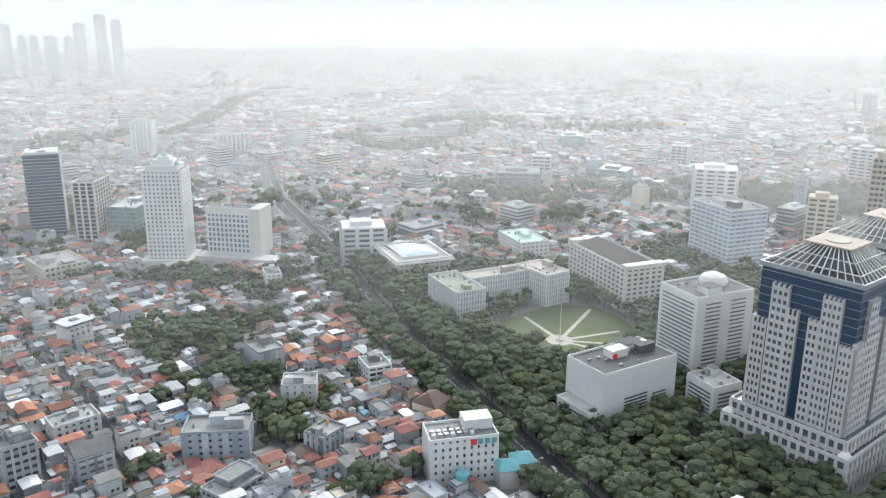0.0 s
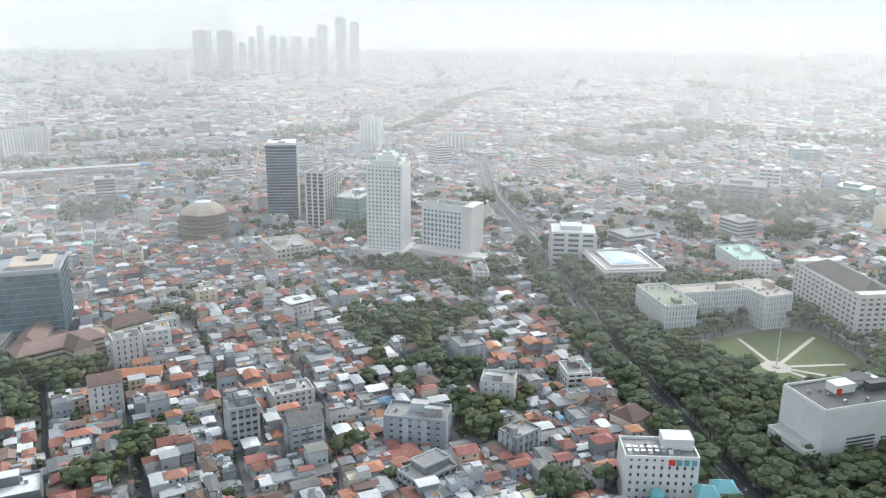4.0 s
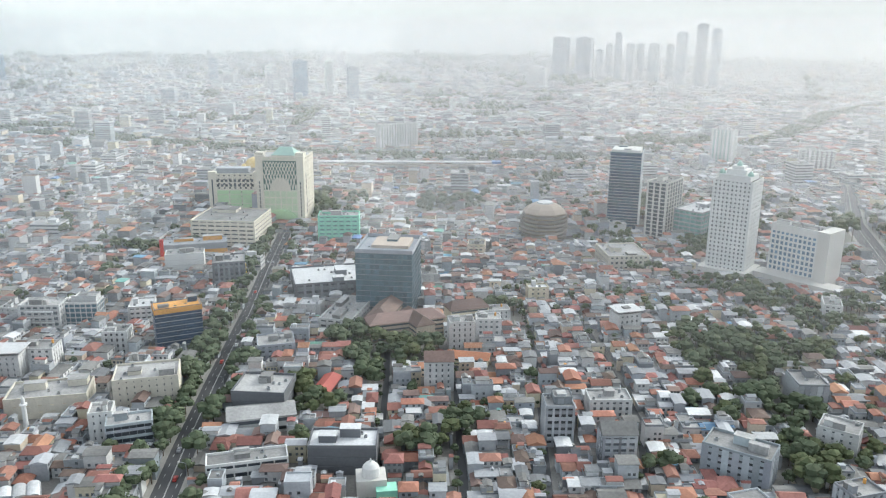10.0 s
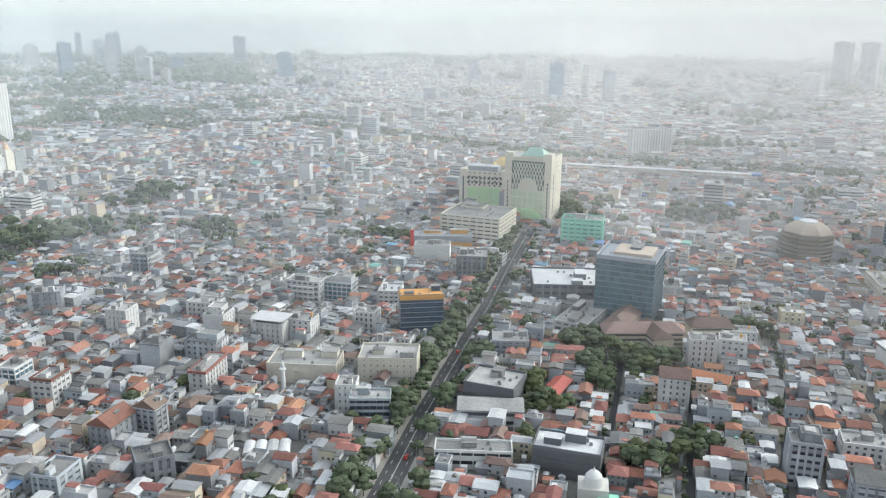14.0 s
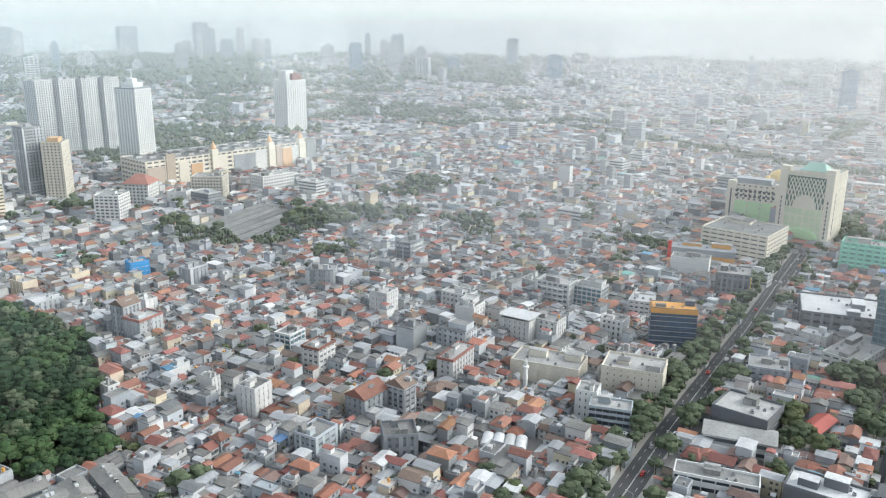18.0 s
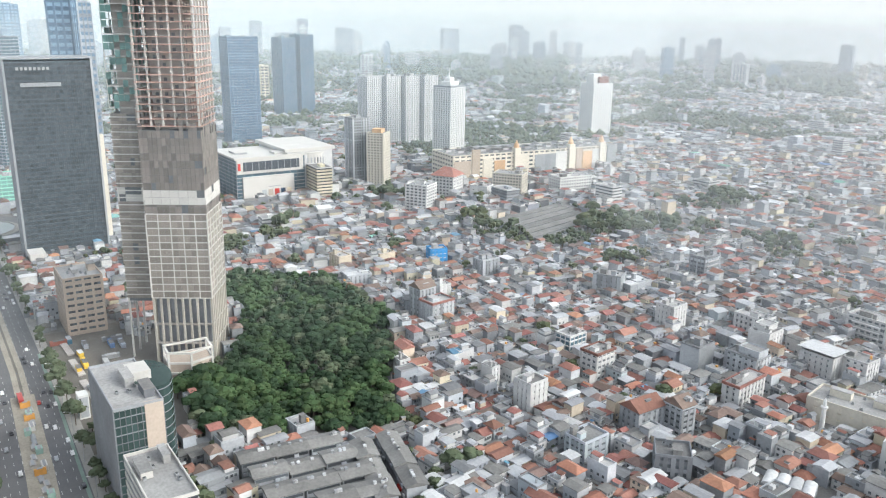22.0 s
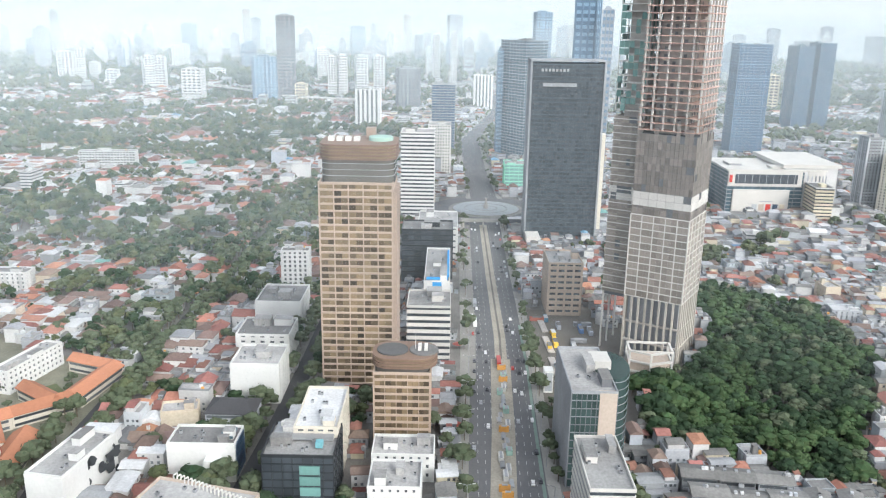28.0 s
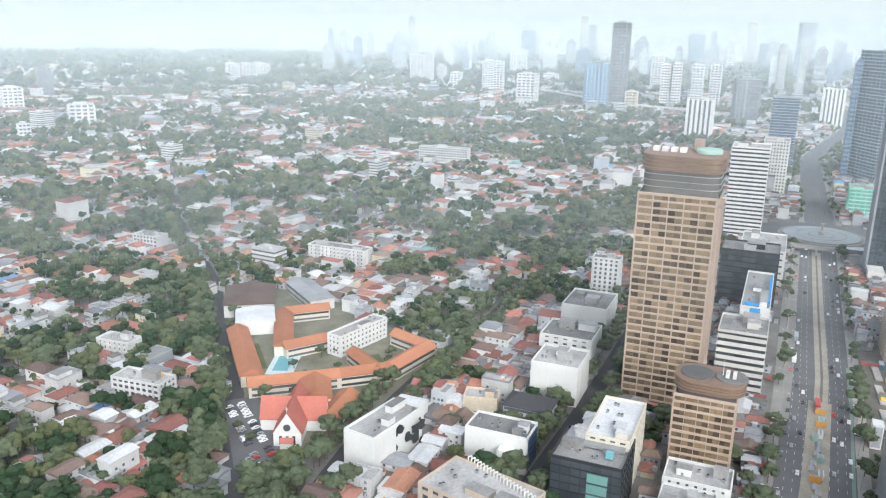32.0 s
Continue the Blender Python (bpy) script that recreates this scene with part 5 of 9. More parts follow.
lathe(column, PX, PY, [(3, 1.1), (2.5, 5), (1.4, 6), (1.2, 12), (2, 12.5)], "raw_concrete", 16)
part("pedestal", column, isle)
# elevated walkway bar across the junction
walkway = holder("footbridge", -800, 36, 0, "grey covered footbridge over the boulevard", "footbridge")
sub_block(walkway, "deck", -790, 36, 5, 44, 6, 9, "paving")
for y in (16, 36, 56):
    sub_block(walkway, "pier", -790, y, 1.6, 1.6, 0, 6, "raw_concrete")

# white mall with its drum
mall = find("shopping_mall", -893, 338)
drum = Heap()
lathe(drum, -880, 392, [(24, 0), (24, 50), (25, 50), (25, 52), (3, 53)], "off_white", 40)
part("drum", drum, mall, "round pale drum with upright ribs")
rib = Heap()
boxes(rib, 0, 0, 0.9, 1.3, 2, 46, "wall_grey")
rib_mesh = rib.mesh("drum_rib")
for k in range(15):
    a = radians(-88 + 9.5 * k)
    fin = new("drum_rib", rib_mesh)
    fin.parent = mall
    fin.location = (-880 + 24.2 * math.cos(a) + 893, 392 + 24.2 * math.sin(a) - 338, 0)
    fin.rotation_euler = (0, 0, a)
keep_clear(-884, 404, 56, 56, 0)
sub_block(mall, "upper_hall", -900, 386, 84, 56, 0, 54, "tower_far_white", label="pale glazed rear hall")
sub_block(mall, "upper_roof", -902, 386, 92, 62, 54, 57.5, "off_white")
sub_block(mall, "roof_edge", -893, 337, 77, 83, 50, 52, "off_white")
sub_block(mall, "window_frame", -855.6, 337, 1.6, 78, 34, 50, "off_white", label="white frame round the upper windows")
sub_block(mall, "upper_window", -854.9, 338, 1.2, 66, 37, 47, "glass_dark")
for k in range(9):
    sub_block(mall, "window_bar", -854.2, 308 + 7.5 * k, 0.4, 0.5, 37, 47, "steel_grey")
sub_block(mall, "red_sign", -854.6, 300.5, 0.6, 3, 38, 46, "red_paint")
sub_block(mall, "front_panel", -855.2, 334, 2.4, 60, 2, 30.4, "off_white", label="broad white front wall")
for k, m_ in enumerate(("wall_grey", "beige_stone", "red_paint", "glass_navy", "wall_cream")):
    sub_block(mall, "poster", -853.7, 328 + 7.4 * k, 0.5, 5.4, 8, 15, m_)
sub_block(mall, "lettering_bar", -853.7, 340, 0.4, 14, 17.5, 18.6, "steel_grey")


# building site round the foot of the unfinished tower
soil = Heap()
prism(soil, [(-552, 54), (-376, 54), (-376, 100), (-420, 140), (-470, 160), (-552, 104)], 0.0, 0.05, "earth")
soil.thing("building_site", "bare trodden earth of a building site", "ground", kind="structure")
g_ = random.Random(8)
for k in range(26):
    x, y = g_.uniform(-545, -385), g_.uniform(60, 98)
    if not clear_of(np.array([x]), np.array([y]), 4.0)[0]:
        continue
    mat, say = g_.choice((("red_roof_site", "rust red"), ("wall_blue", "pale blue"), ("off_white", "white"), ("steel_grey", "grey steel"), ("roof_sheet_blue", "blue"), ("yellow_paint", "yellow")))
    if mat not in MATS:
        material(mat, (0.33, 0.13, 0.10), 0.8)
    hut = holder("site_hut", x, y, 0, "%s site container on bare earth" % say, "container", "site containers")
    a = g_.choice((0, 4, 90))
    sub_block(hut, "wall", x, y, g_.uniform(6, 14), 2.6, 0.05, 2.7, mat, a)
    sub_block(hut, "roof", x, y, 6.4, 2.8, 2.7, 2.85, "roof_sheet_white" if k % 2 else "roof_sheet_old", a)
for k in range(4):
    pit = Heap()
    boxes(pit, -520 + 34 * k, 66, 26, 4, 0.05, 0.9, "raw_concrete", radians(3))
    pit.thing("ground_beam", "long raw concrete ground beam on the site", "beam")

# ---------------------------------------------------------------- school and church
roof_o = "roof_school"
school = wing("school", "school with long orange tiled wings round courtyards", -400, -311, -345, -260, 12, 7, 3.5, roof_o, "cream_paint", "school")
for a in ((-336, -256, -368, -218, 12), (-368, -218, -388, -196, 11), (-388, -196, -428, -189, 11), (-440, -302, -388, -268, 11), (-388, -268, -416, -249, 11), (-440, -302, -461, -280, 11), (-428, -189, -438, -216, 10), (-400, -226, -382, -200, 9)):
    wing("school", "", *a[:4], a[4], 7, 3.3, roof_o, "cream_paint", "school", parent=school)
tower("school_block", "white slab block with a flat roof in the school", -424, -236, 44, 11, 13, -13, 4, (12, 3), "white_paint", "window_dark", 0.55, 0.5, category="school")
wing("school_hall", "assembly hall with a wide orange tiled roof", -353, -224, -333, -211, 16, 8, 5, roof_o, "cream_paint", "hall")
wing("school_hall", "low hall with an orange tiled roof", -350, -200, -320, -196, 12, 6, 4, roof_o, "cream_paint", "hall")
wing("sports_hall", "grey sheet-roofed sports hall", -472, -352, -436, -328, 34, 9, 3, "roof_tile_brown", "wall_white", "hall")
wing("school_building", "white block with a pale sheet roof", -432, -320, -410, -304, 24, 9, 1.5, "roof_sheet_white", "white_paint", "school")
wing("sports_hall", "long grey sheet-roofed shed", -500, -330, -470, -290, 18, 8, 2, "roof_sheet_grey", "wall_white", "hall")
material("yard_ground", (0.20, 0.195, 0.15), 0.95, vary=0.0, stain=0.5, grain=0.3)
yard = Heap()
prism(yard, [(p[0], p[1]) for p in SCHOOL], 0.0, 0.05, "yard_ground")
yard.thing("courtyard", "paved school yard between the wings", "yard", kind="structure")
material("pool_deck", (0.50, 0.58, 0.58), 0.8, vary=0.05)
pool = holder("school_pool", -386, -262, 0, "turquoise pool cover in the school yard", "pool")
sub_block(pool, "water", -379, -262, 22, 9, 0.1, 0.5, "turquoise", 22)
sub_block(pool, "deck", -380, -262, 34, 16, 0.08, 0.32, "pool_deck", 22, label="pale blue pool deck")
for x, y, w, d in ((-378, -287, 40, 18), (-405, -215, 20, 12)):
    turf = Heap()
    boxes(turf, x, y, w, d, 0.05, 0.12, "lawn", radians(43))
    turf.thing("school_lawn", "worn green lawn in the school yard", "lawn", kind="structure")

CH_A = math.radians(23)
lot = Heap()
prism(lot, [(-337, -250), (-323, -263), (-270, -216), (-262, -196), (-288, -192)], 0.0, 0.11, "asphalt")
lot.thing("car_park", "asphalt car park before the church", "car park", kind="structure")


def church():
    base = holder("church", -314, -212, 0, "church with steep red roofs and a white gabled front", "church")
    c, s = math.cos(CH_A), math.sin(CH_A)
    at = lambda u, v: (-314 + u * c - v * s, -212 + u * s + v * c)
    for nm, u, v, ln, wd, a, eave, ridge in (("nave", 0, 0, 38, 15, CH_A, 7, 18), ("transept", -3, 0, 34, 13, CH_A + math.pi / 2, 7, 16.5)):
        walls, top = Heap(), Heap()
        x, y = at(u, v)
        boxes(walls, x, y, ln - 1.2, wd - 1.5, 0, eave, "white_paint", a)
        ridge_roofs(walls, x, y, ln - 1.4, wd - 1.6, eave, ridge - 0.9, "white_paint", a)
        part(nm + "_wall", walls, base)
        # two roof slopes as thick sheets
        for side in (-1, 1):
            slope = Heap()
            ca, sa = math.cos(a), math.sin(a)
            q = []
            for lu, lv, z in ((-ln / 2 + 0.3, side * wd / 2, eave - 0.6), (ln / 2 - 0.3, side * wd / 2, eave - 0.6), (ln / 2 - 0.3, 0, ridge), (-ln / 2 + 0.3, 0, ridge)):
                q.append((x + lu * ca - lv * sa, y + lu * sa + lv * ca, z))
            slope.add(np.array([q + [(px, py, pz - 0.4) for px, py, pz in q]]), SHUT, "roof_tile_church")
            part("roof_slope", slope, base)
        keep_clear(x, y, ln, wd, a)
    window_ = Heap()
    x, y = at(18.55, 0)
    ring_ = [[(x + o * c - math.cos(q) * 1.8 * s, y + o * s + math.cos(q) * 1.8 * c, 10 + 1.8 * math.sin(q)) for q in np.linspace(0, 6.28, 17)[:-1]] for o in (0, 0.3)]
    window_.add(np.array([ring_[0] + ring_[1]]), [tuple(range(16, 32))] + [(i, (i + 1) % 16, 16 + (i + 1) % 16, 16 + i) for i in range(16)], "window_dark")
    part("rose_window", window_, base)
    for v in (-3.2, 0, 3.2):
        pane = Heap()
        x, y = at(18.6, v)
        boxes(pane, x, y, 0.4, 1.4, 1, 5.5, "window_dark", CH_A)
        part("window", pane, base)
    porch = Heap()
    x, y = at(20, 0)
    boxes(porch, x, y, 3.5, 6, 0, 3.5, "white_paint", CH_A)
    ridge_roofs(porch, x, y, 6.6, 4.2, 3.5, 5.5, "roof_tile_church", CH_A + math.pi / 2)
    part("porch", porch, base)
    cross = Heap()
    x, y = at(18, 0)
    boxes(cross, x, y, 0.3, 0.3, 18, 20.6, "white_paint", CH_A)
    boxes(cross, x, y, 0.3, 1.4, 19.4, 19.7, "white_paint", CH_A)
    part("cross", cross, base)


material("roof_tile_church", (0.40, 0.145, 0.115), 0.85, vary=0.06, stain=0.25)
church()
lot = Heap()
prism(lot, [(-330, -256), (-322, -248), (-300, -222), (-286, -200), (-272, -190), (-268, -200), (-285, -226), (-318, -258)], 0.0, 0.07, "asphalt")
lot.thing("car_park", "asphalt car park beside the church", "car park", kind="structure")

# ---------------------------------------------------------------- parade lawn
lawn = Heap()
prism(lawn, PARADE, 0.0, 0.12, "lawn")
lawn.thing("parade_lawn", "green parade lawn with radiating stone paths", "lawn", kind="structure")
for bx, by in ((379, 366), (426, 348), (409, 309), (349, 343), (374, 298), (344, 309), (390, 296)):
    path = Heap()
    d = math.hypot(bx - 367, by - 323)
    boxes(path, (367 + bx) / 2, (323 + by) / 2, d, 2.6, 0.1, 0.18, "path_stone", math.atan2(by - 323, bx - 367))
    path.thing("garden_path", "pale stone path across the parade lawn", "path", kind="structure")
hub = Heap()
prism(hub, circle(367, 323, 8.5, 32), 0.1, 0.24, "path_stone")
hub.thing("garden_path", "round pale stone plaza in the parade lawn", "path", kind="structure")
flag = holder("flagpole", 367, 323, 0.2, "tall white flagpole on a round plaza", "flagpole")
pole = Heap()
lathe(pole, 367, 323, [(0.35, 0.2), (0.15, 30)], "steel_white", 8)
part("pole", pole, flag)
foot = Heap()
lathe(foot, 367, 323, [(2.6, 0.2), (2.6, 0.7), (1.4, 1.2)], "path_stone", 16)
part("plinth", foot, flag)

# ---------------------------------------------------------------- fronts of the northern landmarks
fins = find("office_tower", 188, 794)
for k in range(24):
    bar = Heap()
    boxes(bar, 0, 0, 30.9, 30.9, 6 + 2.9 * k, 6.55 + 2.9 * k, "steel_grey")
    ob = new("fin", bar.mesh("fin"))
    ob.parent = fins
cap = Heap()
boxes(cap, 0, 0, 27, 27, 76.5, 79, "steel_white")
new("roof_cap", cap.mesh("roof_cap")).parent = fins

slim = find("apartment_tower", 239, 632)
for z0, z1, s in ((80, 84, 0.8), (84, 88, 0.5), (88, 90.5, 0.3)):
    cap = Heap()
    boxes(cap, 0, 0, 31 * s, 26 * s, z0, z1, "white_paint")
    new("crown_step", cap.mesh("crown_step")).parent = slim
for sx in (-1, 0, 1):
    dome = Heap()
    lathe(dome, sx * 11, -6 if sx else 0, [(2.4, 84 if sx else 90.5), (2.2, 85.5 if sx else 92), (1.2, 87 if sx else 93.4), (0.2, 88 if sx else 94.5)], "copper_green", 16)
    new("roof_dome", dome.mesh("roof_dome")).parent = slim
podium = Heap()
boxes(podium, 0, -2, 40, 34, 0, 9, "off_white")
new("podium", podium.mesh("podium")).parent = slim
hotel = find("hotel", 287, 611)
wingh = Heap()
boxes(wingh, 6, -16, 66, 16, 0, 9, "off_white")
new("podium", wingh.mesh("podium")).parent = hotel
keep_clear(280, 600, 66, 20, math.radians(-51))
endw = Heap()
boxes(endw, 22, -2, 9, 24, 0, 48, "off_white")
new("stair_block", endw.mesh("stair_block")).parent = hotel

octa = holder("round_building", 103, 752, 0, "eight-sided taupe building with curved bands and a domed roof", "building")
lower = Heap()
lathe(lower, 103, 752, [(20, 0), (20, 24)], "glass_bronze", 8, 0.39)
part("glazing", lower, octa)
for k in range(7):
    hoop = Heap()
    bulge = 21.5 + 1.2 * math.sin(k / 6 * math.pi)
    lathe(hoop, 103, 752, [(bulge, 3.6 * k), (bulge, 3.6 * k + 1.9)], "taupe_band", 16)
    part("curved_band", hoop, octa)
dome = Heap()
lathe(dome, 103, 752, [(21, 25), (17, 29), (12, 32), (9, 33)], "beige_stone", 8, 0.39)
part("domed_roof", dome, octa)
lantern = Heap()
lathe(lantern, 103, 752, [(8, 33), (8, 34), (7.6, 34.2)], "roof_sheet_white", 8, 0.39)
part("roof_light", lantern, octa)
keep_clear(103, 752, 44, 44, 0)

cream = find("shopping_mall", -152, 811)


def on_front(parent, name, heap, label=""):
    ob = new(name, heap.mesh(name))
    ob.parent = parent
    return tagged(ob, label)


def mall_front(parent, w, d, h):
    """Corner piers with slit windows, a net of pointed arches over dark glass, and pale green panels below."""
    f = -d / 2
    for s_ in (-1, 1):
        pier_ = Heap()
        boxes(pier_, s_ * (w / 2 - 3.5), f - 0.6, 7, 2.6, 0, h + 2, "mall_cream")
        boxes(pier_, s_ * (w / 2 - 4), f + 3, 8, 8, h - 1, h + 5, "mall_cream")
        for k in range(9):
            boxes(pier_, s_ * (w / 2 - 3.5), f - 2.0, 1.2, 0.3, 10 + 4 * k, 12.6 + 4 * k, "window_dark")
        on_front(parent, "corner_pier", pier_)
    half = w / 2 - 7
    back = Heap()
    boxes(back, 0, f - 0.15, 2 * half, 0.6, 34, h - 3, "site_green_glass")
    on_front(parent, "upper_glass", back, "dark green glass behind the arches")
    for k in range(-11, 12):
        for s_ in (-1, 1):
            x0 = k * half / 5.5
            pts = [(x0 + s_ * half * 0.55 * (q ** 1.5), 36 + (h - 40) * q) for q in np.linspace(0, 1, 6)]
            bar = Heap()
            for (ax, az), (bx, bz) in zip(pts, pts[1:]):
                if abs(ax) <= half + 0.1 and abs(bx) <= half + 0.1:
                    beam(bar, (ax, f - 0.6, az), (bx, f - 0.6, bz), 0.36, "mall_cream")
            if bar.v:
                on_front(parent, "lattice_bar", bar)
    pale = Heap()
    boxes(pale, 0, f - 0.35, 2 * half, 0.9, 4, 36, "mall_pale")
    on_front(parent, "lower_glazing", pale, "pale green glazing")
    arch = [(half * 0.62 * math.cos(a), 35.5 + 13 * math.sin(a)) for a in np.linspace(0, math.pi, 15)]
    n = len(arch)
    fan = Heap()
    fan.add(np.array([[(x, f - 0.7, z) for x, z in arch] + [(x, f - 1.3, z) for x, z in arch]]), [tuple(range(2 * n - 1, n - 1, -1))] + [(i, n + i, n + (i + 1) % n, (i + 1) % n) for i in range(n)], "mall_cream")
    on_front(parent, "arched_gable", fan, "pale round gable under the arches")
    for k in range(7):
        post = Heap()
        boxes(post, -half + 2 * half * k / 6, f - 0.95, 0.9 if k in (0, 3, 6) else 0.5, 0.5, 4, 36, "mall_cream")
        on_front(parent, "mullion", post)
    for k in range(5):
        bar = Heap()
        boxes(bar, 0, f - 0.95, 2 * half, 0.5, 7 + 7 * k, 7.8 + 7 * k, "mall_cream")
        on_front(parent, "glazing_bar", bar)
    hood = [(half * 0.9 * math.cos(a), 8 + 9 * math.sin(a)) for a in np.linspace(0, math.pi, 13)]
    n = len(hood)
    can = Heap()
    can.add(np.array([[(x, f - 0.9, z) for x, z in hood] + [(x, f - 5.5, z) for x, z in hood]]), [tuple(range(2 * n - 1, n - 1, -1))] + [(i, n + i, n + (i + 1) % n, (i + 1) % n) for i in range(n)], "mall_green")
    on_front(parent, "entrance_canopy", can, "green vaulted entrance canopy")
    for k in range(8):
        fin = Heap()
        lathe(fin, -w / 2 + w * (k + 0.5) / 8, f - 0.2, [(0.7, h + 0.5), (0.5, h + 1.8), (0.1, h + 3.2)], "mall_cream", 8)
        on_front(parent, "pinnacle", fin)


material("site_green_glass", (0.10, 0.17, 0.14), 0.3, vary=0.2, spec=0.5)
mall_front(cream, 48, 38, 68)
teal = Heap()
ridge_roofs(teal, 3, -5, 24, 22, 70, 77, "copper_green", 0.0, 0.25)
boxes(teal, 3, -5, 23, 21, 66, 70, "mall_cream")
on_front(cream, "teal_roof", teal, "pale teal hipped roof")
for k in range(7):  # slit windows down the flank
    slit = Heap()
    boxes(slit, 24.3, -12, 0.4, 1.2, 12 + 6 * k, 16 + 6 * k, "window_dark")
    on_front(cream, "slit_window", slit)
second = find("shopping_mall", -213, 868)
dome = Heap()
lathe(dome, 14, 12, [(9, 44), (9, 46), (8, 49), (5.5, 52), (2, 53.6), (0.2, 54.4)], "gold_dome", 24)
on_front(second, "gold_dome", dome)
for sx, sy in ((6, 2), (24, 2), (24, 24)):
    dome = Heap()
    lathe(dome, sx, sy, [(2.5, 44), (2.5, 46), (1.6, 48), (0.1, 49)], "gold_dome", 12)
    on_front(second, "small_dome", dome)
for k in range(3):
    green = Heap()
    boxes(green, -13 + 13 * k, -21.2, 12, 0.8, 5, 24, "mall_green")
    for q in range(1, 4):
        boxes(green, -13 + 13 * k, -21.7, 12, 0.3, 5 + 4.75 * q, 5.4 + 4.75 * q, "mall_cream")
    on_front(second, "green_panel", green, "bright green panel")
for k in range(9):
    for z in (28, 33):
        pane = Heap()
        boxes(pane, -18 + 4.5 * k, -21.2, 2.6, 0.5, z, z + 2.6, "window_dark")
        on_front(second, "window", pane)
for sx in (-1, 1):
    tow = Heap()
    boxes(tow, sx * 23.5, -19, 8, 6, 0, 44, "mall_cream")
    boxes(tow, sx * 23.5, -22.1, 1.4, 0.4, 6, 36, "window_dark")
    on_front(second, "corner_tower", tow)
screen = Heap()
boxes(screen, -4, -6, 34, 14, 40, 46, "wall_grey")
on_front(second, "roof_plant", screen)

strip = find("shop_building", -206, 674)
red = Heap()
boxes(red, -27, -10, 3, 3, 0, 21, "red_paint")
on_front(strip, "red_pylon", red)
grey = Heap()
boxes(grey, 0, 0, 52.6, 20.6, 10.5, 15.4, "wall_grey")
on_front(strip, "upper_band", grey)
navy = find("office_building", -162, 481)
band = Heap()
boxes(band, 0, 0, 28.8, 14.8, 24.5, 27.6, "orange_paint")
on_front(navy, "orange_band", band)
for k in range(7):
    bar = Heap()
    boxes(bar, 0, 0, 28.5, 14.5, 3.3 * k + 2.4, 3.3 * k + 2.75, "steel_grey")
    on_front(navy, "glazing_bar", bar)
lit = find("office_building", -158, 596)
for k in range(3):
    sign = Heap()
    boxes(sign, 12.4, -8 + 0.5 * k, 0.5, 3.0, 4 + 6 * k, 8 + 6 * k, "yellow_paint")
    on_front(lit, "yellow_sign", sign)
blue = find("office_tower", -33, 552)
for k in range(1, 12):
    bar = Heap()
    boxes(bar, 0, 0, 39.3, 42.3, 3.83 * k, 3.83 * k + 0.25, "steel_grey")
    on_front(blue, "glazing_bar", bar)
rim = Heap()
trays(rim, 0, 0, 39.8, 42.8, 49, "wall_blue", deep=2.6, rim=0.4)
on_front(blue, "roof_screen", rim)
deck = Heap()
boxes(deck, 2, 4, 26, 24, 46, 48.5, "beige_stone")
on_front(blue, "roof_terrace", deck)

# long cream mall: small domes and coloured bays
longm = find("shopping_mall", -864, 712)
material("orange_pale", (0.62, 0.42, 0.26), 0.8)
for y, w, z, mat in ((-118, 24, 26, "beige_stone"), (-98, 12, 40, "wall_cream"), (-62, 16, 24, "orange_pale"), (-24, 14, 30, "mall_cream"), (36, 18, 30, "white_paint"), (66, 10, 33, "beige_stone"), (94, 12, 30, "white_paint"), (122, 16, 34, "wall_grey")):
    bay = Heap()
    boxes(bay, 30.4, y, 1.6, w, 2, z, mat)
    on_front(longm, "front_panel", bay)
deck_ = Heap()
for k in range(22):
    boxes(deck_, -8 + 12 * (k % 3), -120 + 11.5 * k, 9, 8, 33, 36.5, "wall_white")
    ridge_roofs(deck_, -8 + 12 * (k % 3), -120 + 11.5 * k, 9.6, 8.6, 36.5, 38.5, "roof_sheet_old")
on_front(longm, "roof_houses", deck_, "rows of small roof houses")
for y in (-36, 52, 104):
    spire = Heap()
    boxes(spire, 29, y, 9, 9, 0, 39, "mall_cream")
    lathe(spire, 29, y, [(3.6, 39), (3.8, 41), (2.8, 44), (1.0, 47), (0.2, 50)], "orange_pale", 16)
    on_front(longm, "dome_tower", spire)
for y, w, mat in ((-80, 14, "mall_cream"), (10, 34, "wall_grey"), (80, 16, "orange_pale")):
    if mat not in MATS:
        material(mat, (0.72, 0.52, 0.28), 0.8)
    bay = Heap()
    boxes(bay, 30.6, y, 0.8, w, 3, 28, mat)
    on_front(longm, "front_bay", bay)
keep_clear(-864, 712, 70, 262, math.radians(-6))
hip = find("office_building", -778, 523)
lid = Heap()
ridge_roofs(lid, 0, 0, 31, 29, 26.9, 36, "roof_tile_red", 0.0, 0.35)
on_front(hip, "hipped_roof", lid)
crown = find("apartment_tower", -1052, 708)
for z0, z1, s in ((101, 104, 0.95), (104, 110, 0.6), (110, 116, 0.3)):
    cap = Heap()
    boxes(cap, 0, 0, 34 * s, 38 * s, z0, z1, "white_paint" if s < 0.9 else "wall_dark")
    on_front(crown, "crown_step", cap)
mast = Heap()
lathe(mast, 0, 0, [(0.8, 116), (0.15, 130)], "steel_white", 8)
on_front(crown, "mast", mast)
top = find("apartment_tower", -878, 487)
cap = Heap()
boxes(cap, 0, 0, 12, 13, 66, 71, "orange_pale")
on_front(top, "crown_step", cap)
red_top = find("apartment_tower", -1082, 1046)
cap = Heap()
boxes(cap, 4, 4, 20, 22, 95, 107, "roof_tile_red")
on_front(red_top, "unfinished_top", cap)
cap = Heap()
boxes(cap, 0, -8, 18, 18, 95, 112, "white_paint")
on_front(red_top, "crown_step", cap)

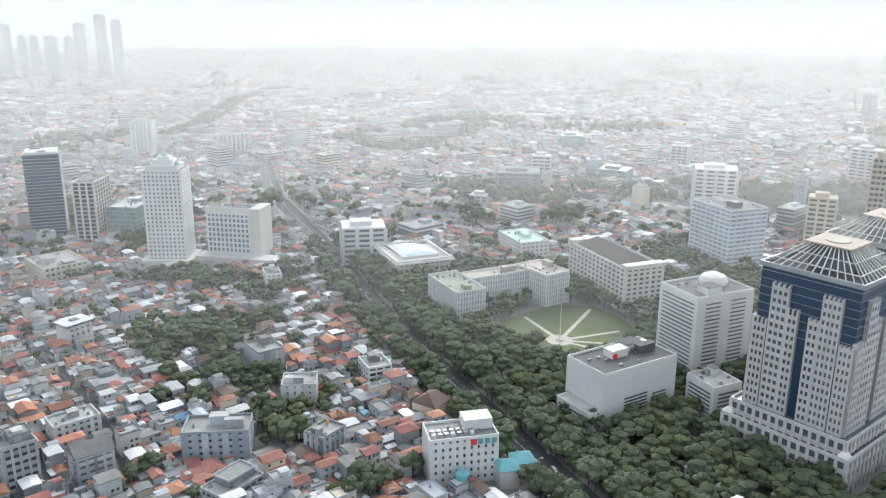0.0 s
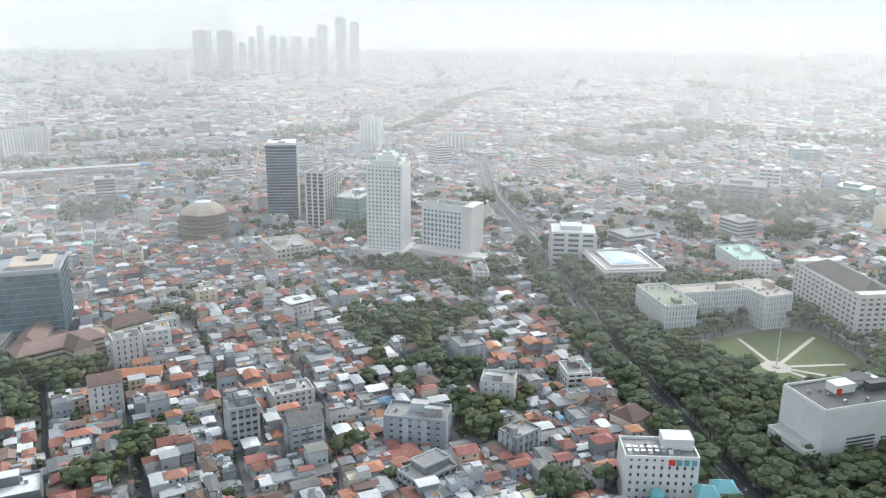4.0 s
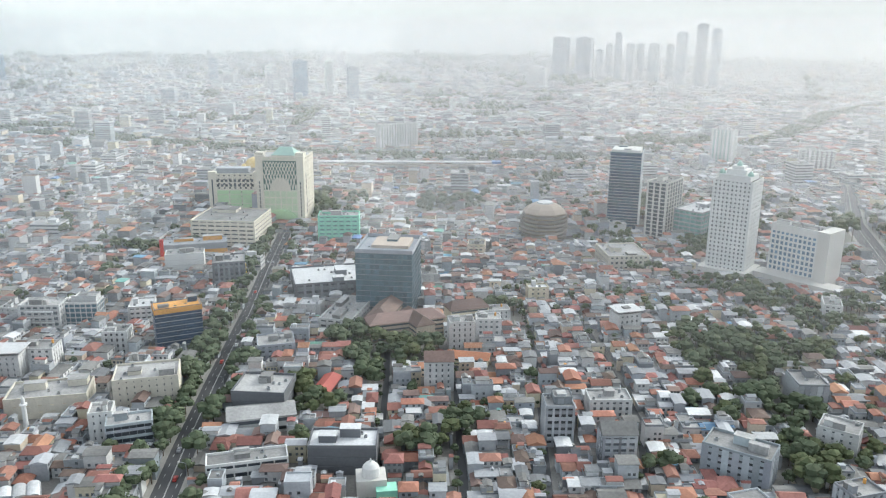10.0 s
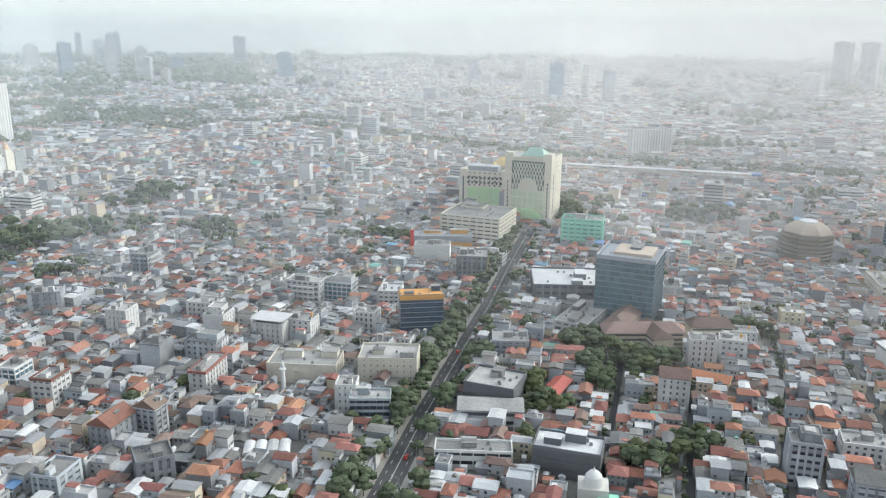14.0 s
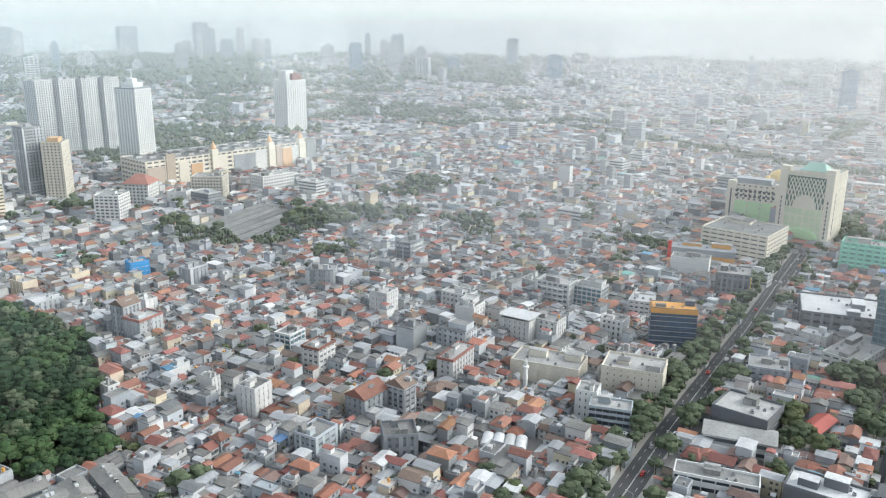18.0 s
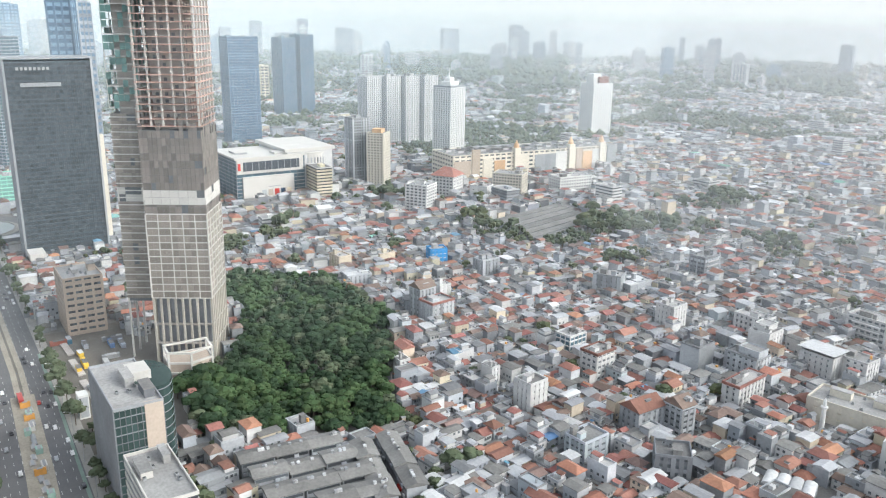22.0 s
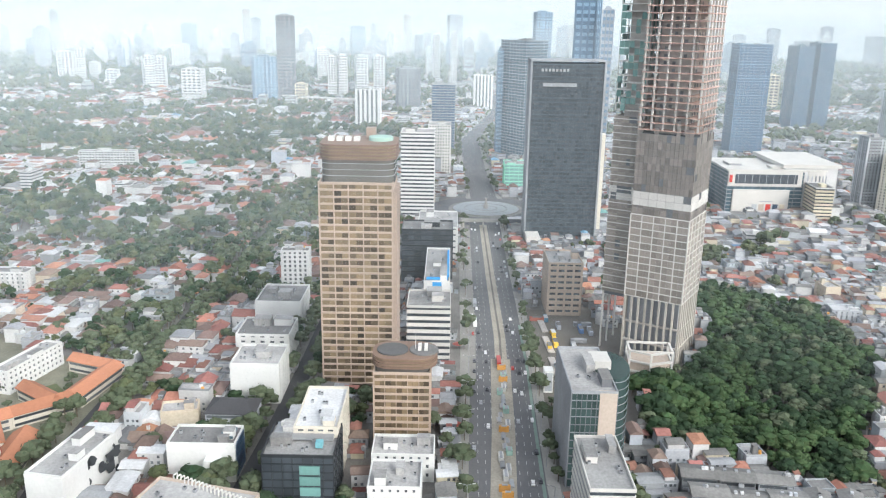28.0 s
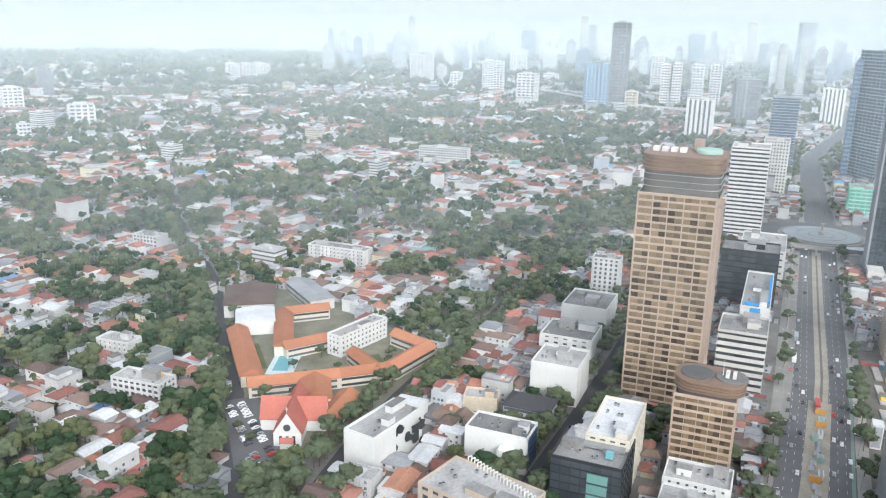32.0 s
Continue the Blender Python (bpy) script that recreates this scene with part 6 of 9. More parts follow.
material("slate_brown", (0.105, 0.093, 0.086), 0.85, vary=0.1, stain=0.2)
# dark pitched roof of the long office block
longo = find("office_building", 466, 361)
lid = Heap()
ridge_roofs(lid, 0, 0, 68, 24, 31.3, 38.0, "slate_brown", math.pi / 2, 0.14)
on_front(longo, "pitched_roof", lid)
for y in (-36, 36):
    cap = Heap()
    boxes(cap, 0, y, 33, 7, 31, 34, "off_white")
    on_front(longo, "end_block", cap)
hall = find("government_building", 382, 496)
lid = Heap()
boxes(lid, 0, 0, 49, 58, 15.2, 16.6, "off_white")
trays(lid, 0, 0, 46, 55, 18.0, "off_white", deep=1.2, rim=2.0, floor_mat="concrete_roof")
boxes(lid, 0, 0, 30, 36, 16.8, 18.6, "off_white")
ridge_roofs(lid, 0, 0, 32, 24, 18.9, 21.0, "glass_blue_pale", math.pi / 2, 0.2)
on_front(hall, "overhanging_roof", lid)
low = find("office_building", 322, 240)
def louvres(parent, x, y, w, d, z0, step, n):
    """Thin dark slits one above the other in a plain wall."""
    slot = Heap()
    boxes(slot, x, y, w, d, z0, z0 + 0.75, "window_dark")
    first = new("louvre", slot.mesh("louvre"))
    first.parent = parent
    for i in range(1, n):
        repeat(first, dz=i * step)


deck = Heap()
boxes(deck, -29.5, -2, 9, 25, 0, 11, "white_paint")
trays(deck, -29.5, -2, 9.2, 25.2, 12, "white_paint", floor_mat="concrete_roof")
on_front(low, "lower_wing", deck)
louvres(low, -34.1, -2, 0.3, 21, 2.2, 2.0, 4)
louvres(low, -3, -14.4, 16, 0.3, 4.4, 1.9, 6)
louvres(low, 13.5, -14.4, 10, 0.3, 4.4, 1.9, 5)
# dark plate behind the columns stands in for the arcade's shade
arcade = Heap()
boxes(arcade, 4, -14.5, 38, 0.5, 0, 3.2, "window_dark")
on_front(low, "arcade", arcade)
for k in range(8):
    post = Heap()
    boxes(post, -14 + 5.2 * k, -14.8, 1.0, 0.6, 0, 3.3, "white_paint")
    on_front(low, "column", post)
unit_ = Heap()
boxes(unit_, -2, 3, 11, 7, 29.5, 34, "white_paint")
boxes(unit_, -6, 0, 2.4, 2.4, 29.5, 32.5, "red_paint")
on_front(low, "roof_plant", unit_, "white plant room with a red tank")
unit_ = Heap()
for k in range(14):
    boxes(unit_, 9 + 2.2 * (k % 7), 4 + 4 * (k // 7), 1.6, 2.6, 29.5, 31.4, "steel_grey")
on_front(low, "air_units", unit_, "two rows of grey air units")
slit = find("office_tower", 397, 241)
louvres(slit, -9, -15.9, 10.5, 0.3, 3, 2.35, 20)
louvres(slit, 9, -15.9, 10.5, 0.3, 3, 2.35, 20)
louvres(slit, -20.4, 0, 0.3, 26, 3, 2.35, 20)
dish = Heap()
lathe(dish, 8, 4, [(8, 52), (8, 54), (6.5, 56.5), (3, 58), (0.5, 58.4)], "white_paint", 24)
on_front(slit, "roof_dome", dish, "low pale dome on the roof")
annex_ = find("office_building", 355, 206)
louvres(annex_, -9.4, 0, 0.3, 16, 5, 2.2, 6)
louvres(annex_, 0, -10.4, 13, 0.3, 5, 2.2, 6)
# flat dark panel painted as the shade under an open base
base_shade_ = Heap()
boxes(base_shade_, 0, -10.5, 17, 0.5, 0, 4, "window_dark")
on_front(annex_, "open_base", base_shade_)
inn = find("hotel", 215, 245)
for k, (mat, w) in enumerate((("red_paint", 3.2), ("turquoise", 2.6), ("turquoise", 2.6), ("turquoise", 2.6))):
    bar = Heap()
    boxes(bar, 4 + 3.1 * k, -8.9, w * 0.8, 0.4, 19, 21.5, mat)
    on_front(inn, "sign_bar", bar)
pent = Heap()
boxes(pent, 8, 3, 13, 9, 22, 27, "white_paint")
on_front(inn, "roof_house", pent)
for k in range(14):
    unit = Heap()
    boxes(unit, -13 + 2.9 * (k % 7), -4 + 3.2 * (k // 7), 1.8, 1.8, 21.6, 23.2, "steel_grey" if k % 3 else "white_paint")
    on_front(inn, "roof_unit", unit)
tank = Heap()
lathe(tank, -2, -14, [(3.2, 0), (3.2, 9), (2, 10)], "turquoise", 20)
on_front(inn, "round_bay", tank, "round turquoise bay")
for x in (226, 236):
    hut = holder("roof_hut", x, 226, 0, "low annex with a bright turquoise roof", "annex")
    sub_block(hut, "wall", x, 226, 9, 10, 0, 9, "off_white", -27)
    lid = Heap()
    ridge_roofs(lid, x, 226, 10, 11, 9, 12, "turquoise", radians(-27), 0.3)
    part("roof", lid, hut)
keep_clear(230, 226, 26, 16, 0)

# ---------------------------------------------------------------- long low rows
def flats_row(x0, y0, x1, y1, wide, pieces):
    """A row of worn flats in pieces, each with its own roof height, stair bay and coloured shutters."""
    row = holder("flats_row", (x0 + x1) / 2, (y0 + y1) / 2, 0, "worn low flats with a stained grey sheet roof", "flats")
    g = random.Random(int(x0 * 3 - y0))
    for k in range(pieces):
        f0, f1 = k / pieces + 0.012, (k + 1) / pieces - 0.012
        ax, ay, bx, by = x0 + (x1 - x0) * f0, y0 + (y1 - y0) * f0, x0 + (x1 - x0) * f1, y0 + (y1 - y0) * f1
        high = 10.5 + g.choice((-0.9, 0, 0.4, 1.1))
        wing("flats_row", "", ax, ay, bx, by, wide, high, g.uniform(1.2, 1.8), "roof_sheet_old", "wall_grey", "flats", floors=3, parent=row)
        a = math.atan2(by - ay, bx - ax)
        for q in range(5):
            box_ = Heap()
            u, s_, z = g.uniform(-0.4, 0.4), g.choice((-1, 1)), g.choice((1.2, 4.6, 8.0))
            px, py = (ax + bx) / 2 + (bx - ax) * u - math.sin(a) * s_ * (wide / 2 + 0.5), (ay + by) / 2 + (by - ay) * u + math.cos(a) * s_ * (wide / 2 + 0.5)
            boxes(box_, px, py, 2.2, 0.9, z, z + 1.3, g.choice(("red_paint", "wall_white", "wall_grey", "roof_sheet_white", "wall_blue")), a)
            part("balcony", box_, row)
        for q in range(3):
            patch = Heap()
            u = g.uniform(-0.42, 0.42)
            boxes(patch, (ax + bx) / 2 + (bx - ax) * u, (ay + by) / 2 + (by - ay) * u, 1.3, 1.3, high + 0.8, high + 2.4, g.choice(("steel_grey", "roof_sheet_white", "wall_grey")), a)
            part("water_tank", patch, row)


for x in (-319, -303, -287, -271):
    flats_row(x, 104, x + 5, 152, 10, 3)
for y0 in (172, 158):
    flats_row(-305, y0, -257, y0 - 12, 9, 3)
for k in range(7):
    x = -640 + 13 * k
    wing("barrack", "long low barrack with a grey sheet roof", x, 490 - 2 * k, x - 26, 596 - 2 * k, 9, 4, 2, "roof_sheet_old", "wall_grey", "barrack", floors=1)
for a in ((-44, 492, 4, 508, 15), (-38, 500, -28, 540, 15), (8, 518, 34, 527, 13), (-6, 486, -20, 512, 13)):
    wing("hostel", "four-storey building with a dark brown tiled roof", *a[:4], a[4], 12, 5, "roof_tile_brown", "wall_cream", "building", hip=0.15, floors=4)
wing("workshop", "workshop with a long bright orange tiled roof", 8, 457, 32, 452, 11, 5, 2.5, "roof_school", "wall_cream", "building")
wing("villa", "long building with white gables and arched windows", -104, 370, -72, 378, 15, 9, 3.0, "concrete_roof", "white_paint", "building", bays=9)
wing("shed", "shed with a bright red metal roof", -62, 405, -58, 425, 9, 5, 2, "red_roof", "wall_grey", "shed")

# mosque with a small dome
mosque = holder("mosque", -28, 316, 0, "small pale green mosque with a white dome", "mosque")
sub_block(mosque, "hall", -28, 316, 13, 11, 0, 8, "off_white", 8)
dome = Heap()
lathe(dome, -28, 316, [(4, 8), (4, 10), (3.6, 12), (2.2, 13.6), (0.6, 14.4), (0.1, 16)], "white_paint", 20)
part("dome", dome, mosque)
sub_block(mosque, "lower_wing", -21, 311, 9, 7, 0, 5, "mint_paint", 8)
keep_clear(-27, 315, 20, 18, 0)
minaret = holder("mosque_tower", -205, 370, 0, "slim white mosque tower with a small cap", "mosque")
mn = Heap()
lathe(mn, -205, 370, [(1.3, 0), (1.1, 13), (1.8, 13.5), (1.8, 14.3), (0.9, 14.5), (0.9, 17), (0.1, 19)], "white_paint", 12)
part("shaft", mn, minaret)
keep_clear(-205, 370, 5, 5, 0)
vault = holder("vaulted_shed", -180, 305, 0, "shed with four pale blue vaulted roof bays", "shed")
sub_block(vault, "wall", -180, 306, 22, 12, 0, 4, "wall_grey", 24)
for k in range(4):
    arc = Heap()
    a = math.radians(24)
    u0 = -8.25 + 5.5 * k
    q = []
    for o in (-6, 6):
        for th in np.linspace(0, math.pi, 9):
            lx, ly = u0 + 2.7 * math.cos(th), o
            q.append((-180 + lx * math.cos(a) - ly * math.sin(a), 306 + lx * math.sin(a) + ly * math.cos(a), 4 + 1.6 * math.sin(th)))
    arc.add(np.array([q]), [(i, i + 1, i + 10, i + 9) for i in range(8)] + [tuple(range(8, -1, -1)), tuple(range(9, 18))], "roof_sheet_pale")  if "roof_sheet_pale" in MATS else arc.add(np.array([q]), [(i, i + 1, i + 10, i + 9) for i in range(8)] + [tuple(range(8, -1, -1)), tuple(range(9, 18))], "roof_sheet_white")
    part("vault", arc, vault)
keep_clear(-180, 306, 24, 15, math.radians(24))

# ---------------------------------------------------------------- raised railway and flyover
station = holder("railway_station", -38, 1098, 0, "raised station under a long white roof", "station")
sub_block(station, "platform", -38, 1098, 243, 11, 7, 9, "raw_concrete")
sub_block(station, "roof", -38, 1098, 243, 12, 12, 13.2, "roof_sheet_white")
sub_block(station, "end_roof", 82, 1098, 12, 13, 11, 14, "roof_sheet_blue")
for k in range(13):
    sub_block(station, "pier", -150 + 19 * k, 1098, 2, 4, 0, 12, "raw_concrete")
keep_clear(-38, 1098, 246, 18, 0)
track = Heap()
ribbon(track, RAILWAY, 5.5, -5.5, 1.6, "ballast")
for s in (5.5, -5.5):
    for (ax, ay), (bx, by) in zip(RAILWAY, RAILWAY[1:]):
        d = Vector((bx - ax, by - ay)).normalized()
        beam(track, (ax - d.y * s, ay + d.x * s, 1.2), (bx - d.y * s, by + d.x * s, 1.2), 0.5, "raw_concrete")
track.thing("railway", "pale ballast bed of a railway line beside a river belt", "railway", kind="structure")
fly = holder("flyover", -1976, -377, 0, "long concrete flyover on piers", "flyover")
deck = Heap()
FLY = [(-2380, -760), (-2201, -591), (-2060, -455), (-1976, -377), (-1945, -290), (-1932, -215), (-1890, -160), (-1850, -134)]
ribbon(deck, FLY, 8, -8, 17, "raw_concrete")
for s in (8, -8):
    for (ax, ay), (bx, by) in zip(FLY, FLY[1:]):
        d = Vector((bx - ax, by - ay)).normalized()
        ox, oy = -d.y * s, d.x * s
        beam(deck, (ax + ox, ay + oy, 16.6), (bx + ox, by + oy, 16.6), 1.3, "off_white")
part("deck", deck, fly)
for x, y, a in along(FLY, 34):
    sub_block(fly, "pier", x, y, 3, 3, 0, 16, "raw_concrete")


# ---------------------------------------------------------------- skyline
def far_tower(x, y, w, h, look_kind):
    """A tower seen far off: glazed shaft, floor bands and a stepped head."""
    wall, glass, words = {"w": ("tower_far_white", "window_dark", "pale apartment tower"), "g": ("tower_far_grey", "tower_far_blue", "grey office tower"), "b": ("tower_far_blue", "glass_blue_pale", "blue glass tower"),
                          "s": ("wall_dark", "glass_dark", "dark slate tower"), "c": ("wall_cream", "window_dark", "cream tower"), "t": ("glass_green", "glass_teal", "green glass block"),
                          "p": ("wall_grey", "glass_blue_pale", "grey office block"), "r": ("beige_stone", "window_dark", "brown stone tower")}[look_kind]
    far_off = math.hypot(x, y) > 1400
    ob = holder("tower", x, y, 0, words + (" in the haze of the skyline" if far_off else " among low houses"), "tower")
    turn_ = math.atan2(x, -y) + radians((x * 7 + y * 3) % 40 - 20)
    ob.rotation_euler = (0, 0, turn_)
    d = w * 0.8
    h = max(h, 12.0)
    core = Heap()
    boxes(core, 0, 0, w - 0.8, d - 0.8, 0, h, glass)
    shaft = new("glazing", core.mesh("glazing"))
    shaft.parent = ob
    n = int(min(26, max(4, h / (4.0 if not far_off else 6.5))))
    clad = Heap()
    for k in range(n):
        boxes(clad, 0, 0, w, d, h * k / n, h * (k + 0.52) / n, wall)
    cols = max(3, int(w / 9))
    for k in range(cols + 1):
        for s in (-1, 1):
            boxes(clad, -w / 2 + w * k / cols, s * d / 2, w * 0.09, 0.7, 0, h, wall)
            boxes(clad, s * w / 2, -d / 2 + d * k / cols, 0.7, d * 0.09, 0, h, wall)
    skin = new("cladding", clad.mesh("cladding"))
    skin.parent = ob
    head = Heap()
    boxes(head, 0, 0, w + 0.4, d + 0.4, h, h + 1.5, wall)
    boxes(head, w * 0.05, 0, w * 0.5, d * 0.5, h + 1.5, h + 5, wall)
    new("roof", head.mesh("roof")).parent = ob
    keep_clear(x, y, w, d, turn_)


far_tower(-3758, -1873, 57, 90, "b")
far_tower(-3833, -1835, 50, 89, "g")
far_tower(-2451, -1132, 42, 90, "w")
far_tower(-2484, -1106, 24, 96, "w")
far_tower(-2482, -1062, 25, 59, "w")
far_tower(-2408, -980, 32, 43, "w")
far_tower(-2255, -819, 27, 91, "w")
far_tower(-2266, -790, 27, 88, "w")
far_tower(-3045, -983, 57, 96, "w")
far_tower(-4105, -1279, 63, 157, "b")
far_tower(-3157, -959, 53, 51, "g")
far_tower(-1967, -609, 44, 77, "w")
far_tower(-2696, -755, 46, 34, "w")
far_tower(-3861, -1044, 52, 52, "g")
far_tower(-4373, -1059, 35, 231, "w")
far_tower(-4481, -1036, 42, 189, "g")
far_tower(-2010, -449, 55, 106, "b")
far_tower(-2011, -395, 40, 202, "s")
far_tower(-1968, -353, 25, 46, "c")
far_tower(-3942, -678, 58, 122, "g")
far_tower(-2669, -405, 36, 104, "w")
far_tower(-2099, -297, 20, 105, "w")
far_tower(-2102, -272, 21, 108, "w")
far_tower(-4273, -472, 63, 156, "b")
far_tower(-2187, -233, 29, 103, "w")
far_tower(-2291, -195, 27, 99, "w")
far_tower(-1847, -93, 45, 93, "s")
far_tower(-4494, -230, 38, 216, "w")
far_tower(-3997, -149, 37, 125, "g")
far_tower(-2599, -44, 19, 152, "w")
far_tower(-4599, 23, 69, 221, "g")
far_tower(-2499, 11, 18, 163, "w")
far_tower(-4296, 174, 39, 134, "g")
far_tower(-1227, 74, 8, 157, "b")
far_tower(-2584, 281, 46, 225, "b")
far_tower(-4163, 549, 42, 169, "g")
far_tower(-4254, 623, 48, 180, "w")
far_tower(-1105, 179, 27, 242, "b")
far_tower(-1071, 199, 14, 214, "g")
far_tower(-3973, 1361, 50, 150, "g")
far_tower(-4016, 1536, 54, 180, "g")
far_tower(-1986, 2247, 35, 117, "b")
far_tower(-2668, 3112, 24, 131, "g")
far_tower(-1737, 2321, 42, 73, "w")
far_tower(-1826, 2627, 47, 61, "b")
far_tower(-1839, 3094, 43, 125, "g")
far_tower(-1584, 2780, 23, 67, "c")
far_tower(-1354, 2564, 46, 86, "b")
far_tower(-1433, 2635, 26, 26, "g")
far_tower(-1250, 2671, 35, 31, "w")
far_tower(-1209, 2690, 25, 32, "w")
far_tower(-1056, 2700, 38, 27, "g")
far_tower(-698, 2608, 27, 76, "g")
far_tower(-448, 2255, 29, 72, "w")
far_tower(-340, 2072, 29, 96, "b")
far_tower(-270, 2082, 15, 94, "w")
far_tower(-206, 2039, 24, 83, "g")
far_tower(-401, 2163, 18, 44, "w")
far_tower(-3118, 2813, 51, 101, "w")
far_tower(-2277, 2388, 53, 17, "w")
far_tower(-3547, 2248, 40, 41, "w")
far_tower(-3575, 2388, 58, 54, "w")
far_tower(303, 2481, 49, 62, "w")
far_tower(64, 2599, 18, 44, "w")
far_tower(1824, 3218, 47, 32, "g")
far_tower(1797, 3795, 44, 21, "g")
far_tower(3279, 2781, 84, 46, "g")
far_tower(1489, 1408, 41, 17, "g")
far_tower(1897, 1209, 23, 38, "w")
far_tower(1910, 1188, 19, 36, "w")
far_tower(1612, 679, 20, 58, "s")
far_tower(946, 831, 34, 22, "t")
far_tower(1033, 852, 20, 14, "w")
far_tower(1134, 1128, 33, 6, "c")
far_tower(745, 456, 41, 49, "w")
far_tower(618, 733, 20, 13, "w")
far_tower(580, 634, 21, 11, "w")
far_tower(735, 692, 23, 31, "w")
far_tower(762, 631, 17, 32, "p")
far_tower(770, 605, 34, 23, "t")
far_tower(955, 640, 23, 29, "w")
far_tower(808, 395, 9, 38, "g")
far_tower(690, 317, 22, 50, "c")
far_tower(613, 244, 10, 102, "r")
far_tower(659, 655, 47, 26, "s")
far_tower(1043, 433, 30, 42, "w")
far_tower(369, 547, 35, 30, "w")
far_tower(-3928, 1748, 47, 193, "g")
far_tower(-3545, -626, 60, 50, "w")
far_tower(-2378, 1277, 34, 85, "w")
far_tower(-2903, 1769, 52, 67, "w")
far_tower(-4016, 2029, 86, 150, "g")
far_tower(-3525, 2796, 62, 176, "g")
far_tower(-3652, 2454, 78, 156, "g")
far_tower(-2107, -1606, 33, 59, "w")
far_tower(-2132, -1572, 34, 60, "w")
far_tower(-2160, -1534, 42, 60, "w")
far_tower(-1483, -1691, 33, 71, "s")
far_tower(-1235, -1508, 37, 48, "w")
far_tower(-1163, -1239, 44, 34, "w")
far_tower(-959, -1152, 18, 24, "w")
far_tower(-3336, 2713, 27, 150, "g")
far_tower(-1957, 760, 30, 84, "c")
far_tower(-4050, 1717, 93, 125, "g")
far_tower(406, 2720, 44, 143, "g")
far_tower(480, 2708, 46, 143, "g")
far_tower(546, 2797, 20, 102, "g")
far_tower(577, 2791, 20, 121, "g")
far_tower(616, 2834, 21, 156, "g")
far_tower(645, 2777, 21, 124, "g")
far_tower(676, 2769, 19, 122, "g")
far_tower(708, 2710, 32, 124, "g")
far_tower(769, 2744, 22, 120, "g")
far_tower(746, 2543, 29, 163, "g")
far_tower(815, 2574, 29, 187, "g")
far_tower(841, 2514, 25, 173, "g")
# the crowd of towers behind them, out in the haze
sk = np.random.default_rng(77)
m_ = 120
turn_ = np.radians(np.concatenate([sk.uniform(72, 122, 95), sk.uniform(36, 72, 25)]))
out_ = sk.uniform(2900, 4650, m_)
sx_, sy_ = -out_ * np.sin(turn_), out_ * np.cos(turn_)
sw_, sd_, sh_ = sk.uniform(24, 52, m_), sk.uniform(22, 44, m_), sk.uniform(50, 150, m_) * np.where(sk.random(m_) < 0.2, 1.4, 1.0)
tone = np.array(("tower_far_white", "tower_far_white", "tower_far_grey", "tower_far_blue", "wall_grey"), object)[sk.integers(0, 5, m_)]
crowd = Heap()
for k in range(14):
    boxes(crowd, sx_, sy_, sw_, sd_, sh_ * k / 14, sh_ * (k + 0.6) / 14, list(tone), turn_, BOX)
boxes(crowd, sx_, sy_, sw_ - 1, sd_ - 1, 0, sh_, "tower_far_grey", turn_, BOX)
boxes(crowd, sx_, sy_, sw_ * 0.5, sd_ * 0.5, sh_, sh_ + 9, list(tone), turn_, BOX)
crowd.thing("far_towers", "crowd of pale towers dim in the haze of the skyline", "towers", kind="stuff")
# ---------------------------------------------------------------- zones of the city
RNG = np.random.default_rng(7)


def bearing(x, y):
    """Degrees to the left of +y."""
    return np.degrees(np.arctan2(-x, y))


def grid_noise(x, y, size, seed):
    """Smooth noise from 0 to 1 over the plan."""
    table = np.random.default_rng(seed).random((64, 64))
    u, v = x / size, y / size
    i, k = np.floor(u).astype(int), np.floor(v).astype(int)
    fu, fv = u - i, v - k
    fu, fv = fu * fu * (3 - 2 * fu), fv * fv * (3 - 2 * fv)
    g = lambda a, b: table[a % 64, b % 64]
    return (g(i, k) * (1 - fu) + g(i + 1, k) * fu) * (1 - fv) + (g(i, k + 1) * (1 - fu) + g(i + 1, k + 1) * fu) * fv


def road_gap(x, y):
    gap = np.full(np.shape(x), 1e9)
    for pts, half, sort in ROADS:
        gap = np.minimum(gap, near_line(x, y, pts) - half - {"boulevard": 6, "avenue": 3, "street": 1, "lane": 0.3}[sort])
    return gap


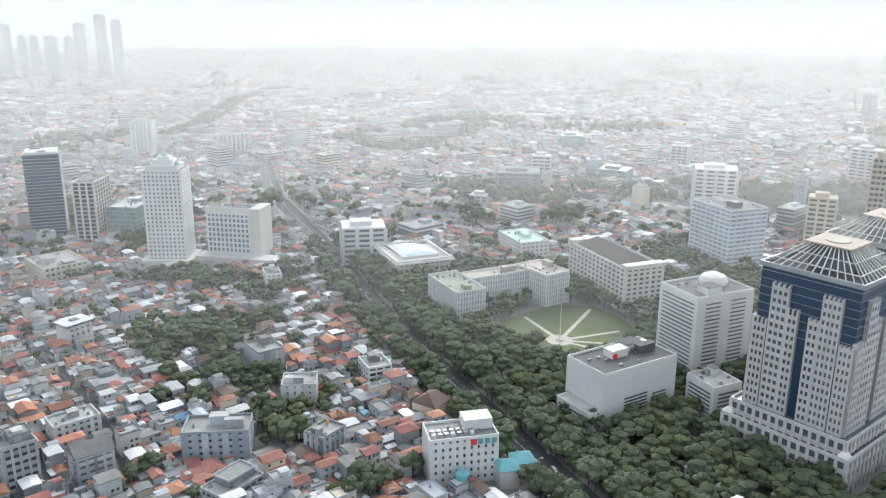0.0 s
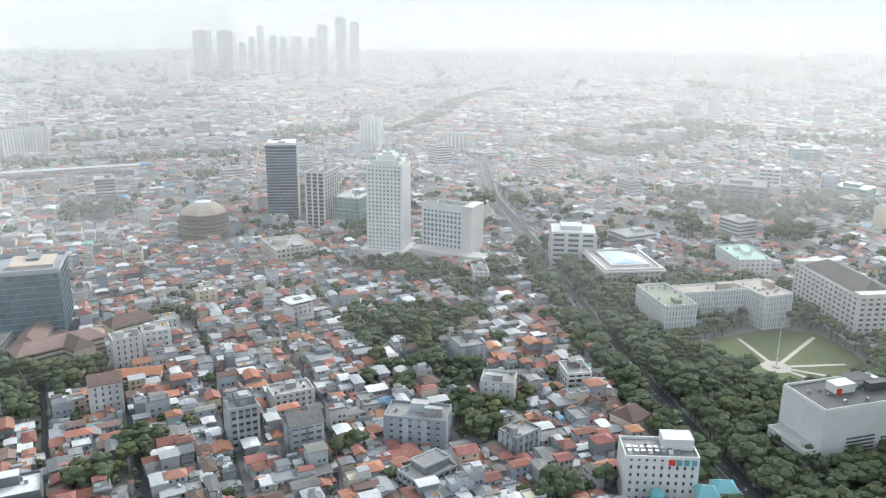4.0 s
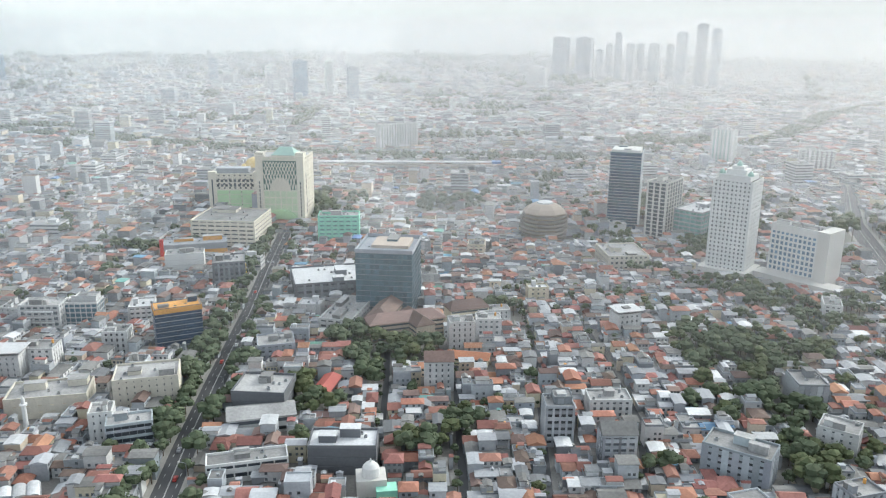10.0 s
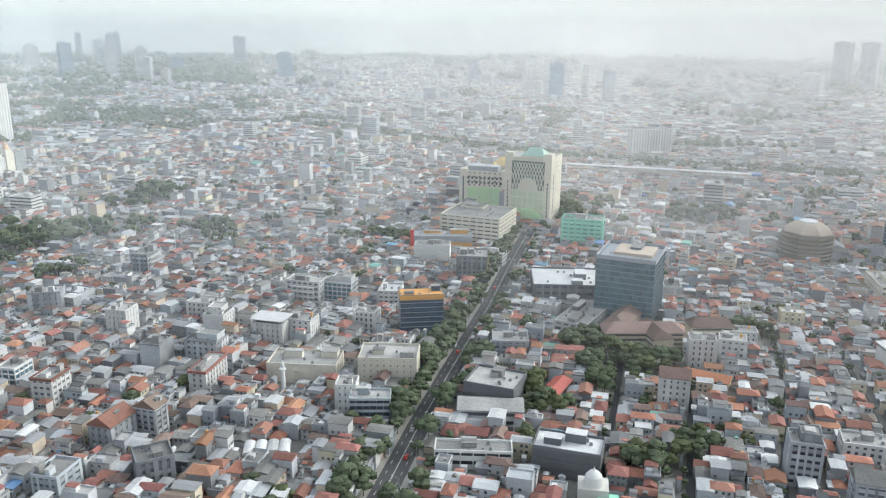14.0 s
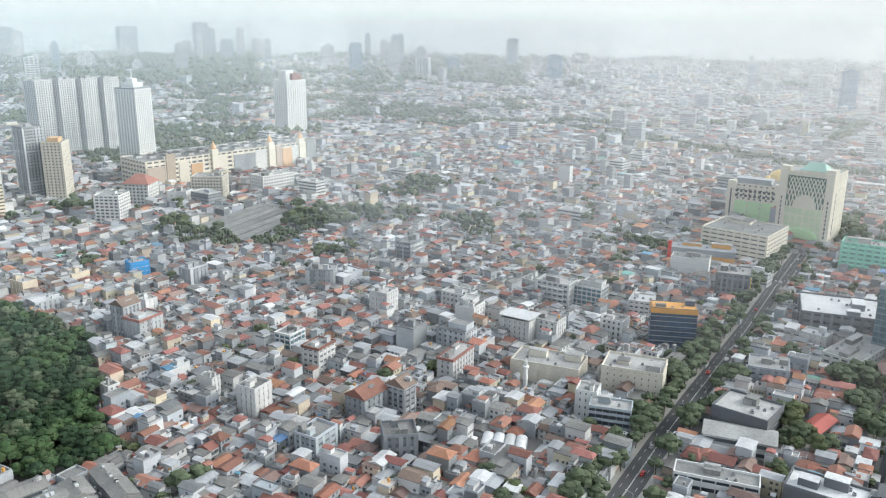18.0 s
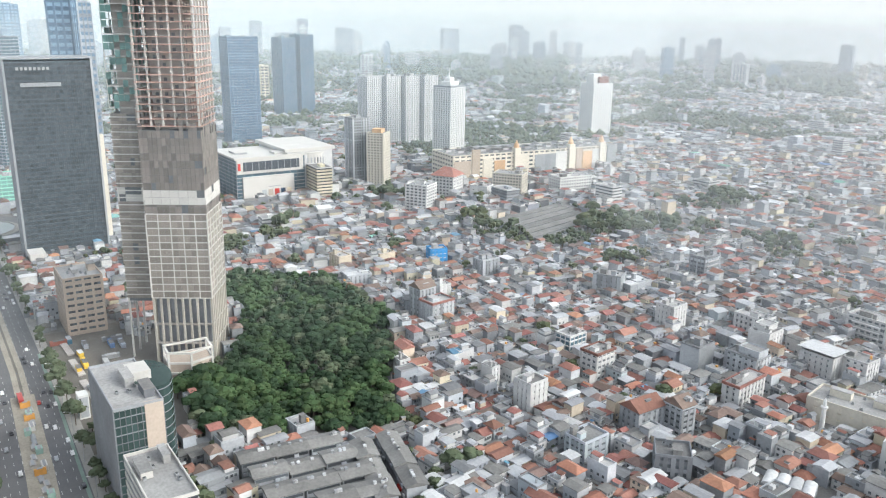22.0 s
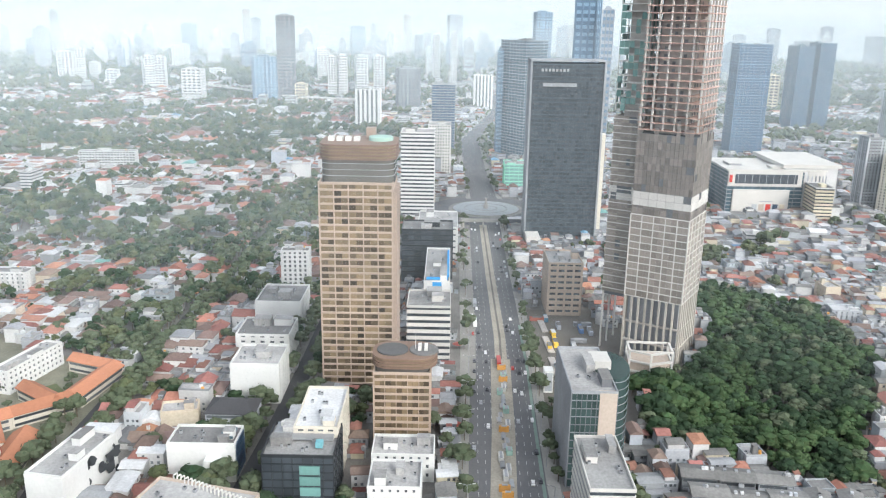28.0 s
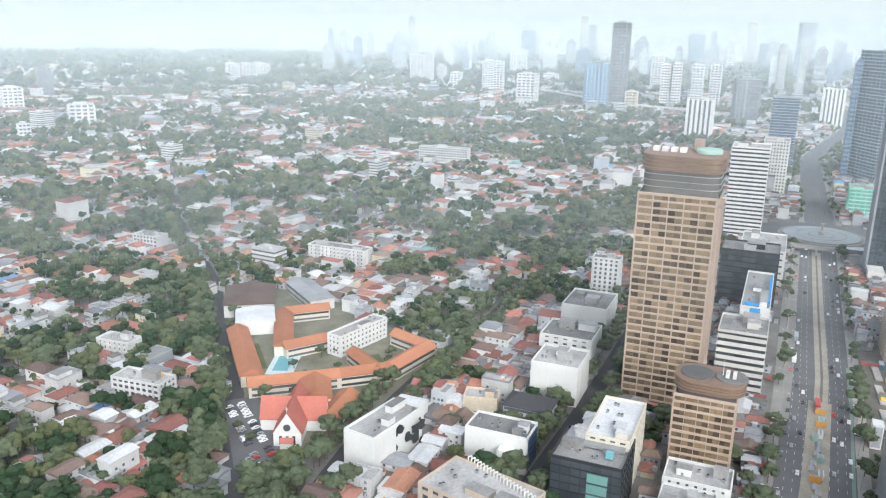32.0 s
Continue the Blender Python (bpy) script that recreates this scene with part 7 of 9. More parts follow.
def leafy(x, y):
    """How much of the ground is under trees, 0 to 1: trees stand in clumps and bands, not evenly."""
    r, b = np.hypot(x, y), bearing(x, y)
    t = np.full(np.shape(x), 0.05)
    villas = (b > 94) & (y < -40)
    east = np.where(y < 900, 186 + 0.29 * (y - 199), 1e9)
    t = np.where((b < 94) & (r > 700), 0.09, t)
    t = np.where((b < -5) & (r > 700) & (r < 1500), 0.17, t)
    t = np.where((b > 30) & (b < 96) & (r > 1480), 0.30, t)
    t = np.where((b > 48) & (b < 96) & (r > 1100), 0.60, t)
    t = np.where((b > 60) & (b < 90) & (r > 820) & (y > 430), 0.5, t)
    t = np.where((x > 145) & (x < east + 42) & (y > 250) & (y < 640), 0.30, t)
    t = np.where((x > east + 42) & (r >= 640) & (r < 1000), 0.36, t)
    t = np.where(villas, np.where(r > 900, 0.56, 0.47), t)
    for area, share in WOODED:
        t = np.where(inside(x, y, area), share, t)
    n = grid_noise(x, y, 58, 3) * 0.62 + grid_noise(x, y, 21, 4) * 0.38
    wide = grid_noise(x, y, 150, 5) * 0.6 + grid_noise(x, y, 52, 6) * 0.4
    n = np.where(r > 900, wide, n)
    fine = grid_noise(x, y, 34, 13) * 0.6 + grid_noise(x, y, 13, 14) * 0.4
    n = np.where(villas & (r <= 900), fine, np.where(villas, 0.5 * fine + 0.5 * wide, n))
    n = np.where((t < 0.08) & (r < 760), grid_noise(x, y, 15, 15) * 0.75 + grid_noise(x, y, 60, 16) * 0.25, n)
    edge = 0.5 + 0.17 * np.log((1 - t) / t) / 1.7
    p = np.clip(0.5 + (n - edge) / 0.09, 0.0, 1.0)
    p = np.maximum(p * 0.96, 0.35 * t)
    return np.where((x > east + 42) & (r < 640), 0.97, p)


def built(x, y):
    """True where a house may stand."""
    ok = road_gap(x, y) > 2.2
    ok &= clear_of(x, y, 2.0)
    ok &= ~inside(x, y, LOT) & ~inside(x, y, FOREST) & ~inside(x, y, PARADE) & ~inside(x, y, SCHOOL)
    ok &= np.hypot(x - POND_CENTRE[0], y - POND_CENTRE[1]) > 66
    for pts, half in CANALS:
        ok &= near_line(x, y, pts) > half + 4
    ok &= near_line(x, y, RAILWAY) > 11
    for x0, x1, y0, y1 in PLOTS:
        ok &= ~((x > x0) & (x < x1) & (y > y0) & (y < y1))
    return ok


PALETTES = {  # roof kinds with weights
    "kampung": (("roof_tile_orange", 0.11), ("roof_tile_red", 0.16), ("roof_tile_brown", 0.12), ("roof_sheet_grey", 0.22), ("roof_sheet_old", 0.10), ("roof_sheet_white", 0.10), ("flat", 0.20), ("roof_sheet_blue", 0.006), ("roof_sheet_green", 0.003)),
    "urban": (("roof_tile_orange", 0.05), ("roof_tile_red", 0.16), ("roof_tile_brown", 0.13), ("roof_sheet_grey", 0.23), ("roof_sheet_old", 0.17), ("roof_sheet_white", 0.055), ("flat", 0.29), ("roof_sheet_blue", 0.005), ("roof_sheet_green", 0.003)),
    "villa": (("roof_tile_orange", 0.09), ("roof_tile_red", 0.25), ("roof_tile_brown", 0.25), ("roof_sheet_grey", 0.13), ("roof_sheet_white", 0.12), ("flat", 0.18), ("roof_sheet_blue", 0.002), ("roof_sheet_green", 0.002)),
    "far": (("roof_tile_orange", 0.04), ("roof_tile_red", 0.10), ("roof_tile_brown", 0.11), ("roof_sheet_grey", 0.36), ("roof_sheet_old", 0.08), ("roof_sheet_white", 0.09), ("flat", 0.28)),
}
WALLS = (("wall_grey", 0.46), ("wall_white", 0.30), ("wall_cream", 0.15), ("wall_blue", 0.14), ("wall_dark", 0.07))


def choose(table, n):
    names = [q for q, _ in table]
    p = np.array([w for _, w in table])
    return np.array(names, object)[RNG.choice(len(names), n, p=p / p.sum())]


def field(r0, r1, cell):
    """House centres on a loose grid in a ring round the eye."""
    k = np.arange(-r1, r1, cell)
    x, y = np.meshgrid(k, k * 1.0)
    x, y = x.ravel(), y.ravel()
    # rows of houses run in slightly different directions from quarter to quarter
    tilt = np.radians(18 * (grid_noise(x, y, 260, 21) - 0.5))
    x, y = x + RNG.uniform(-0.22, 0.22, x.size) * cell, y + RNG.uniform(-0.22, 0.22, x.size) * cell
    r, b = np.hypot(x, y), bearing(x, y)
    keep = (r >= r0) & (r < r1) & (b > -74) & (b < 152)
    return x[keep], y[keep], tilt[keep]


def near_houses():
    x, y, tilt = field(285, 760, 7.4)
    villa = (bearing(x, y) > 94) & (y < -60)
    keep = built(x, y) & (RNG.random(x.size) > leafy(x, y))
    keep &= ~villa | (RNG.random(x.size) < 0.62)
    return x[keep], y[keep], tilt[keep]


def house_numbers(x, y, tilt, cell):
    n = x.size
    villa = (bearing(x, y) > 94) & (y < -60)
    big = np.where(villa, 1.45, 1.0)
    w = cell * RNG.uniform(0.72, 1.6, n) * big
    d = cell * RNG.uniform(0.66, 1.15, n) * big
    storeys = np.where((x < -60) & (y > 0), RNG.choice((1, 2, 3, 4), n, p=(0.30, 0.42, 0.21, 0.07)), RNG.choice((1, 2, 3, 4), n, p=(0.46, 0.40, 0.12, 0.02)))
    high = 2.9 * storeys + RNG.uniform(-0.3, 0.9, n)
    ang = tilt + np.where(RNG.random(n) < 0.5, 0, math.pi / 2)
    roof = np.where(villa, choose(PALETTES["villa"], n), np.where(x < -115, choose(PALETTES["urban"], n), choose(PALETTES["kampung"], n)))
    wall = choose(WALLS, n)
    wall = np.where(villa & (RNG.random(n) < 0.7), "wall_white", wall)
    pitch = d * RNG.uniform(0.16, 0.30, n)
    sheet = np.array([q.startswith("roof_sheet") for q in roof])
    pitch = np.where(sheet, d * RNG.uniform(0.05, 0.16, n), pitch)
    inset = np.where(sheet, 0.0, np.where(RNG.random(n) < np.where(villa, 0.7, 0.4), RNG.uniform(0.2, 0.4, n), 0.0))
    return w, d, high, ang, roof, wall, pitch, inset


def windows(heap, x, y, w, d, high, ang):
    """Window frames and panes on the long sides of houses."""
    for level in range(3):
        pick = high > 2.9 * (level + 1) - 0.6
        for side in (-1, 1):
            for s in (-0.27, 0.05, 0.30):
                use = pick & (RNG.random(x.size) < 0.7)
                if not use.any():
                    continue
                lx, ly = s * w[use], side * d[use] / 2
                c, q = np.cos(ang[use]), np.sin(ang[use])
                boxes(heap, x[use] + lx * c - ly * q, y[use] + lx * q + ly * c, 1.25, 0.16, 2.9 * level + 0.9, 2.9 * level + 2.2, "window_dark", ang[use], BOX)


def clutter(heap, x, y, w, d, high, ang):
    """Water tanks, stair heads and awnings on flat roofs."""
    n = x.size
    for mat, share, size, tall in (("roof_sheet_white", 0.25, 2.2, 2.2), ("steel_grey", 0.35, 1.1, 1.5), ("orange_paint", 0.14, 1.1, 1.5), ("wall_grey", 0.3, 2.6, 2.4), ("roof_tile_red", 0.15, 3.0, 0.3)):
        use = RNG.random(n) < share
        lx, ly = RNG.uniform(-0.3, 0.3, n) * w, RNG.uniform(-0.3, 0.3, n) * d
        c, q = np.cos(ang), np.sin(ang)
        boxes(heap, (x + lx * c - ly * q)[use], (y + lx * q + ly * c)[use], size * RNG.uniform(0.8, 1.3, use.sum()), size, (high - 0.8)[use], (high + tall * 0.7)[use], mat, ang[use])


def annexes(heap, x, y, w, d, high, ang, roof, light=False):
    """Lean-to sheds at the sides, and small rooms with roofs of their own on top of flat houses."""
    n = x.size
    c, q = np.cos(ang), np.sin(ang)
    for share, mats in ((0.45, ("roof_sheet_grey", "roof_sheet_old", "roof_tile_brown", "concrete_roof")), (0.35, ("roof_sheet_old", "roof_tile_red", "roof_sheet_white"))):
        use = RNG.random(n) < share
        m = int(use.sum())
        if not m:
            continue
        side = np.where(RNG.random(m) < 0.5, 1, -1)
        aw, ad, ah = w[use] * RNG.uniform(0.35, 0.9, m), RNG.uniform(1.8, 4.5, m), np.minimum(high[use] - 0.4, RNG.uniform(2.3, 5.6, m))
        lx, ly = (w[use] - aw) / 2 * RNG.uniform(-1, 1, m), side * (d[use] + ad) / 2
        px, py = x[use] + lx * c[use] - ly * q[use], y[use] + lx * q[use] + ly * c[use]
        boxes(heap, px, py, aw, ad, 0, ah, "wall_grey", ang[use], WALL4)
        ridge_roofs(heap, px, py, aw + 0.5, ad + 0.5, ah, ah + RNG.uniform(0.15, 0.7, m), list(np.array(mats, object)[RNG.integers(0, len(mats), m)]), ang[use], 0.0, light=light)
    use = (roof == "flat") & (RNG.random(n) < 0.6)
    m = int(use.sum())
    if m:
        aw, ad = w[use] * RNG.uniform(0.35, 0.7, m), d[use] * RNG.uniform(0.4, 0.8, m)
        lx, ly = (w[use] - aw) / 2 * RNG.uniform(-0.9, 0.9, m), (d[use] - ad) / 2 * RNG.uniform(-0.9, 0.9, m)
        px, py = x[use] + lx * c[use] - ly * q[use], y[use] + lx * q[use] + ly * c[use]
        boxes(heap, px, py, aw, ad, high[use] - 0.3, high[use] + 2.6, "wall_white", ang[use], WALL4)
        ridge_roofs(heap, px, py, aw + 0.7, ad + 0.7, high[use] + 2.6, high[use] + 2.6 + RNG.uniform(0.2, 1.2, m), list(np.array(("roof_sheet_grey", "roof_tile_red", "roof_sheet_old"), object)[RNG.integers(0, 3, m)]), ang[use], 0.0, light=light)


def patches(heap, x, y, tilt):
    """Small lean-to sheets, awnings and added rooms squeezed in between and onto the houses."""
    n = x.size
    w, d = RNG.uniform(1.8, 5.2, n), RNG.uniform(1.6, 3.6, n)
    top = RNG.uniform(2.4, 7.6, n)
    ang = tilt + np.where(RNG.random(n) < 0.5, 0, math.pi / 2)
    mats = choose((("roof_sheet_grey", 0.28), ("roof_sheet_white", 0.13), ("roof_sheet_old", 0.25), ("roof_tile_red", 0.12), ("roof_tile_orange", 0.08), ("concrete_roof", 0.10), ("roof_sheet_blue", 0.02), ("roof_sheet_green", 0.01)), n)
    boxes(heap, x, y, w - 0.4, d - 0.4, 0, top, list(choose(WALLS, n)), ang, WALL4)
    ridge_roofs(heap, x, y, w, d, top, top + RNG.uniform(0.1, 0.9, n), list(mats), ang, 0.0, thick=0.15, light=True)


def roofed(heap, x, y, w, d, high, ang, roof, pitch, inset):
    """Roofs of all kinds over the walls."""
    flat = roof == "flat"
    s = ~flat
    ridge_roofs(heap, x[s], y[s], w[s] + 0.9, d[s] + 0.9, high[s], (high + pitch)[s], list(roof[s]), ang[s], inset[s])
    trays(heap, x[flat], y[flat], w[flat] + 0.1, d[flat] + 0.1, high[flat] + 0.7, "wall_grey", ang[flat], floor_mat="concrete_roof")


# ---------------------------------------------------------------- town blocks that stand out
TOWN_KINDS = {"w": ("wall_white", "window_dark", "concrete_roof"), "g": ("wall_grey", "window_dark", "concrete_roof"), "t": ("wall_white", "glass_teal", "concrete_roof"), "d": ("wall_cream", "window_dark", "roof_tile_brown")}


def town_house(x, y, w, d, h, ang, sort, words):
    """A rendered town block with floor bands, a blank flank and, when its words say so, gables or a hipped roof."""
    wall, glass, roof = TOWN_KINDS[sort]
    g = random.Random(int(x * 3 + y))
    lv = max(2, round(h / 3.5))
    base = tower("town_house", words, x, y, w, d, h, ang, lv, (max(2, round(w / 4)), max(2, round(d / 4))), wall, glass, 0.25 if sort == "t" else g.choice((0.45, 0.55)), 0.12 if sort == "t" else g.choice((0.3, 0.5, 0.62)),
                 small=True, plant=1 if h < 12 else 2, blank="nsew" if "windowless" in words else g.choice(("", "n", "e", "w")), category="town house", roof=roof, group="town blocks")
    extra = Heap()
    if "gable" in words or "hipped" in words or "roof hall" in words or "dark roof" in words:
        tint = "roof_tile_red" if "red" in words else "roof_sheet_old" if "black" in words else "roof_tile_brown"
        ridge_roofs(extra, 0, 0, w + 1.0, d + 1.0, h + 0.95, h + d * 0.42, tint, 0.0, 0.3 if "hipped" in words else 0.0)
        nm = "pitched_roof"
    elif "red" in words:
        trays(extra, 0, 0, w + 1.0, d + 1.0, h + 1.5, "roof_tile_red", deep=1.3, rim=0.9, floor_mat="concrete_roof")
        nm = "red_parapet"
    elif "canopy" in words or "overhanging" in words:
        boxes(extra, 0, 0, w + 2.5, d + 2.5, h + 2.6, h + 2.9, "roof_sheet_white")
        for sx in (-1, 1):
            for sy in (-1, 1):
                boxes(extra, sx * w * 0.45, sy * d * 0.45, 0.3, 0.3, h, h + 2.6, "steel_grey")
        nm = "canopy"
    elif "stepped" in words or "terrace" in words:
        boxes(extra, w * 0.12, d * 0.1, w * 0.62, d * 0.66, h, h + 3.2, wall)
        trays(extra, w * 0.12, d * 0.1, w * 0.64, d * 0.68, h + 4.1, wall, floor_mat=roof)
        nm = "penthouse"
    else:
        lathe(extra, w * 0.3, d * 0.25, [(0.7, h), (0.7, h + 1.9), (0.25, h + 2.2)], "orange_paint" if g.random() < 0.4 else "steel_grey", 10)
        nm = "water_tank"
    new(nm, extra.mesh(nm)).parent = base
    if "balconies" in words:
        slab = Heap()
        for side in (-1, 1):
            boxes(slab, 0, side * (d / 2 + 0.6), w * 0.7, 1.3, 3.4, 4.3, "wall_white")
        first = new("balcony", slab.mesh("balcony"))
        first.parent = base
        for i in range(1, lv - 1):
            repeat(first, dz=i * h / lv)


town_house(-315, 319, 16, 12, 17, 97, "w", "white four-storey house with a red parapet")
town_house(-346, 326, 15, 12, 16, 97, "t", "block with a pale teal glass front")
town_house(-288, 373, 16, 12, 19, 97, "g", "pale grey windowless block")
town_house(-249, 365, 27, 10, 13, 97, "w", "row of white houses with red roof edges")
town_house(-255, 292, 18, 13, 14, 90, "g", "tall grey house with a steep red gable")
town_house(-244, 307, 10, 12, 16, 90, "g", "tall grey house with a dark gable")
town_house(-303, 259, 13, 12, 18, 97, "w", "white house with tall windows")
town_house(-336, 257, 6, 9, 14, 97, "w", "narrow white house in the crowded quarter")
town_house(-456, 287, 14, 12, 21, 97, "g", "grey house with a dark roof terrace")
town_house(-439, 288, 19, 14, 16, 97, "g", "long grey rendered block")
town_house(-344, 414, 15, 14, 19, 97, "w", "pale block with a flat roof")
town_house(-285, 434, 17, 14, 16, 97, "w", "white stepped block with terraces")
town_house(-405, 522, 22, 14, 22, 97, "g", "grey block with balconies")
town_house(-504, 378, 18, 12, 16, 95, "g", "small grey block in the crowded quarter")
town_house(-380, 225, 7, 8, 9, 90, "w", "low white house in the crowded quarter")
town_house(-342, 144, 11, 10, 8, 7, "g", "old grey house in the crowded quarter")
town_house(-479, 319, 8, 10, 11, 3, "w", "white flat block in the crowded quarter")
town_house(-307, 453, 22, 14, 15, 3, "w", "white block with a broad flat roof")
town_house(-258, 507, 26, 16, 19, 3, "w", "white four-storey block with balconies")
town_house(-236, 517, 22, 14, 17, 3, "t", "blue-fronted block with terraces")
town_house(-196, 470, 15, 13, 15, 3, "w", "cream corner block in the crowded quarter")
town_house(-243, 428, 20, 14, 17, 3, "w", "white block under a metal canopy")
town_house(-266, 390, 21, 14, 17, 3, "g", "grey and yellow block with terraces")
town_house(-168, 426, 11, 10, 14, 3, "g", "bluish grey block in the crowded quarter")
town_house(-228, 439, 18, 14, 17, 2, "w", "pale flat-roofed block in the crowded quarter")
town_house(16, 480, 16, 12, 18, 7, "w", "plain white block beside trees")
town_house(2, 421, 16, 12, 17, 2, "w", "white gabled house with square windows")
town_house(39, 523, 22, 12, 10, 7, "w", "pale block with two roof huts")
town_house(34, 493, 16, 12, 15, 1, "w", "grey-white block beside trees")
town_house(60, 361, 14, 14, 21, 1, "g", "stepped grey block with terraces")
town_house(85, 341, 16, 12, 16, 1, "g", "grey house with black gables")
town_house(91, 390, 22, 14, 10, 1, "w", "wide pale flat building")
town_house(127, 291, 23, 14, 8, 16, "g", "long grey block with roof terraces")
town_house(178, 299, 16, 12, 12, 16, "g", "grey block with a concrete roof")
town_house(240, 296, 14, 14, 8, 16, "d", "house with a dark hipped roof")
town_house(125, 503, 16, 12, 15, 16, "w", "four-storey block with an overhanging roof")
town_house(-308, -303, 31, 14, 13, 94, "w", "white modern house with square openings")
town_house(-344, -355, 23, 12, 13, 94, "w", "white modern house with a flat roof")
town_house(-538, -507, 27, 14, 14, 90, "w", "white four-storey block in the crowded quarter")
town_house(-573, -335, 54, 14, 16, 90, "w", "long pale office block")
town_house(-1077, -454, 73, 14, 24, 96, "w", "white low office block")
town_house(-1377, -361, 61, 14, 10, 94, "w", "white low hall in the crowded quarter")
town_house(-590, -114, 21, 12, 31, 93, "w", "white block with a blank end wall")

# ---------------------------------------------------------------- town blocks between the houses
blk = random.Random(17)
bx_, by_, bt_ = field(330, 700, 41.0)
ok_ = built(bx_, by_) & (bearing(bx_, by_) < 118) & (leafy(bx_, by_) < 0.5)
spots = [(x, y) for x, y, k in zip(bx_, by_, ok_) if k]
blk.shuffle(spots)
for x, y in spots[:26]:
    if not clear_of(np.array([x]), np.array([y]), 9.0)[0] or road_gap(np.array([x]), np.array([y]))[0] < 11:
        continue
    tint, say = blk.choice((("wall_white", "white"), ("wall_white", "white"), ("wall_grey", "grey"), ("wall_grey", "grey"), ("wall_cream", "cream"), ("wall_blue", "pale blue")))
    lv = blk.choice((3, 3, 4))
    tower("shop_house", "%s rendered town block of %s storeys" % (say, ("three", "four", "five")[lv - 3]), x, y, blk.uniform(9, 17), blk.uniform(10, 20), lv * 3.3, blk.uniform(-8, 16), lv, (blk.choice((3, 4)), blk.choice((3, 4, 5))), tint, "window_dark",
          blk.choice((0.5, 0.6)), blk.choice((0.35, 0.55, 0.7)), small=True, plant=blk.choice((1, 1, 2)), blank=blk.choice(("", "e", "w", "ew", "n")), category="town block", roof=blk.choice(("concrete_roof", "concrete_roof", "roof_sheet_white", "roof_sheet_old")), group="town blocks")

# ---------------------------------------------------------------- houses
hx, hy, ht = near_houses()
order = np.argsort(np.hypot(hx, hy))
hx, hy, ht = hx[order], hy[order], ht[order]
W, D, HI, AN, RO, WA, PI_, IN = house_numbers(hx, hy, ht, 7.4)
ROOF_WORDS = {"roof_tile_orange": "orange tiled", "roof_tile_red": "red tiled", "roof_tile_brown": "dark brown tiled", "roof_sheet_grey": "grey sheet", "roof_sheet_old": "stained old sheet", "roof_sheet_white": "white metal",
              "roof_sheet_blue": "blue metal", "roof_sheet_green": "green metal", "flat": "flat concrete"}
WALL_WORDS = {"wall_grey": "grey rendered", "wall_white": "white rendered", "wall_cream": "cream rendered", "wall_blue": "pale blue", "wall_dark": "dark grey"}
N_THINGS = 300
for i in range(N_THINGS):
    one = slice(i, i + 1)
    walls = Heap()
    boxes(walls, 0, 0, W[i], D[i], 0, HI[i], WA[i], 0.0, BOX)
    house = walls.thing("house", "%s house with a %s roof" % (WALL_WORDS[WA[i]], ROOF_WORDS[RO[i]]), "house", "houses of the quarter")
    house.location, house.rotation_euler = (hx[i], hy[i], 0), (0, 0, AN[i])
    top = Heap()
    zero = np.zeros(1)
    roofed(top, zero, zero, W[one], D[one], HI[one], zero, RO[one], PI_[one], IN[one])
    lid = new("roof", top.mesh("roof"))
    lid.parent = house
    pane = Heap()
    windows(pane, zero, zero, W[one], D[one], HI[one], zero)
    if pane.v:
        glazed = new("window", pane.mesh("window"))
        glazed.parent = house
    shed = Heap()
    annexes(shed, zero, zero, W[one], D[one], HI[one], zero, RO[one])
    if shed.v:
        new("annex", shed.mesh("annex")).parent = house
    if RO[i] == "flat" and i % 2:
        tank = Heap()
        lathe(tank, W[i] * 0.2, 0, [(0.55, HI[i] - 0.1), (0.55, HI[i] + 1.6), (0.2, HI[i] + 1.9)], "orange_paint" if i % 3 else "steel_grey", 10)
        t_ob = new("water_tank", tank.mesh("water_tank"))
        t_ob.parent = lid

quarters = {"kampung": (bearing(hx, hy) < 30), "urban": (bearing(hx, hy) >= 30) & (bearing(hx, hy) < 94), "villa": (bearing(hx, hy) >= 94)}
for key, mask in quarters.items():
    mask = mask.copy()
    mask[:N_THINGS] = False
    heap = Heap()
    boxes(heap, hx[mask], hy[mask], W[mask], D[mask], 0, HI[mask], list(WA[mask]), AN[mask], WALL4)
    roofed(heap, hx[mask], hy[mask], W[mask], D[mask], HI[mask], AN[mask], RO[mask], PI_[mask], IN[mask])
    annexes(heap, hx[mask], hy[mask], W[mask], D[mask], HI[mask], AN[mask], RO[mask])
    win = mask & (np.hypot(hx, hy) < 620)
    windows(heap, hx[win], hy[win], W[win], D[win], HI[win], AN[win])
    fl = mask & (RO == "flat")
    clutter(heap, hx[fl], hy[fl], W[fl], D[fl], HI[fl], AN[fl])
    px_, py_, pt_ = field(285, 660, 6.3)
    lo, hi_ = {"kampung": (-180, 30), "urban": (30, 94), "villa": (94, 180)}[key]
    pb_ = bearing(px_, py_)
    use = (pb_ >= lo) & (pb_ < hi_) & built(px_, py_) & (RNG.random(px_.size) > leafy(px_, py_)) & (RNG.random(px_.size) < (0.15 if key == "villa" else 0.5))
    patches(heap, px_[use], py_[use], pt_[use])
    heap.thing("houses", {"kampung": "crowded low houses with orange and grey roofs", "urban": "dense town houses with grey and red roofs", "villa": "villas with red-brown hipped roofs among trees"}[key], "houses", kind="stuff")

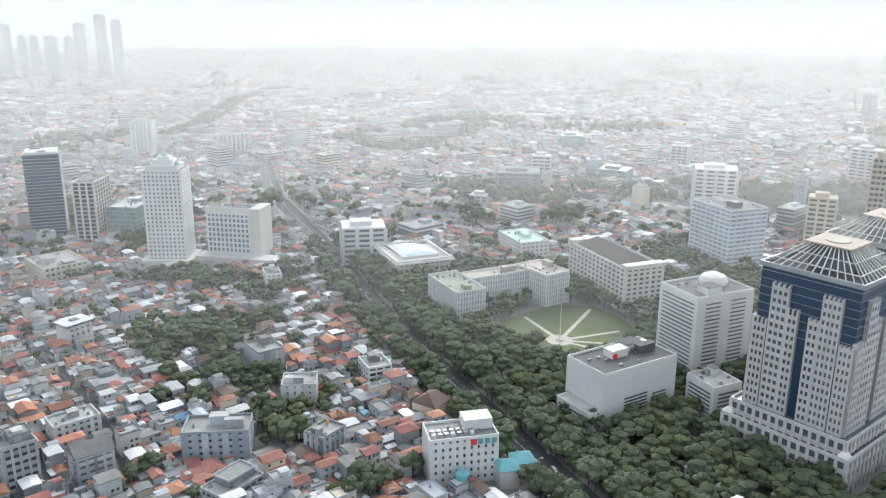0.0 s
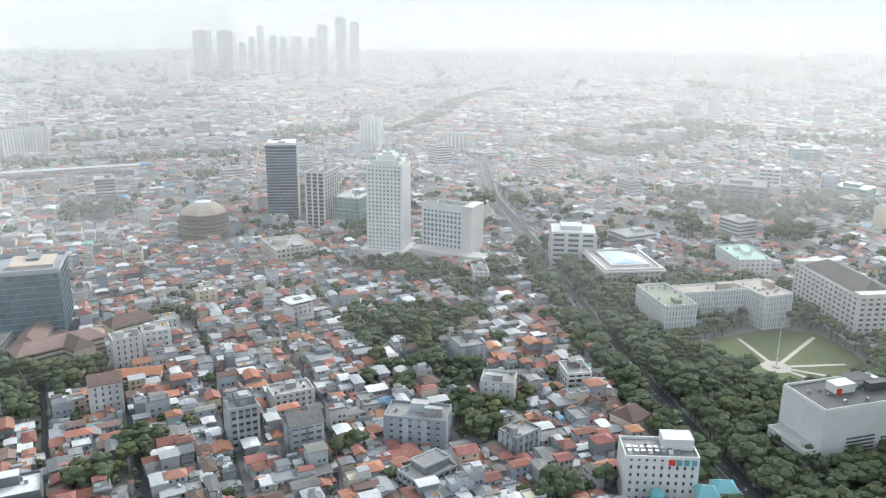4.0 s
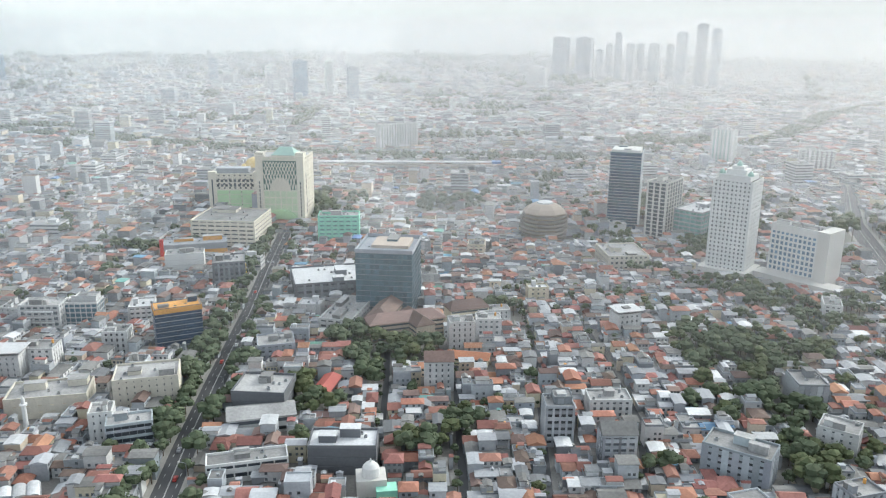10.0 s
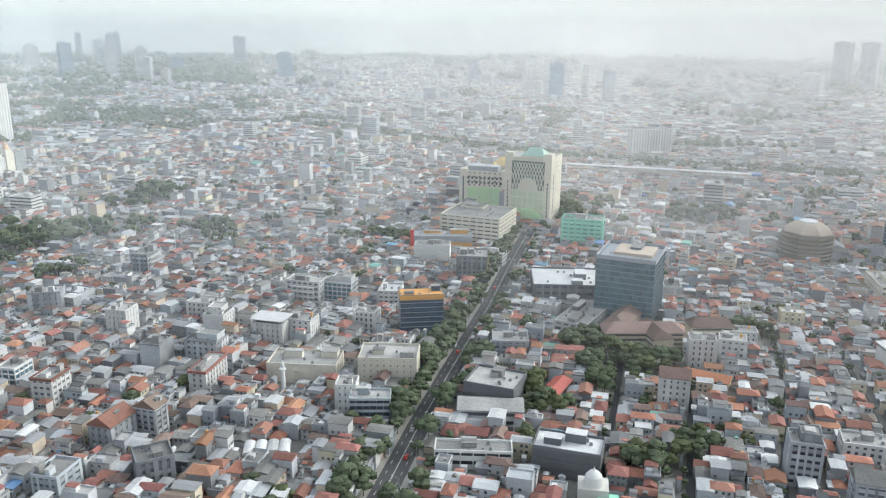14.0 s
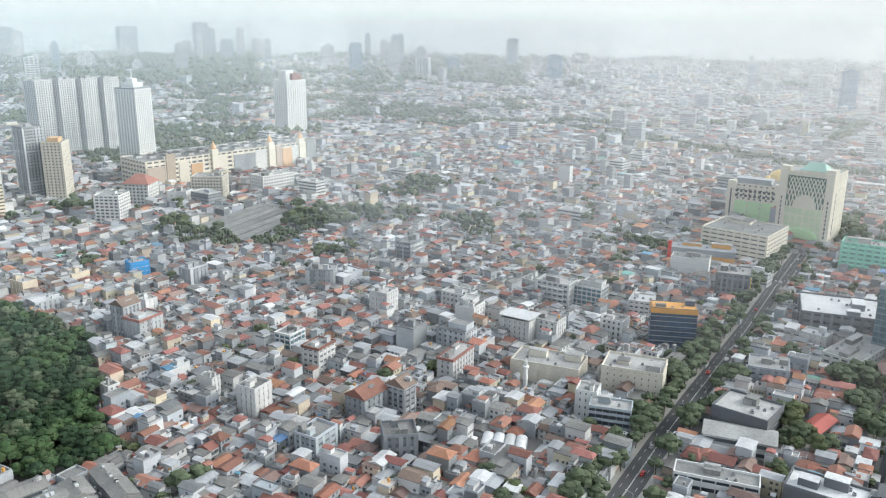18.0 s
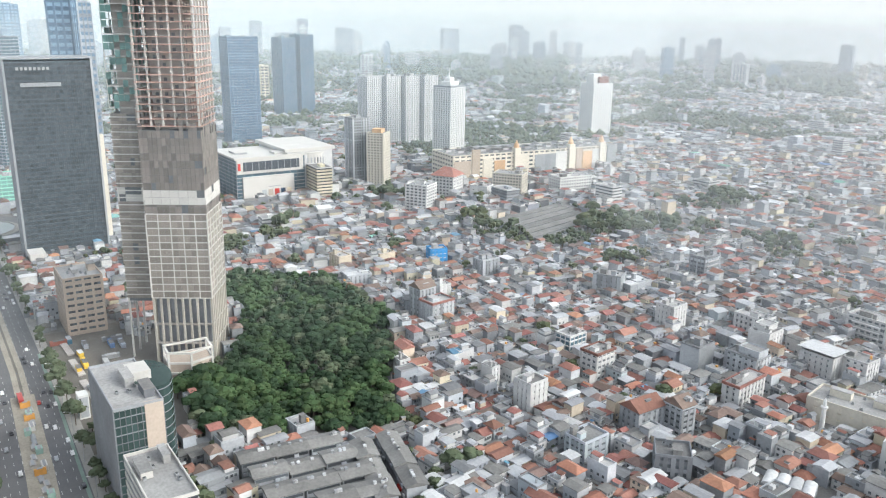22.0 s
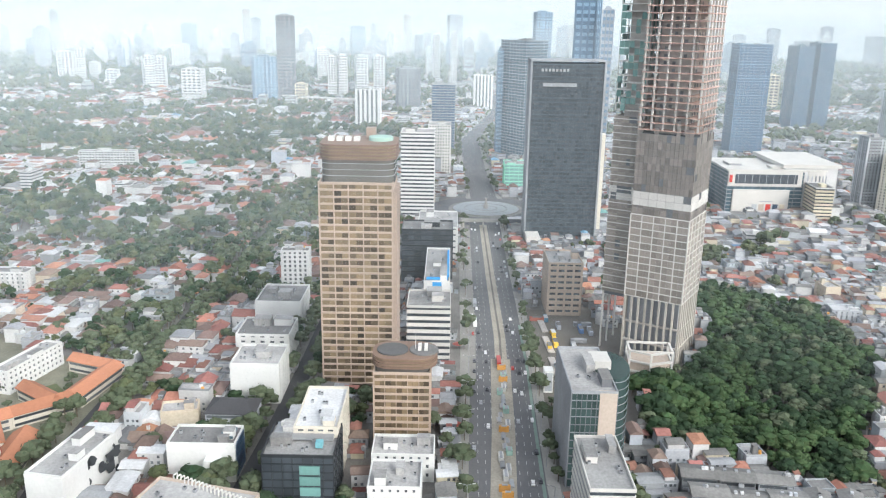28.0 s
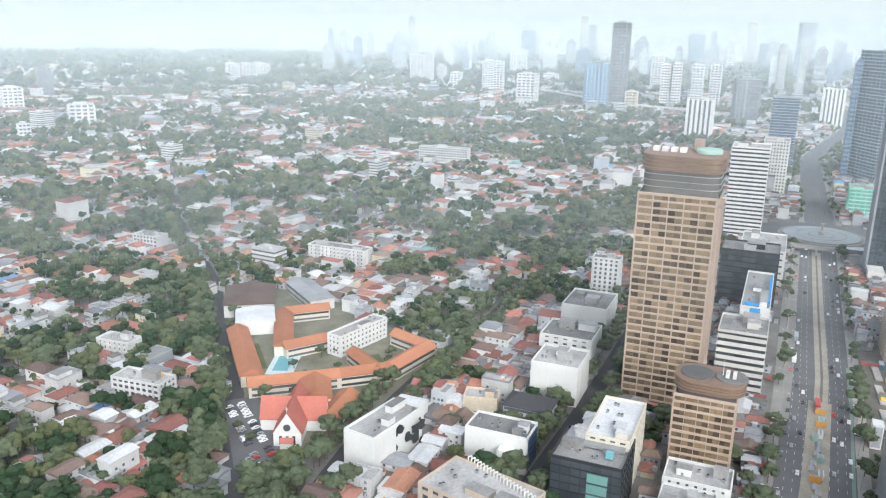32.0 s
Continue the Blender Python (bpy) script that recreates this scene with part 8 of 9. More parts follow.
# ring by ring, houses farther off
for r0, r1, cell, kind, words in ((760, 1350, 10.5, "urban", "dense low houses beyond the near quarters"), (1350, 2400, 15.5, "far", "hazy sea of low roofs"), (2400, 4700, 26.0, "far", "far hazy roofs out to the horizon")):
    x, y, tilt = field(r0, r1, cell)
    keep = built(x, y) & (RNG.random(x.size) > leafy(x, y))
    villa = (bearing(x, y) > 94) & (y < -60)
    keep &= ~villa | (RNG.random(x.size) < 0.75)
    x, y, tilt = x[keep], y[keep], tilt[keep]
    n = x.size
    w, d, high, ang, roof, wall, pitch, inset = house_numbers(x, y, tilt, cell)
    villa = (bearing(x, y) > 94) & (y < -60)
    roof = np.where(villa, choose(PALETTES["villa"], n), choose(PALETTES["far" if kind == "far" else "urban"], n))
    high = np.where(RNG.random(n) < 0.04, high * RNG.uniform(1.5, 2.6, n), high)
    heap = Heap()
    if cell > 20:
        boxes(heap, x, y, w * 0.8, d * 0.8, 0, high * 1.3, list(wall), ang, WALL4)
        boxes(heap, x, y, w * 0.8, d * 0.8, 0, high * 1.3 + 0.02, list(np.where(roof == "flat", "concrete_roof", roof)), ang, ((4, 5, 6, 7),))
        heap.thing("houses", words, "houses", kind="stuff")
        continue
    boxes(heap, x, y, w, d, 0, high, list(wall), ang, WALL4)
    slope = (roof != "flat") & True
    ridge_roofs(heap, x[slope], y[slope], w[slope] + 0.9, d[slope] + 0.9, high[slope], (high + pitch * 0.8)[slope], list(roof[slope]), ang[slope], inset[slope], light=True)
    fl = ~slope
    top = np.where(roof == "flat", "concrete_roof", roof)
    boxes(heap, x[fl], y[fl], w[fl] + 0.3, d[fl] + 0.3, high[fl], high[fl] + 0.5, list(top[fl]), ang[fl], BOX)
    fl &= roof == "flat"
    if cell < 12:
        annexes(heap, x, y, w, d, high, ang, roof, True)
        clutter(heap, x[fl], y[fl], w[fl], d[fl], high[fl], ang[fl])
    heap.thing("houses", words, "houses", kind="stuff")

# mid-rise blocks scattered over the distance, windows as bands round each floor
x, y, tilt = field(640, 4500, 92.0)
keep = built(x, y) & (RNG.random(x.size) < np.where(bearing(x, y) > 94, 0.16, np.where(bearing(x, y) < -5, 0.42, 0.22)))
x, y, tilt = x[keep], y[keep], tilt[keep]
heap = Heap()
n = x.size
w, d = RNG.uniform(14, 34, n), RNG.uniform(12, 26, n)
lv = RNG.choice((3, 4, 5, 6, 8, 11), n, p=(0.25, 0.25, 0.2, 0.15, 0.1, 0.05))
wall = choose((("wall_white", 0.5), ("wall_grey", 0.28), ("wall_cream", 0.14), ("wall_blue", 0.08)), n)
boxes(heap, x, y, w, d, 0, lv * 3.5, "window_dark", tilt, BOX)
for k in range(11):
    s = lv > k
    boxes(heap, x[s], y[s], w[s] + 0.7, d[s] + 0.7, k * 3.5, k * 3.5 + 2.1, list(wall[s]), tilt[s])
trays(heap, x, y, w + 0.7, d + 0.7, lv * 3.5 + 1.2, "wall_white", tilt, floor_mat="concrete_roof")
boxes(heap, x + w * 0.15, y, w * 0.3, d * 0.3, lv * 3.5, lv * 3.5 + 3.5, list(wall), tilt)
heap.thing("mid_rise_blocks", "scattered pale mid-rise blocks in the distance", "buildings", kind="stuff")
# ---------------------------------------------------------------- trees
def crown_template(n_leaf, size, seed, lobes=8, flat=0.9, rings=4, around=8):
    """Rounded leafy lobes with leaf sprays standing out of them, as (n, 4, 3) corners of a crown about 1 m across and 1 m high."""
    g = np.random.default_rng(seed)
    turn = 2 * np.pi * (np.arange(lobes) + g.uniform(-0.3, 0.3, lobes)) / (lobes - 1)
    out = g.uniform(0.17, 0.30, lobes)
    out[-1] = 0.0
    cen = np.stack([np.cos(turn) * out, np.sin(turn) * out, g.uniform(-0.08, 0.12, lobes)], 1)
    cen[-1, 2] = 0.16
    rad = g.uniform(0.15, 0.25, lobes)
    rad[-1] = 0.27
    quads = []
    for c, r in zip(cen, rad):
        lat = np.linspace(-0.5, 0.5, rings + 1) * np.pi
        lon = np.linspace(0, 2 * np.pi, around, endpoint=False)
        grid = np.stack([np.cos(lat)[:, None] * np.cos(lon)[None], np.cos(lat)[:, None] * np.sin(lon)[None], np.sin(lat)[:, None] * np.ones(around)[None] * flat], -1)
        grid = c + grid * r * 0.9 * g.uniform(0.84, 1.16, (rings + 1, around, 1))
        grid[0], grid[-1] = grid[0].mean(0), grid[-1].mean(0)
        nxt = np.roll(grid, -1, 1)
        quads.append(np.stack([grid[:-1], nxt[:-1], nxt[1:], grid[1:]], 2).reshape(-1, 4, 3))
    which = g.integers(0, lobes, n_leaf)
    nrm = g.normal(0, 1, (n_leaf, 3))
    nrm[:, 2] = np.abs(nrm[:, 2]) - 0.2
    nrm /= np.linalg.norm(nrm, axis=1)[:, None]
    pos = cen[which] + nrm * (rad[which] * g.uniform(0.84, 1.05, n_leaf))[:, None] * np.array((1, 1, flat))
    face = nrm + g.normal(0, 0.28, (n_leaf, 3))
    face /= np.linalg.norm(face, axis=1)[:, None]
    up = np.cross(face, g.normal(0, 1, (n_leaf, 3)))
    up /= np.linalg.norm(up, axis=1)[:, None]
    side = np.cross(face, up)
    s = size * g.uniform(0.6, 1.3, n_leaf)[:, None]
    leaf = np.stack([pos - side * s, pos - up * s * 0.85, pos + side * s, pos + up * s * 0.85], 1)
    leaf[:, 0] -= face * s * 0.12
    leaf[:, 2] -= face * s * 0.12
    return np.concatenate(quads + [leaf])


def trunk_heap(heap, r, crotch, top, seed):
    """A tapered trunk that forks into limbs."""
    g = random.Random(seed)
    lathe(heap, 0, 0, [(r * 1.5, 0), (r, 0.6), (r * 0.8, crotch)], "trunk_bark", 7)
    for k in range(5):
        a = 2 * math.pi * (k + g.random() * 0.6) / 5
        out = g.uniform(0.16, 0.30) * top
        beam(heap, (0, 0, crotch * g.uniform(0.8, 1.0)), (out * math.cos(a), out * math.sin(a), top * g.uniform(0.62, 0.85)), r * 0.36, "trunk_bark")


CROWNS_NEAR = [crown_template(620, 0.030, s, lobes=n) for s, n in ((1, 9), (2, 12), (3, 10), (4, 8))]
CROWNS_ROW = [crown_template(54, 0.046, s, lobes=6, rings=3, around=6) for s in (6, 7, 8)]
CROWNS_MID = [crown_template(4, 0.05, s, lobes=4, rings=3, around=4) for s in (11, 12, 13)]
CROWNS_FAR = [crown_template(1, 0.06, s, lobes=2, rings=2, around=4) for s in (21, 22, 23)]


def crowns(heap, templates, x, y, size, high, mat):
    """Crowns for many trees in one heap."""
    pick = RNG.integers(0, len(templates), x.size)
    for k, tp in enumerate(templates):
        s = pick == k
        if not s.any():
            continue
        a = RNG.uniform(0, 6.28, s.sum())
        c, q = np.cos(a)[:, None, None], np.sin(a)[:, None, None]
        sx = size[s][:, None, None]
        vx, vy, vz = tp[None, ..., 0], tp[None, ..., 1], tp[None, ..., 2]
        v = np.stack([(vx * c - vy * q) * sx + x[s][:, None, None], (vx * q + vy * c) * sx + y[s][:, None, None],
                      vz * sx * 0.85 + (high[s] * 0.62)[:, None, None]], -1)
        mats = np.repeat(np.array(mat, object)[s], len(tp)) if not isinstance(mat, str) else mat
        heap.add(v.reshape(-1, 4, 3), [(0, 1, 2, 3)], mats if isinstance(mats, str) else list(mats))


def scatter(poly, gap):
    xs, ys = [p[0] for p in poly], [p[1] for p in poly]
    x, y = np.meshgrid(np.arange(min(xs), max(xs), gap), np.arange(min(ys), max(ys), gap))
    x, y = x.ravel() + RNG.uniform(-0.4, 0.4, x.size) * gap, y.ravel() + RNG.uniform(-0.4, 0.4, x.size) * gap
    s = inside(x, y, poly)
    return x[s], y[s]


tx, ty, ts, tm = [], [], [], []


def plant(x, y, size, mat):
    x, y = np.atleast_1d(x), np.atleast_1d(y)
    tx.append(x)
    ty.append(y)
    ts.append(np.broadcast_to(size, x.shape) * RNG.uniform(0.65, 1.35, x.size))
    tm.append(np.array([mat] * x.size, object))


# the wood beside the unfinished tower
fx, fy = scatter(FOREST, 5.0)
ok = clear_of(fx, fy, 1.0)
fx, fy = fx[ok], fy[ok]
plant(fx, fy, 6.5 + 6.5 * grid_noise(fx, fy, 24, 31), "leaf_forest")
patch_of = grid_noise(fx, fy, 17, 33) + RNG.uniform(-0.2, 0.2, fx.size)
tm[-1][patch_of > 0.62] = "leaf_bright"
tm[-1][patch_of < 0.24] = "leaf_dark"
# the belt along the river
for pts, half in CANALS:
    for row in np.arange(-half + 4, half, 8.0):
        p = np.array([(x - math.sin(a) * row, y + math.cos(a) * row) for x, y, a in along(pts, 8.0, 2)]) + RNG.uniform(-3, 3, (len(along(pts, 8.0, 2)), 2))
        keep = clear_of(p[:, 0], p[:, 1], 2.0) & (road_gap(p[:, 0], p[:, 1]) > 1) & (grid_noise(p[:, 0], p[:, 1], 60, 41) > 0.22)
        plant(p[keep, 0], p[keep, 1], 13.0, "leaf_dark")
# rows of street trees
for pts, half, sort in ROADS:
    if sort == "lane":
        p = np.array([(x - math.sin(a) * (half + 0.6), y + math.cos(a) * (half + 0.6)) for x, y, a in along(pts, 11, 4)]) + RNG.uniform(-0.8, 0.8, (len(along(pts, 11, 4)), 2))
        keep = clear_of(p[:, 0], p[:, 1], 0.5) & (RNG.random(len(p)) < 0.7)
        plant(p[keep, 0], p[keep, 1], 4.6, "leaf_dark")
        continue
    gap = {"boulevard": 13, "avenue": 6.5, "street": 8.0}[sort]
    for s in (1, -1):
        for row in range(1 if sort == "boulevard" else 2):
            p = np.array([(x - math.sin(a) * s * (half + (0.5 if pts[0][0] > 0 else 2.6) + 7 * row), y + math.cos(a) * s * (half + (0.5 if pts[0][0] > 0 else 2.6) + 7 * row)) for x, y, a in along(pts, gap, 3)])
            p += RNG.uniform(-1.6, 1.6, p.shape)
            keep = clear_of(p[:, 0], p[:, 1], 0.5) & (RNG.random(len(p)) < (0.55 if sort == "boulevard" else 0.40 if sort == "avenue" and s < 0 and pts[0][0] < 0 else 0.85)) & (np.hypot(p[:, 0] + 877, p[:, 1] - 42) > 75) & ~inside(p[:, 0], p[:, 1], LOT) & ((p[:, 0] < 0) | (p[:, 1] < 600))
            plant(p[keep, 0], p[keep, 1], (12.5 if pts[0][0] > 0 else 11.5) if sort == "avenue" else 10.5, "leaf_dark")
# trees in the school yard, by the boulevard and round the church
for x, y, s in ((-396, -246, 9), (-404, -240, 8), (-375, -252, 8), (-412, -256, 9), (-368, -240, 7), (-356, -286, 7), (-405, -205, 7), (-415, -208, 8), (-385, -228, 7), (-372, -300, 6), (-300, -236, 6), (-292, -222, 6), (-318, -190, 7), (-300, -186, 6), (-344, -232, 7),
                (-372, -5, 14), (-352, 2, 9), (-338, 4, 9), (-322, 6, 8), (-392, 62, 9), (-400, 58, 8), (-378, 56, 9), (-340, 52, 8), (-360, 53, 8), (-325, 52, 8), (-262, 172, 9), (-272, 178, 8), (-252, 160, 8), (-266, 126, 11), (-300, 170, 8), (-290, 176, 9), (-326, 98, 8), (-318, 94, 7), (-283, 142, 8)):
    plant(x, y, s, "leaf_dark")
# trees between houses
for r0, r1, cell, size in ((285, 760, 7.4, 8.2), (760, 1350, 10.5, 12.5), (1350, 2400, 16.5, 17), (2400, 4700, 36.0, 38)):
    x, y, tilt = field(r0, r1, cell)
    keep = clear_of(x, y, 1.0) & (road_gap(x, y) > 0.5) & ~inside(x, y, LOT) & ~inside(x, y, PARADE) & ~inside(x, y, FOREST) & ~inside(x, y, SCHOOL) & (np.hypot(x + 877, y - 42) > 70)
    for x0, x1, y0, y1 in PLOTS:
        keep &= ~((x > x0) & (x < x1) & (y > y0) & (y < y1))
    green = leafy(x, y)
    for pts, half in CANALS:
        green = np.where(near_line(x, y, pts) < half + 4, 0.0, green)
    green = np.where(near_line(x, y, RAILWAY) < 9, 0.0, green)
    keep &= RNG.random(x.size) < green
    plant(x[keep], y[keep], size * np.where(green[keep] > 0.75, 1.35, 1.0), "leaf_dark")
    half_of = RNG.random(keep.sum()) < 0.3
    tm[-1][half_of] = "leaf_olive"
    tm[-1][(y[keep] < -40) & ~half_of & (RNG.random(keep.sum()) < 0.55)] = "leaf_forest"
tx, ty, ts, tm = (np.concatenate(q) for q in (tx, ty, ts, tm))
rr = np.hypot(tx, ty)
order = np.argsort(rr)
tx, ty, ts, tm, rr = tx[order], ty[order], ts[order], tm[order], rr[order]
vis = (bearing(tx, ty) > -74) & (bearing(tx, ty) < 152)
tx, ty, ts, tm, rr = tx[vis], ty[vis], ts[vis], tm[vis], rr[vis]

# the nearest as trees of their own
N_TREES = 230
stock = {}
for k, tp in enumerate(CROWNS_NEAR):
    heap = Heap()
    trunk_heap(heap, 0.022, 0.38, 1.0, 40 + k)
    stem = heap.mesh("tree")
    for mat in ("leaf_dark", "leaf_forest", "leaf_olive", "leaf_bright"):
        heap = Heap()
        heap.add(tp + np.array((0, 0, 0.66)), [(0, 1, 2, 3)], mat)
        stock[k, mat] = (stem, heap.mesh("crown"))
TREE_WORDS = {"leaf_dark": "dark green broadleaf tree with an uneven crown", "leaf_forest": "deep green tree with a dense crown", "leaf_olive": "olive green broadleaf tree among houses", "leaf_bright": "fresh green tree with a dense crown"}
for i in range(N_TREES):
    stem, top = stock[i % 4, tm[i]]
    tree = tagged(new("tree", stem), TREE_WORDS[tm[i]], "tree", "city trees")
    tree.location, tree.rotation_euler, tree.scale = (tx[i], ty[i], 0), (0, 0, i * 2.4), (ts[i] * 1.15, ts[i] * 1.15, ts[i] * RNG.uniform(0.95, 1.25))
    new("crown", top).parent = tree
mid = np.arange(len(tx))
for name, words, s, temps in (("trees", "street and garden trees with dark green crowns", (mid >= N_TREES) & (rr < 520), CROWNS_ROW), ("trees", "street and garden trees with dark crowns farther off", (rr >= 520) & (rr < 1000) & (mid >= N_TREES), CROWNS_MID), ("far_trees", "dim trees among the far roofs", rr >= 1000, CROWNS_FAR)):
    heap = Heap()
    crowns(heap, temps, tx[s], ty[s], ts[s] * 1.15, ts[s] * (1.05 if name == "trees" else 0.4), tm[s])
    if name == "trees":
        boxes(heap, tx[s], ty[s], 0.35, 0.35, 0, ts[s] * 0.7, "trunk_bark", 0.0, BOX)
    heap.thing(name, words, "trees", kind="stuff")
# ---------------------------------------------------------------- vehicles
def car_stock(mat, length=4.4, wide=1.8, van=False):
    body = Heap()
    boxes(body, 0, 0, length, wide, 0.35, 0.95 if not van else 1.0, mat, taper=0.97)
    boxes(body, -0.2 if not van else -0.1, 0, length * (0.52 if not van else 0.8), wide * 0.9, 0.95, 1.5 if not van else 2.0, mat, taper=0.82)
    glass = Heap()
    boxes(glass, -0.2 if not van else -0.1, 0, length * (0.49 if not van else 0.78), wide * 0.905, 1.02, 1.38 if not van else 1.7, "window_dark", taper=0.86)
    wheel = Heap()
    t = [(0.33 * math.cos(a), 0.33 * math.sin(a)) for a in np.linspace(0, 2 * math.pi, 11)[:-1]]
    wheel.add(np.array([[(x, y0, z) for y0 in (-0.1, 0.1) for x, z in t]]), [tuple(range(10)), tuple(range(19, 9, -1))] + [(i, 10 + i, 10 + (i + 1) % 10, (i + 1) % 10) for i in range(10)], "dark_metal")
    return body.mesh("car"), glass.mesh("windows"), wheel.mesh("wheel"), length, wide


STOCK = [car_stock("car_white"), car_stock("car_dark"), car_stock("car_silver"), car_stock("car_red"), car_stock("car_white", 4.7, 1.85, True), car_stock("car_dark", 4.6, 1.8, True)]
CAR_WORDS = ("white car", "dark saloon car", "silver car", "red car", "white van", "black van")


def put_car(kind, x, y, ang, where, z=0.07):
    body, glass, wheel, length, wide = STOCK[kind]
    car = tagged(new("car", body), "%s %s" % (CAR_WORDS[kind], where), "car", "cars on the streets")
    car.location, car.rotation_euler = (x, y, z), (0, 0, ang)
    new("windows", glass).parent = car
    for sx in (-0.32, 0.32):
        for sy in (-0.46, 0.46):
            w = new("wheel", wheel)
            w.parent = car
            w.location = (sx * length, sy * wide, 0.33)


car_rnd = random.Random(11)
LANES = (-15, -11.4, -7.8, 7.8, 11.4, 15)
for x, y, a in along(ROADS[0][0], 15, 70):
    for off in LANES:
        if car_rnd.random() < 0.30:
            j = car_rnd.uniform(-5, 5)
            put_car(car_rnd.choice((0, 0, 1, 1, 2, 3, 4, 5)), x + j * math.cos(a) - off * math.sin(a), y + j * math.sin(a) + off * math.cos(a), a + (math.pi if off > 0 else 0), "driving on the boulevard")
for k in (2, 3):
    for x, y, a in along(ROADS[k][0], 26, 20):
        for off in (-2, 2):
            if car_rnd.random() < 0.35 and math.hypot(x, y) < 800:
                put_car(car_rnd.choice((0, 1, 1, 2, 3, 4, 5)), x - off * math.sin(a), y + off * math.cos(a), a + (math.pi if off > 0 else 0), "driving on the avenue")
for i in range(17):  # beside the church
    t = i / 16
    for side, (ax, ay, bx, by) in enumerate(((-323, -251, -287, -207), (-318, -255, -281, -212))):
        if car_rnd.random() < 0.85:
            put_car(car_rnd.choice((0, 0, 1, 2, 3, 4)), ax + (bx - ax) * t, ay + (by - ay) * t, math.radians(-25), "parked by the church", 0.115)


for i in range(13):
    t = i / 12
    for ax, ay, bx, by, a in ((-283, -222, -270, -196, 120), (-312, -245, -290, -226, 60)):
        if car_rnd.random() < 0.6 and (a == 120 or i % 2):
            put_car(car_rnd.choice((0, 1, 1, 2, 4)), ax + (bx - ax) * t + car_rnd.uniform(-0.4, 0.4), ay + (by - ay) * t, math.radians(a), "parked by the church", 0.115)


def bus(x, y, ang, mat, words):
    base = holder("bus", x, y, 0.07, words, "bus")
    body, glass = Heap(), Heap()
    boxes(body, x, y, 11, 2.5, 0.5, 3.2, mat, ang)
    boxes(glass, x, y, 10.6, 2.56, 1.6, 2.6, "window_dark", ang)
    part("body", body, base)
    part("windows", glass, base)
    for u in (-3.6, 3.6):
        for v in (-1.15, 1.15):
            w = Heap()
            boxes(w, x + u * math.cos(ang) - v * math.sin(ang), y + u * math.sin(ang) + v * math.cos(ang), 1.0, 0.3, 0.07, 1.05, "dark_metal", ang)
            part("wheel", w, base)


bus(282, 345, math.radians(75), "car_white", "white bus driving on the tree-lined avenue")
bus(-455, 32.5, math.pi, "car_red", "red and white bus beside the median")
bus(-520, 20, math.pi, "car_white", "white bus at the kerb of the boulevard")
bus(-560, 21, math.pi, "car_silver", "silver bus at the kerb of the boulevard")

# ---------------------------------------------------------------- median works on the boulevard
strip = Heap()
ribbon(strip, [(-262, 26), (-312, 26.8), (-371, 30.3), (-438, 33), (-462, 34)], 5.9, -5.9, 0.10, "median_soil")
strip.thing("median_works", "dug-up earth strip of metro works in the median", "works", kind="structure")
for off in (-2.2, 2.2):
    strip = Heap()
    ribbon(strip, [(-455, 34.2), (-498, 35.6), (-635, 35.6), (-800, 36.2)], off + 1.5, off - 1.5, 0.22, "median_soil")
    strip.thing("median", "pale tan strip of the median between the carriageways", "median", kind="structure")
strip = Heap()
ribbon(strip, [(-455, 34.2), (-498, 35.6), (-635, 35.6), (-800, 36.2)], 0.7, -0.7, 0.09, "earth")
strip.thing("median", "dark planted slot in the median", "median", kind="structure")
strip = Heap()
ribbon(strip, [(-300, 44.5), (-371, 46.5), (-440, 49.0), (-520, 50.2)], 0.8, -0.8, 0.24, "lane_green")
strip.thing("cycle_path", "faded green strip along the kerb", "path", kind="structure")
strip = Heap()
ribbon(strip, [(-430, 15.5), (-500, 17.3), (-640, 18.3), (-800, 20)], 2.6, -2.6, 0.085, "paving")
strip.thing("side_lane", "pale side lane beside the carriageway", "road", kind="structure")
site = random.Random(3)
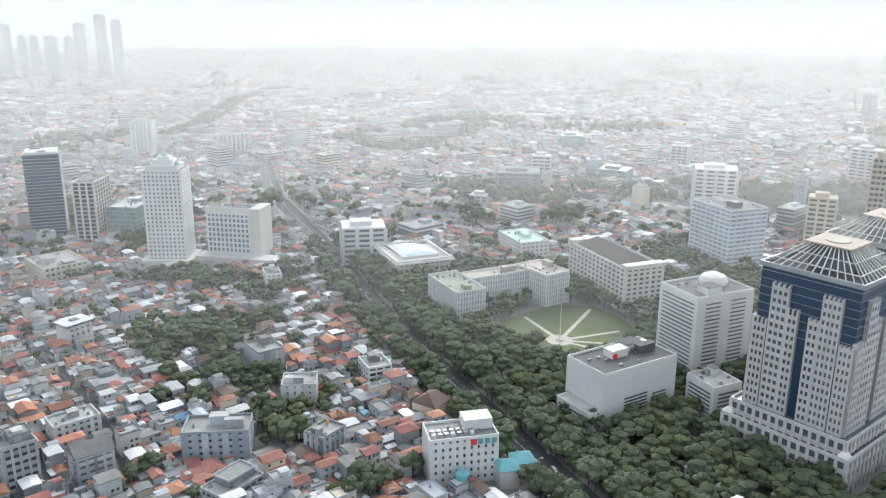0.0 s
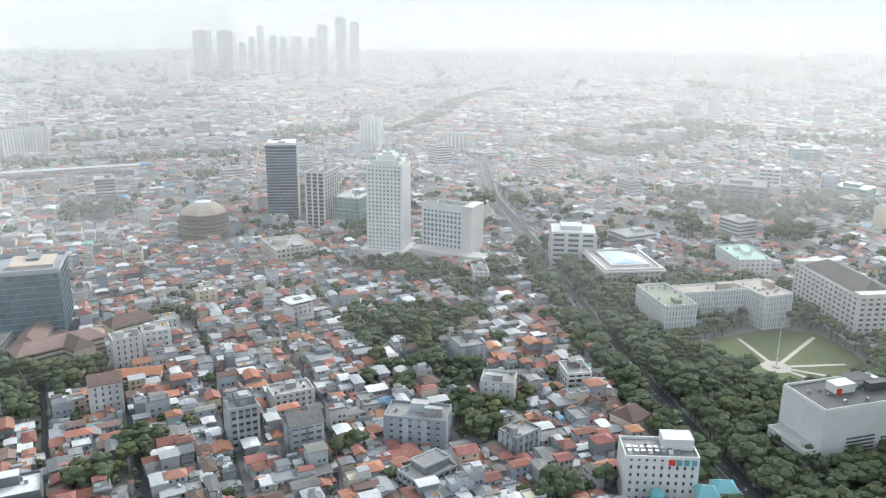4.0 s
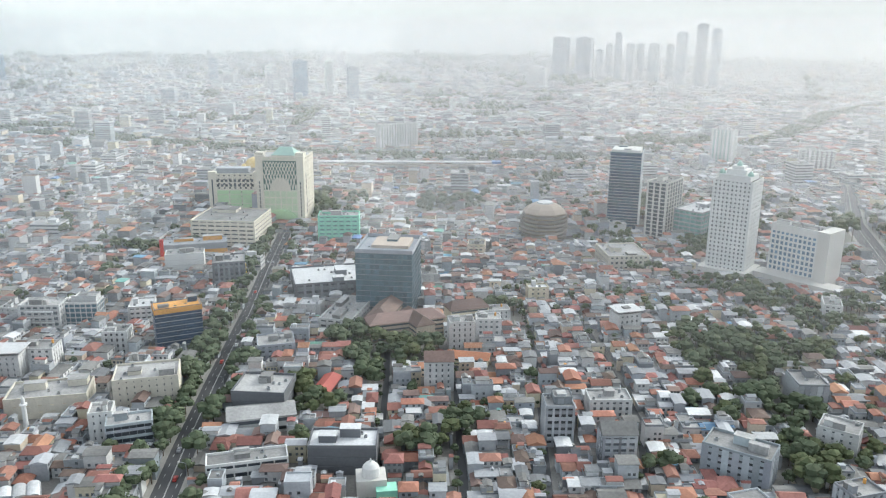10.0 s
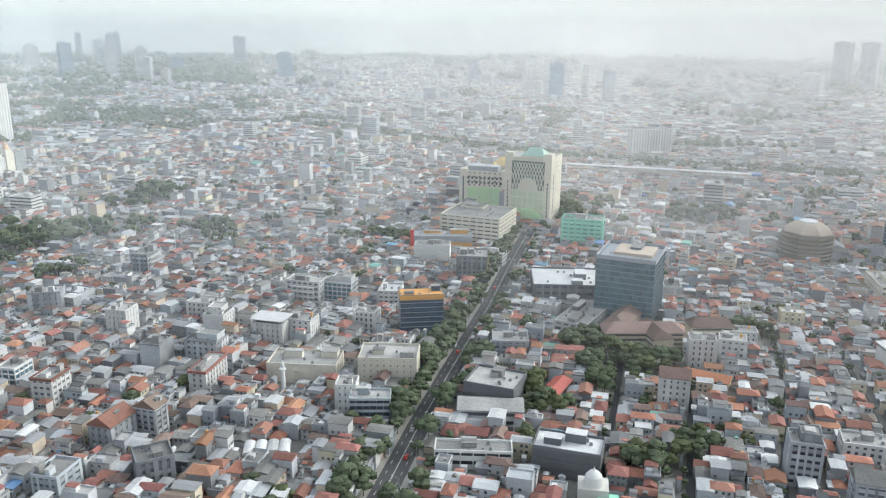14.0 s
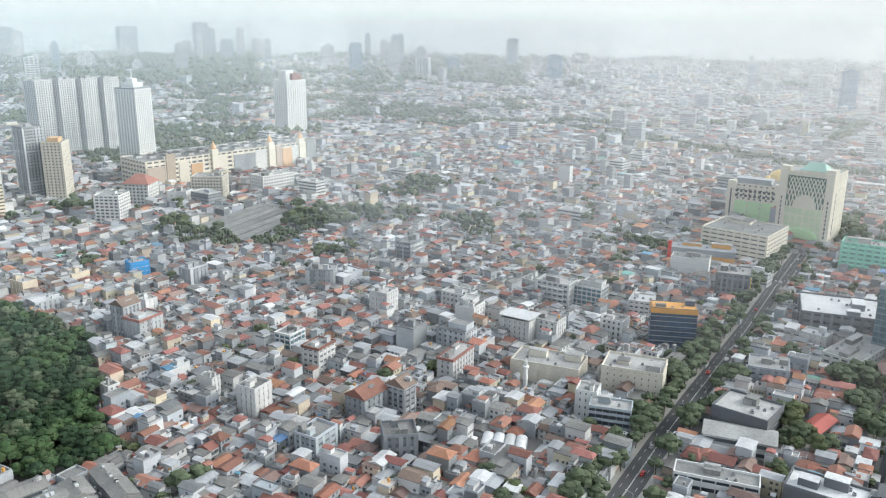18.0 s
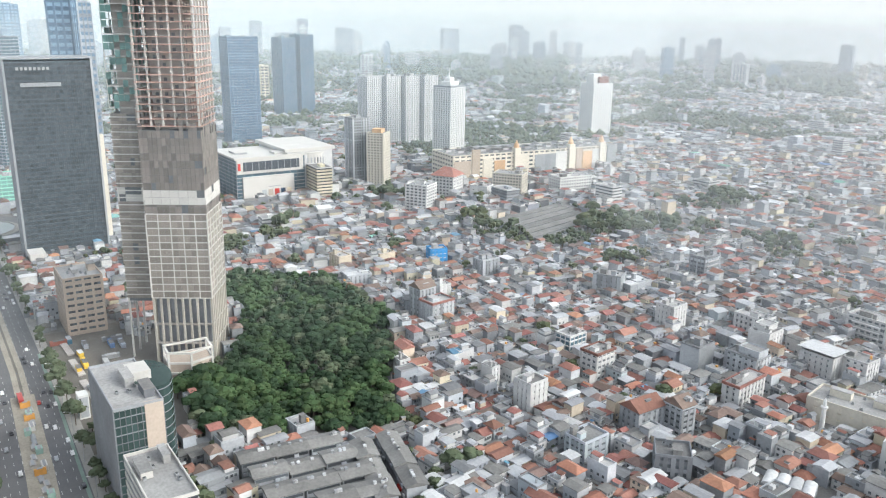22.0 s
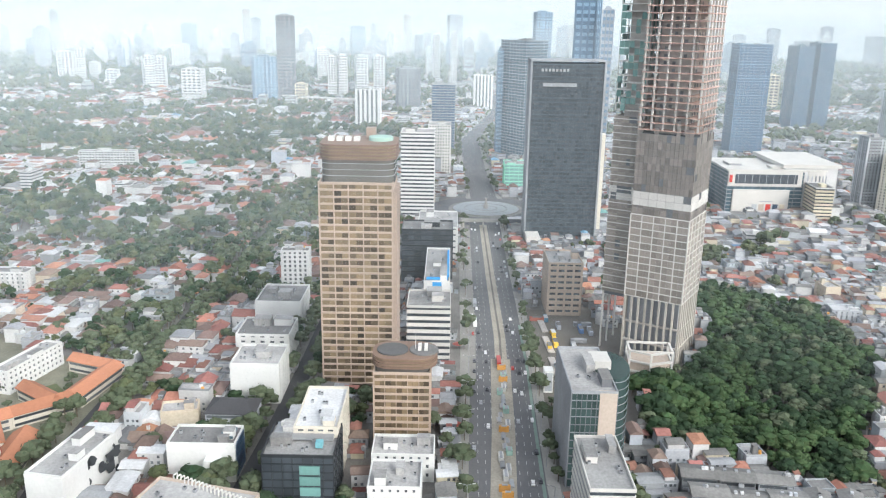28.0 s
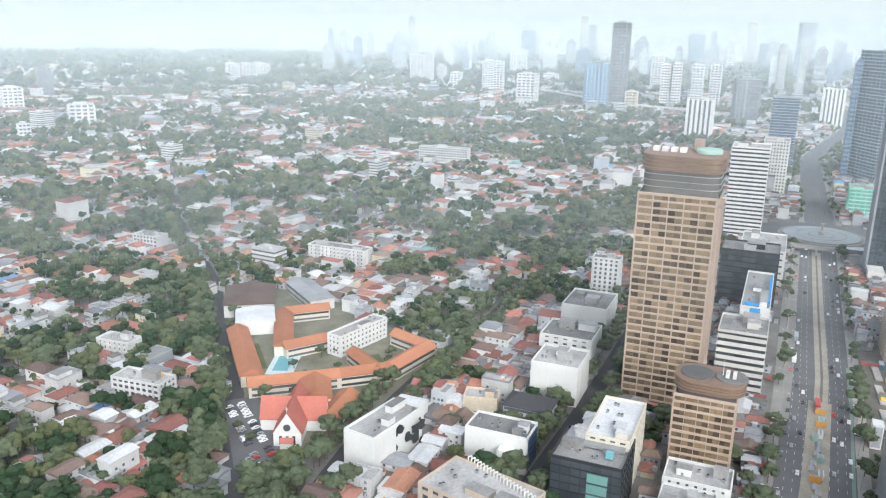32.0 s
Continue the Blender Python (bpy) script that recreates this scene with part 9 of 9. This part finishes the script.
for k in range(34):
    x = -268 - 5.4 * k
    y = 28.2 + (x + 300) * -0.035 + site.uniform(-2.6, 2.6)
    mat, words, w, d, h = site.choice((("steel_white", "white site container on the median works", 6, 2.4, 2.6), ("orange_paint", "orange crane frame on the median works", 1.2, 5, 3.2), ("copper_green", "teal site shed on the median works", 4, 3, 2.8),
                                       ("raw_concrete", "stack of concrete slabs on the median works", 5, 2.6, 1.2), ("steel_grey", "stack of steel pipes on the median works", 6, 2.2, 1.0)))
    thing = holder("site_container" if h > 2 else "slab_stack", x, y, 0.1, words, "site equipment")
    sub_block(thing, "body", x, y, w, d, 0.1, h, mat)
    sub_block(thing, "top", x, y, w * 1.02, d * 0.5, h, h + 0.25, "steel_grey")


# ---------------------------------------------------------------- street lamps
def lamp_stock(two):
    pole, arm = Heap(), Heap()
    lathe(pole, 0, 0, [(0.16, 0), (0.09, 10.5)], "steel_grey", 8)
    for s in ((-1, 1) if two else (1,)):
        beam(arm, (0, 0, 10.4), (s * 2.6, 0, 11.2), 0.07, "steel_grey")
        boxes(arm, s * 3.0, 0, 1.0, 0.35, 11.1, 11.3, "steel_white")
    return pole.mesh("street_lamp"), arm.mesh("lamp_arm")


LAMP1, LAMP2 = lamp_stock(False), lamp_stock(True)
for k, gap, stock_, off in ((0, 34, LAMP2, 18.6), (0, 34, LAMP1, -18.6), (2, 30, LAMP1, -8.2), (3, 30, LAMP1, 10.2)):
    for x, y, a in along(ROADS[k][0], gap, 30):
        if math.hypot(x, y) > 900:
            continue
        lamp = tagged(new("street_lamp", stock_[0]), "grey steel street lamp on a curved arm", "street lamp", "street lamps")
        lamp.location = (x - off * math.sin(a), y + off * math.cos(a), 0.2)
        lamp.rotation_euler = (0, 0, a + (math.pi / 2 if off < 0 else -math.pi / 2))
        new("lamp_arm", stock_[1]).parent = lamp

# parasols and kiosks on the forecourt beside the boulevard
for x, y in ((-362, 3), (-372, 6), (-478, 8)):
    shade = holder("parasol", x, y, 0.2, "large red parasol on a forecourt", "parasol")
    top = Heap()
    lathe(top, x, y, [(3.4, 3.0), (1.8, 3.8), (0.1, 4.3)], "red_roof", 10)
    part("canopy", top, shade)
    leg = Heap()
    lathe(leg, x, y, [(0.08, 0.2), (0.08, 3.9)], "steel_grey", 6)
    part("pole", leg, shade)
gate = holder("toll_kiosk", -420, 58, 0.1, "white boxy gate building beside the road", "kiosk")
sub_block(gate, "body", -420, 58, 7, 5, 0, 13, "white_paint")
sub_block(gate, "front", -416.4, 58, 0.3, 4, 1, 12, "wall_grey")
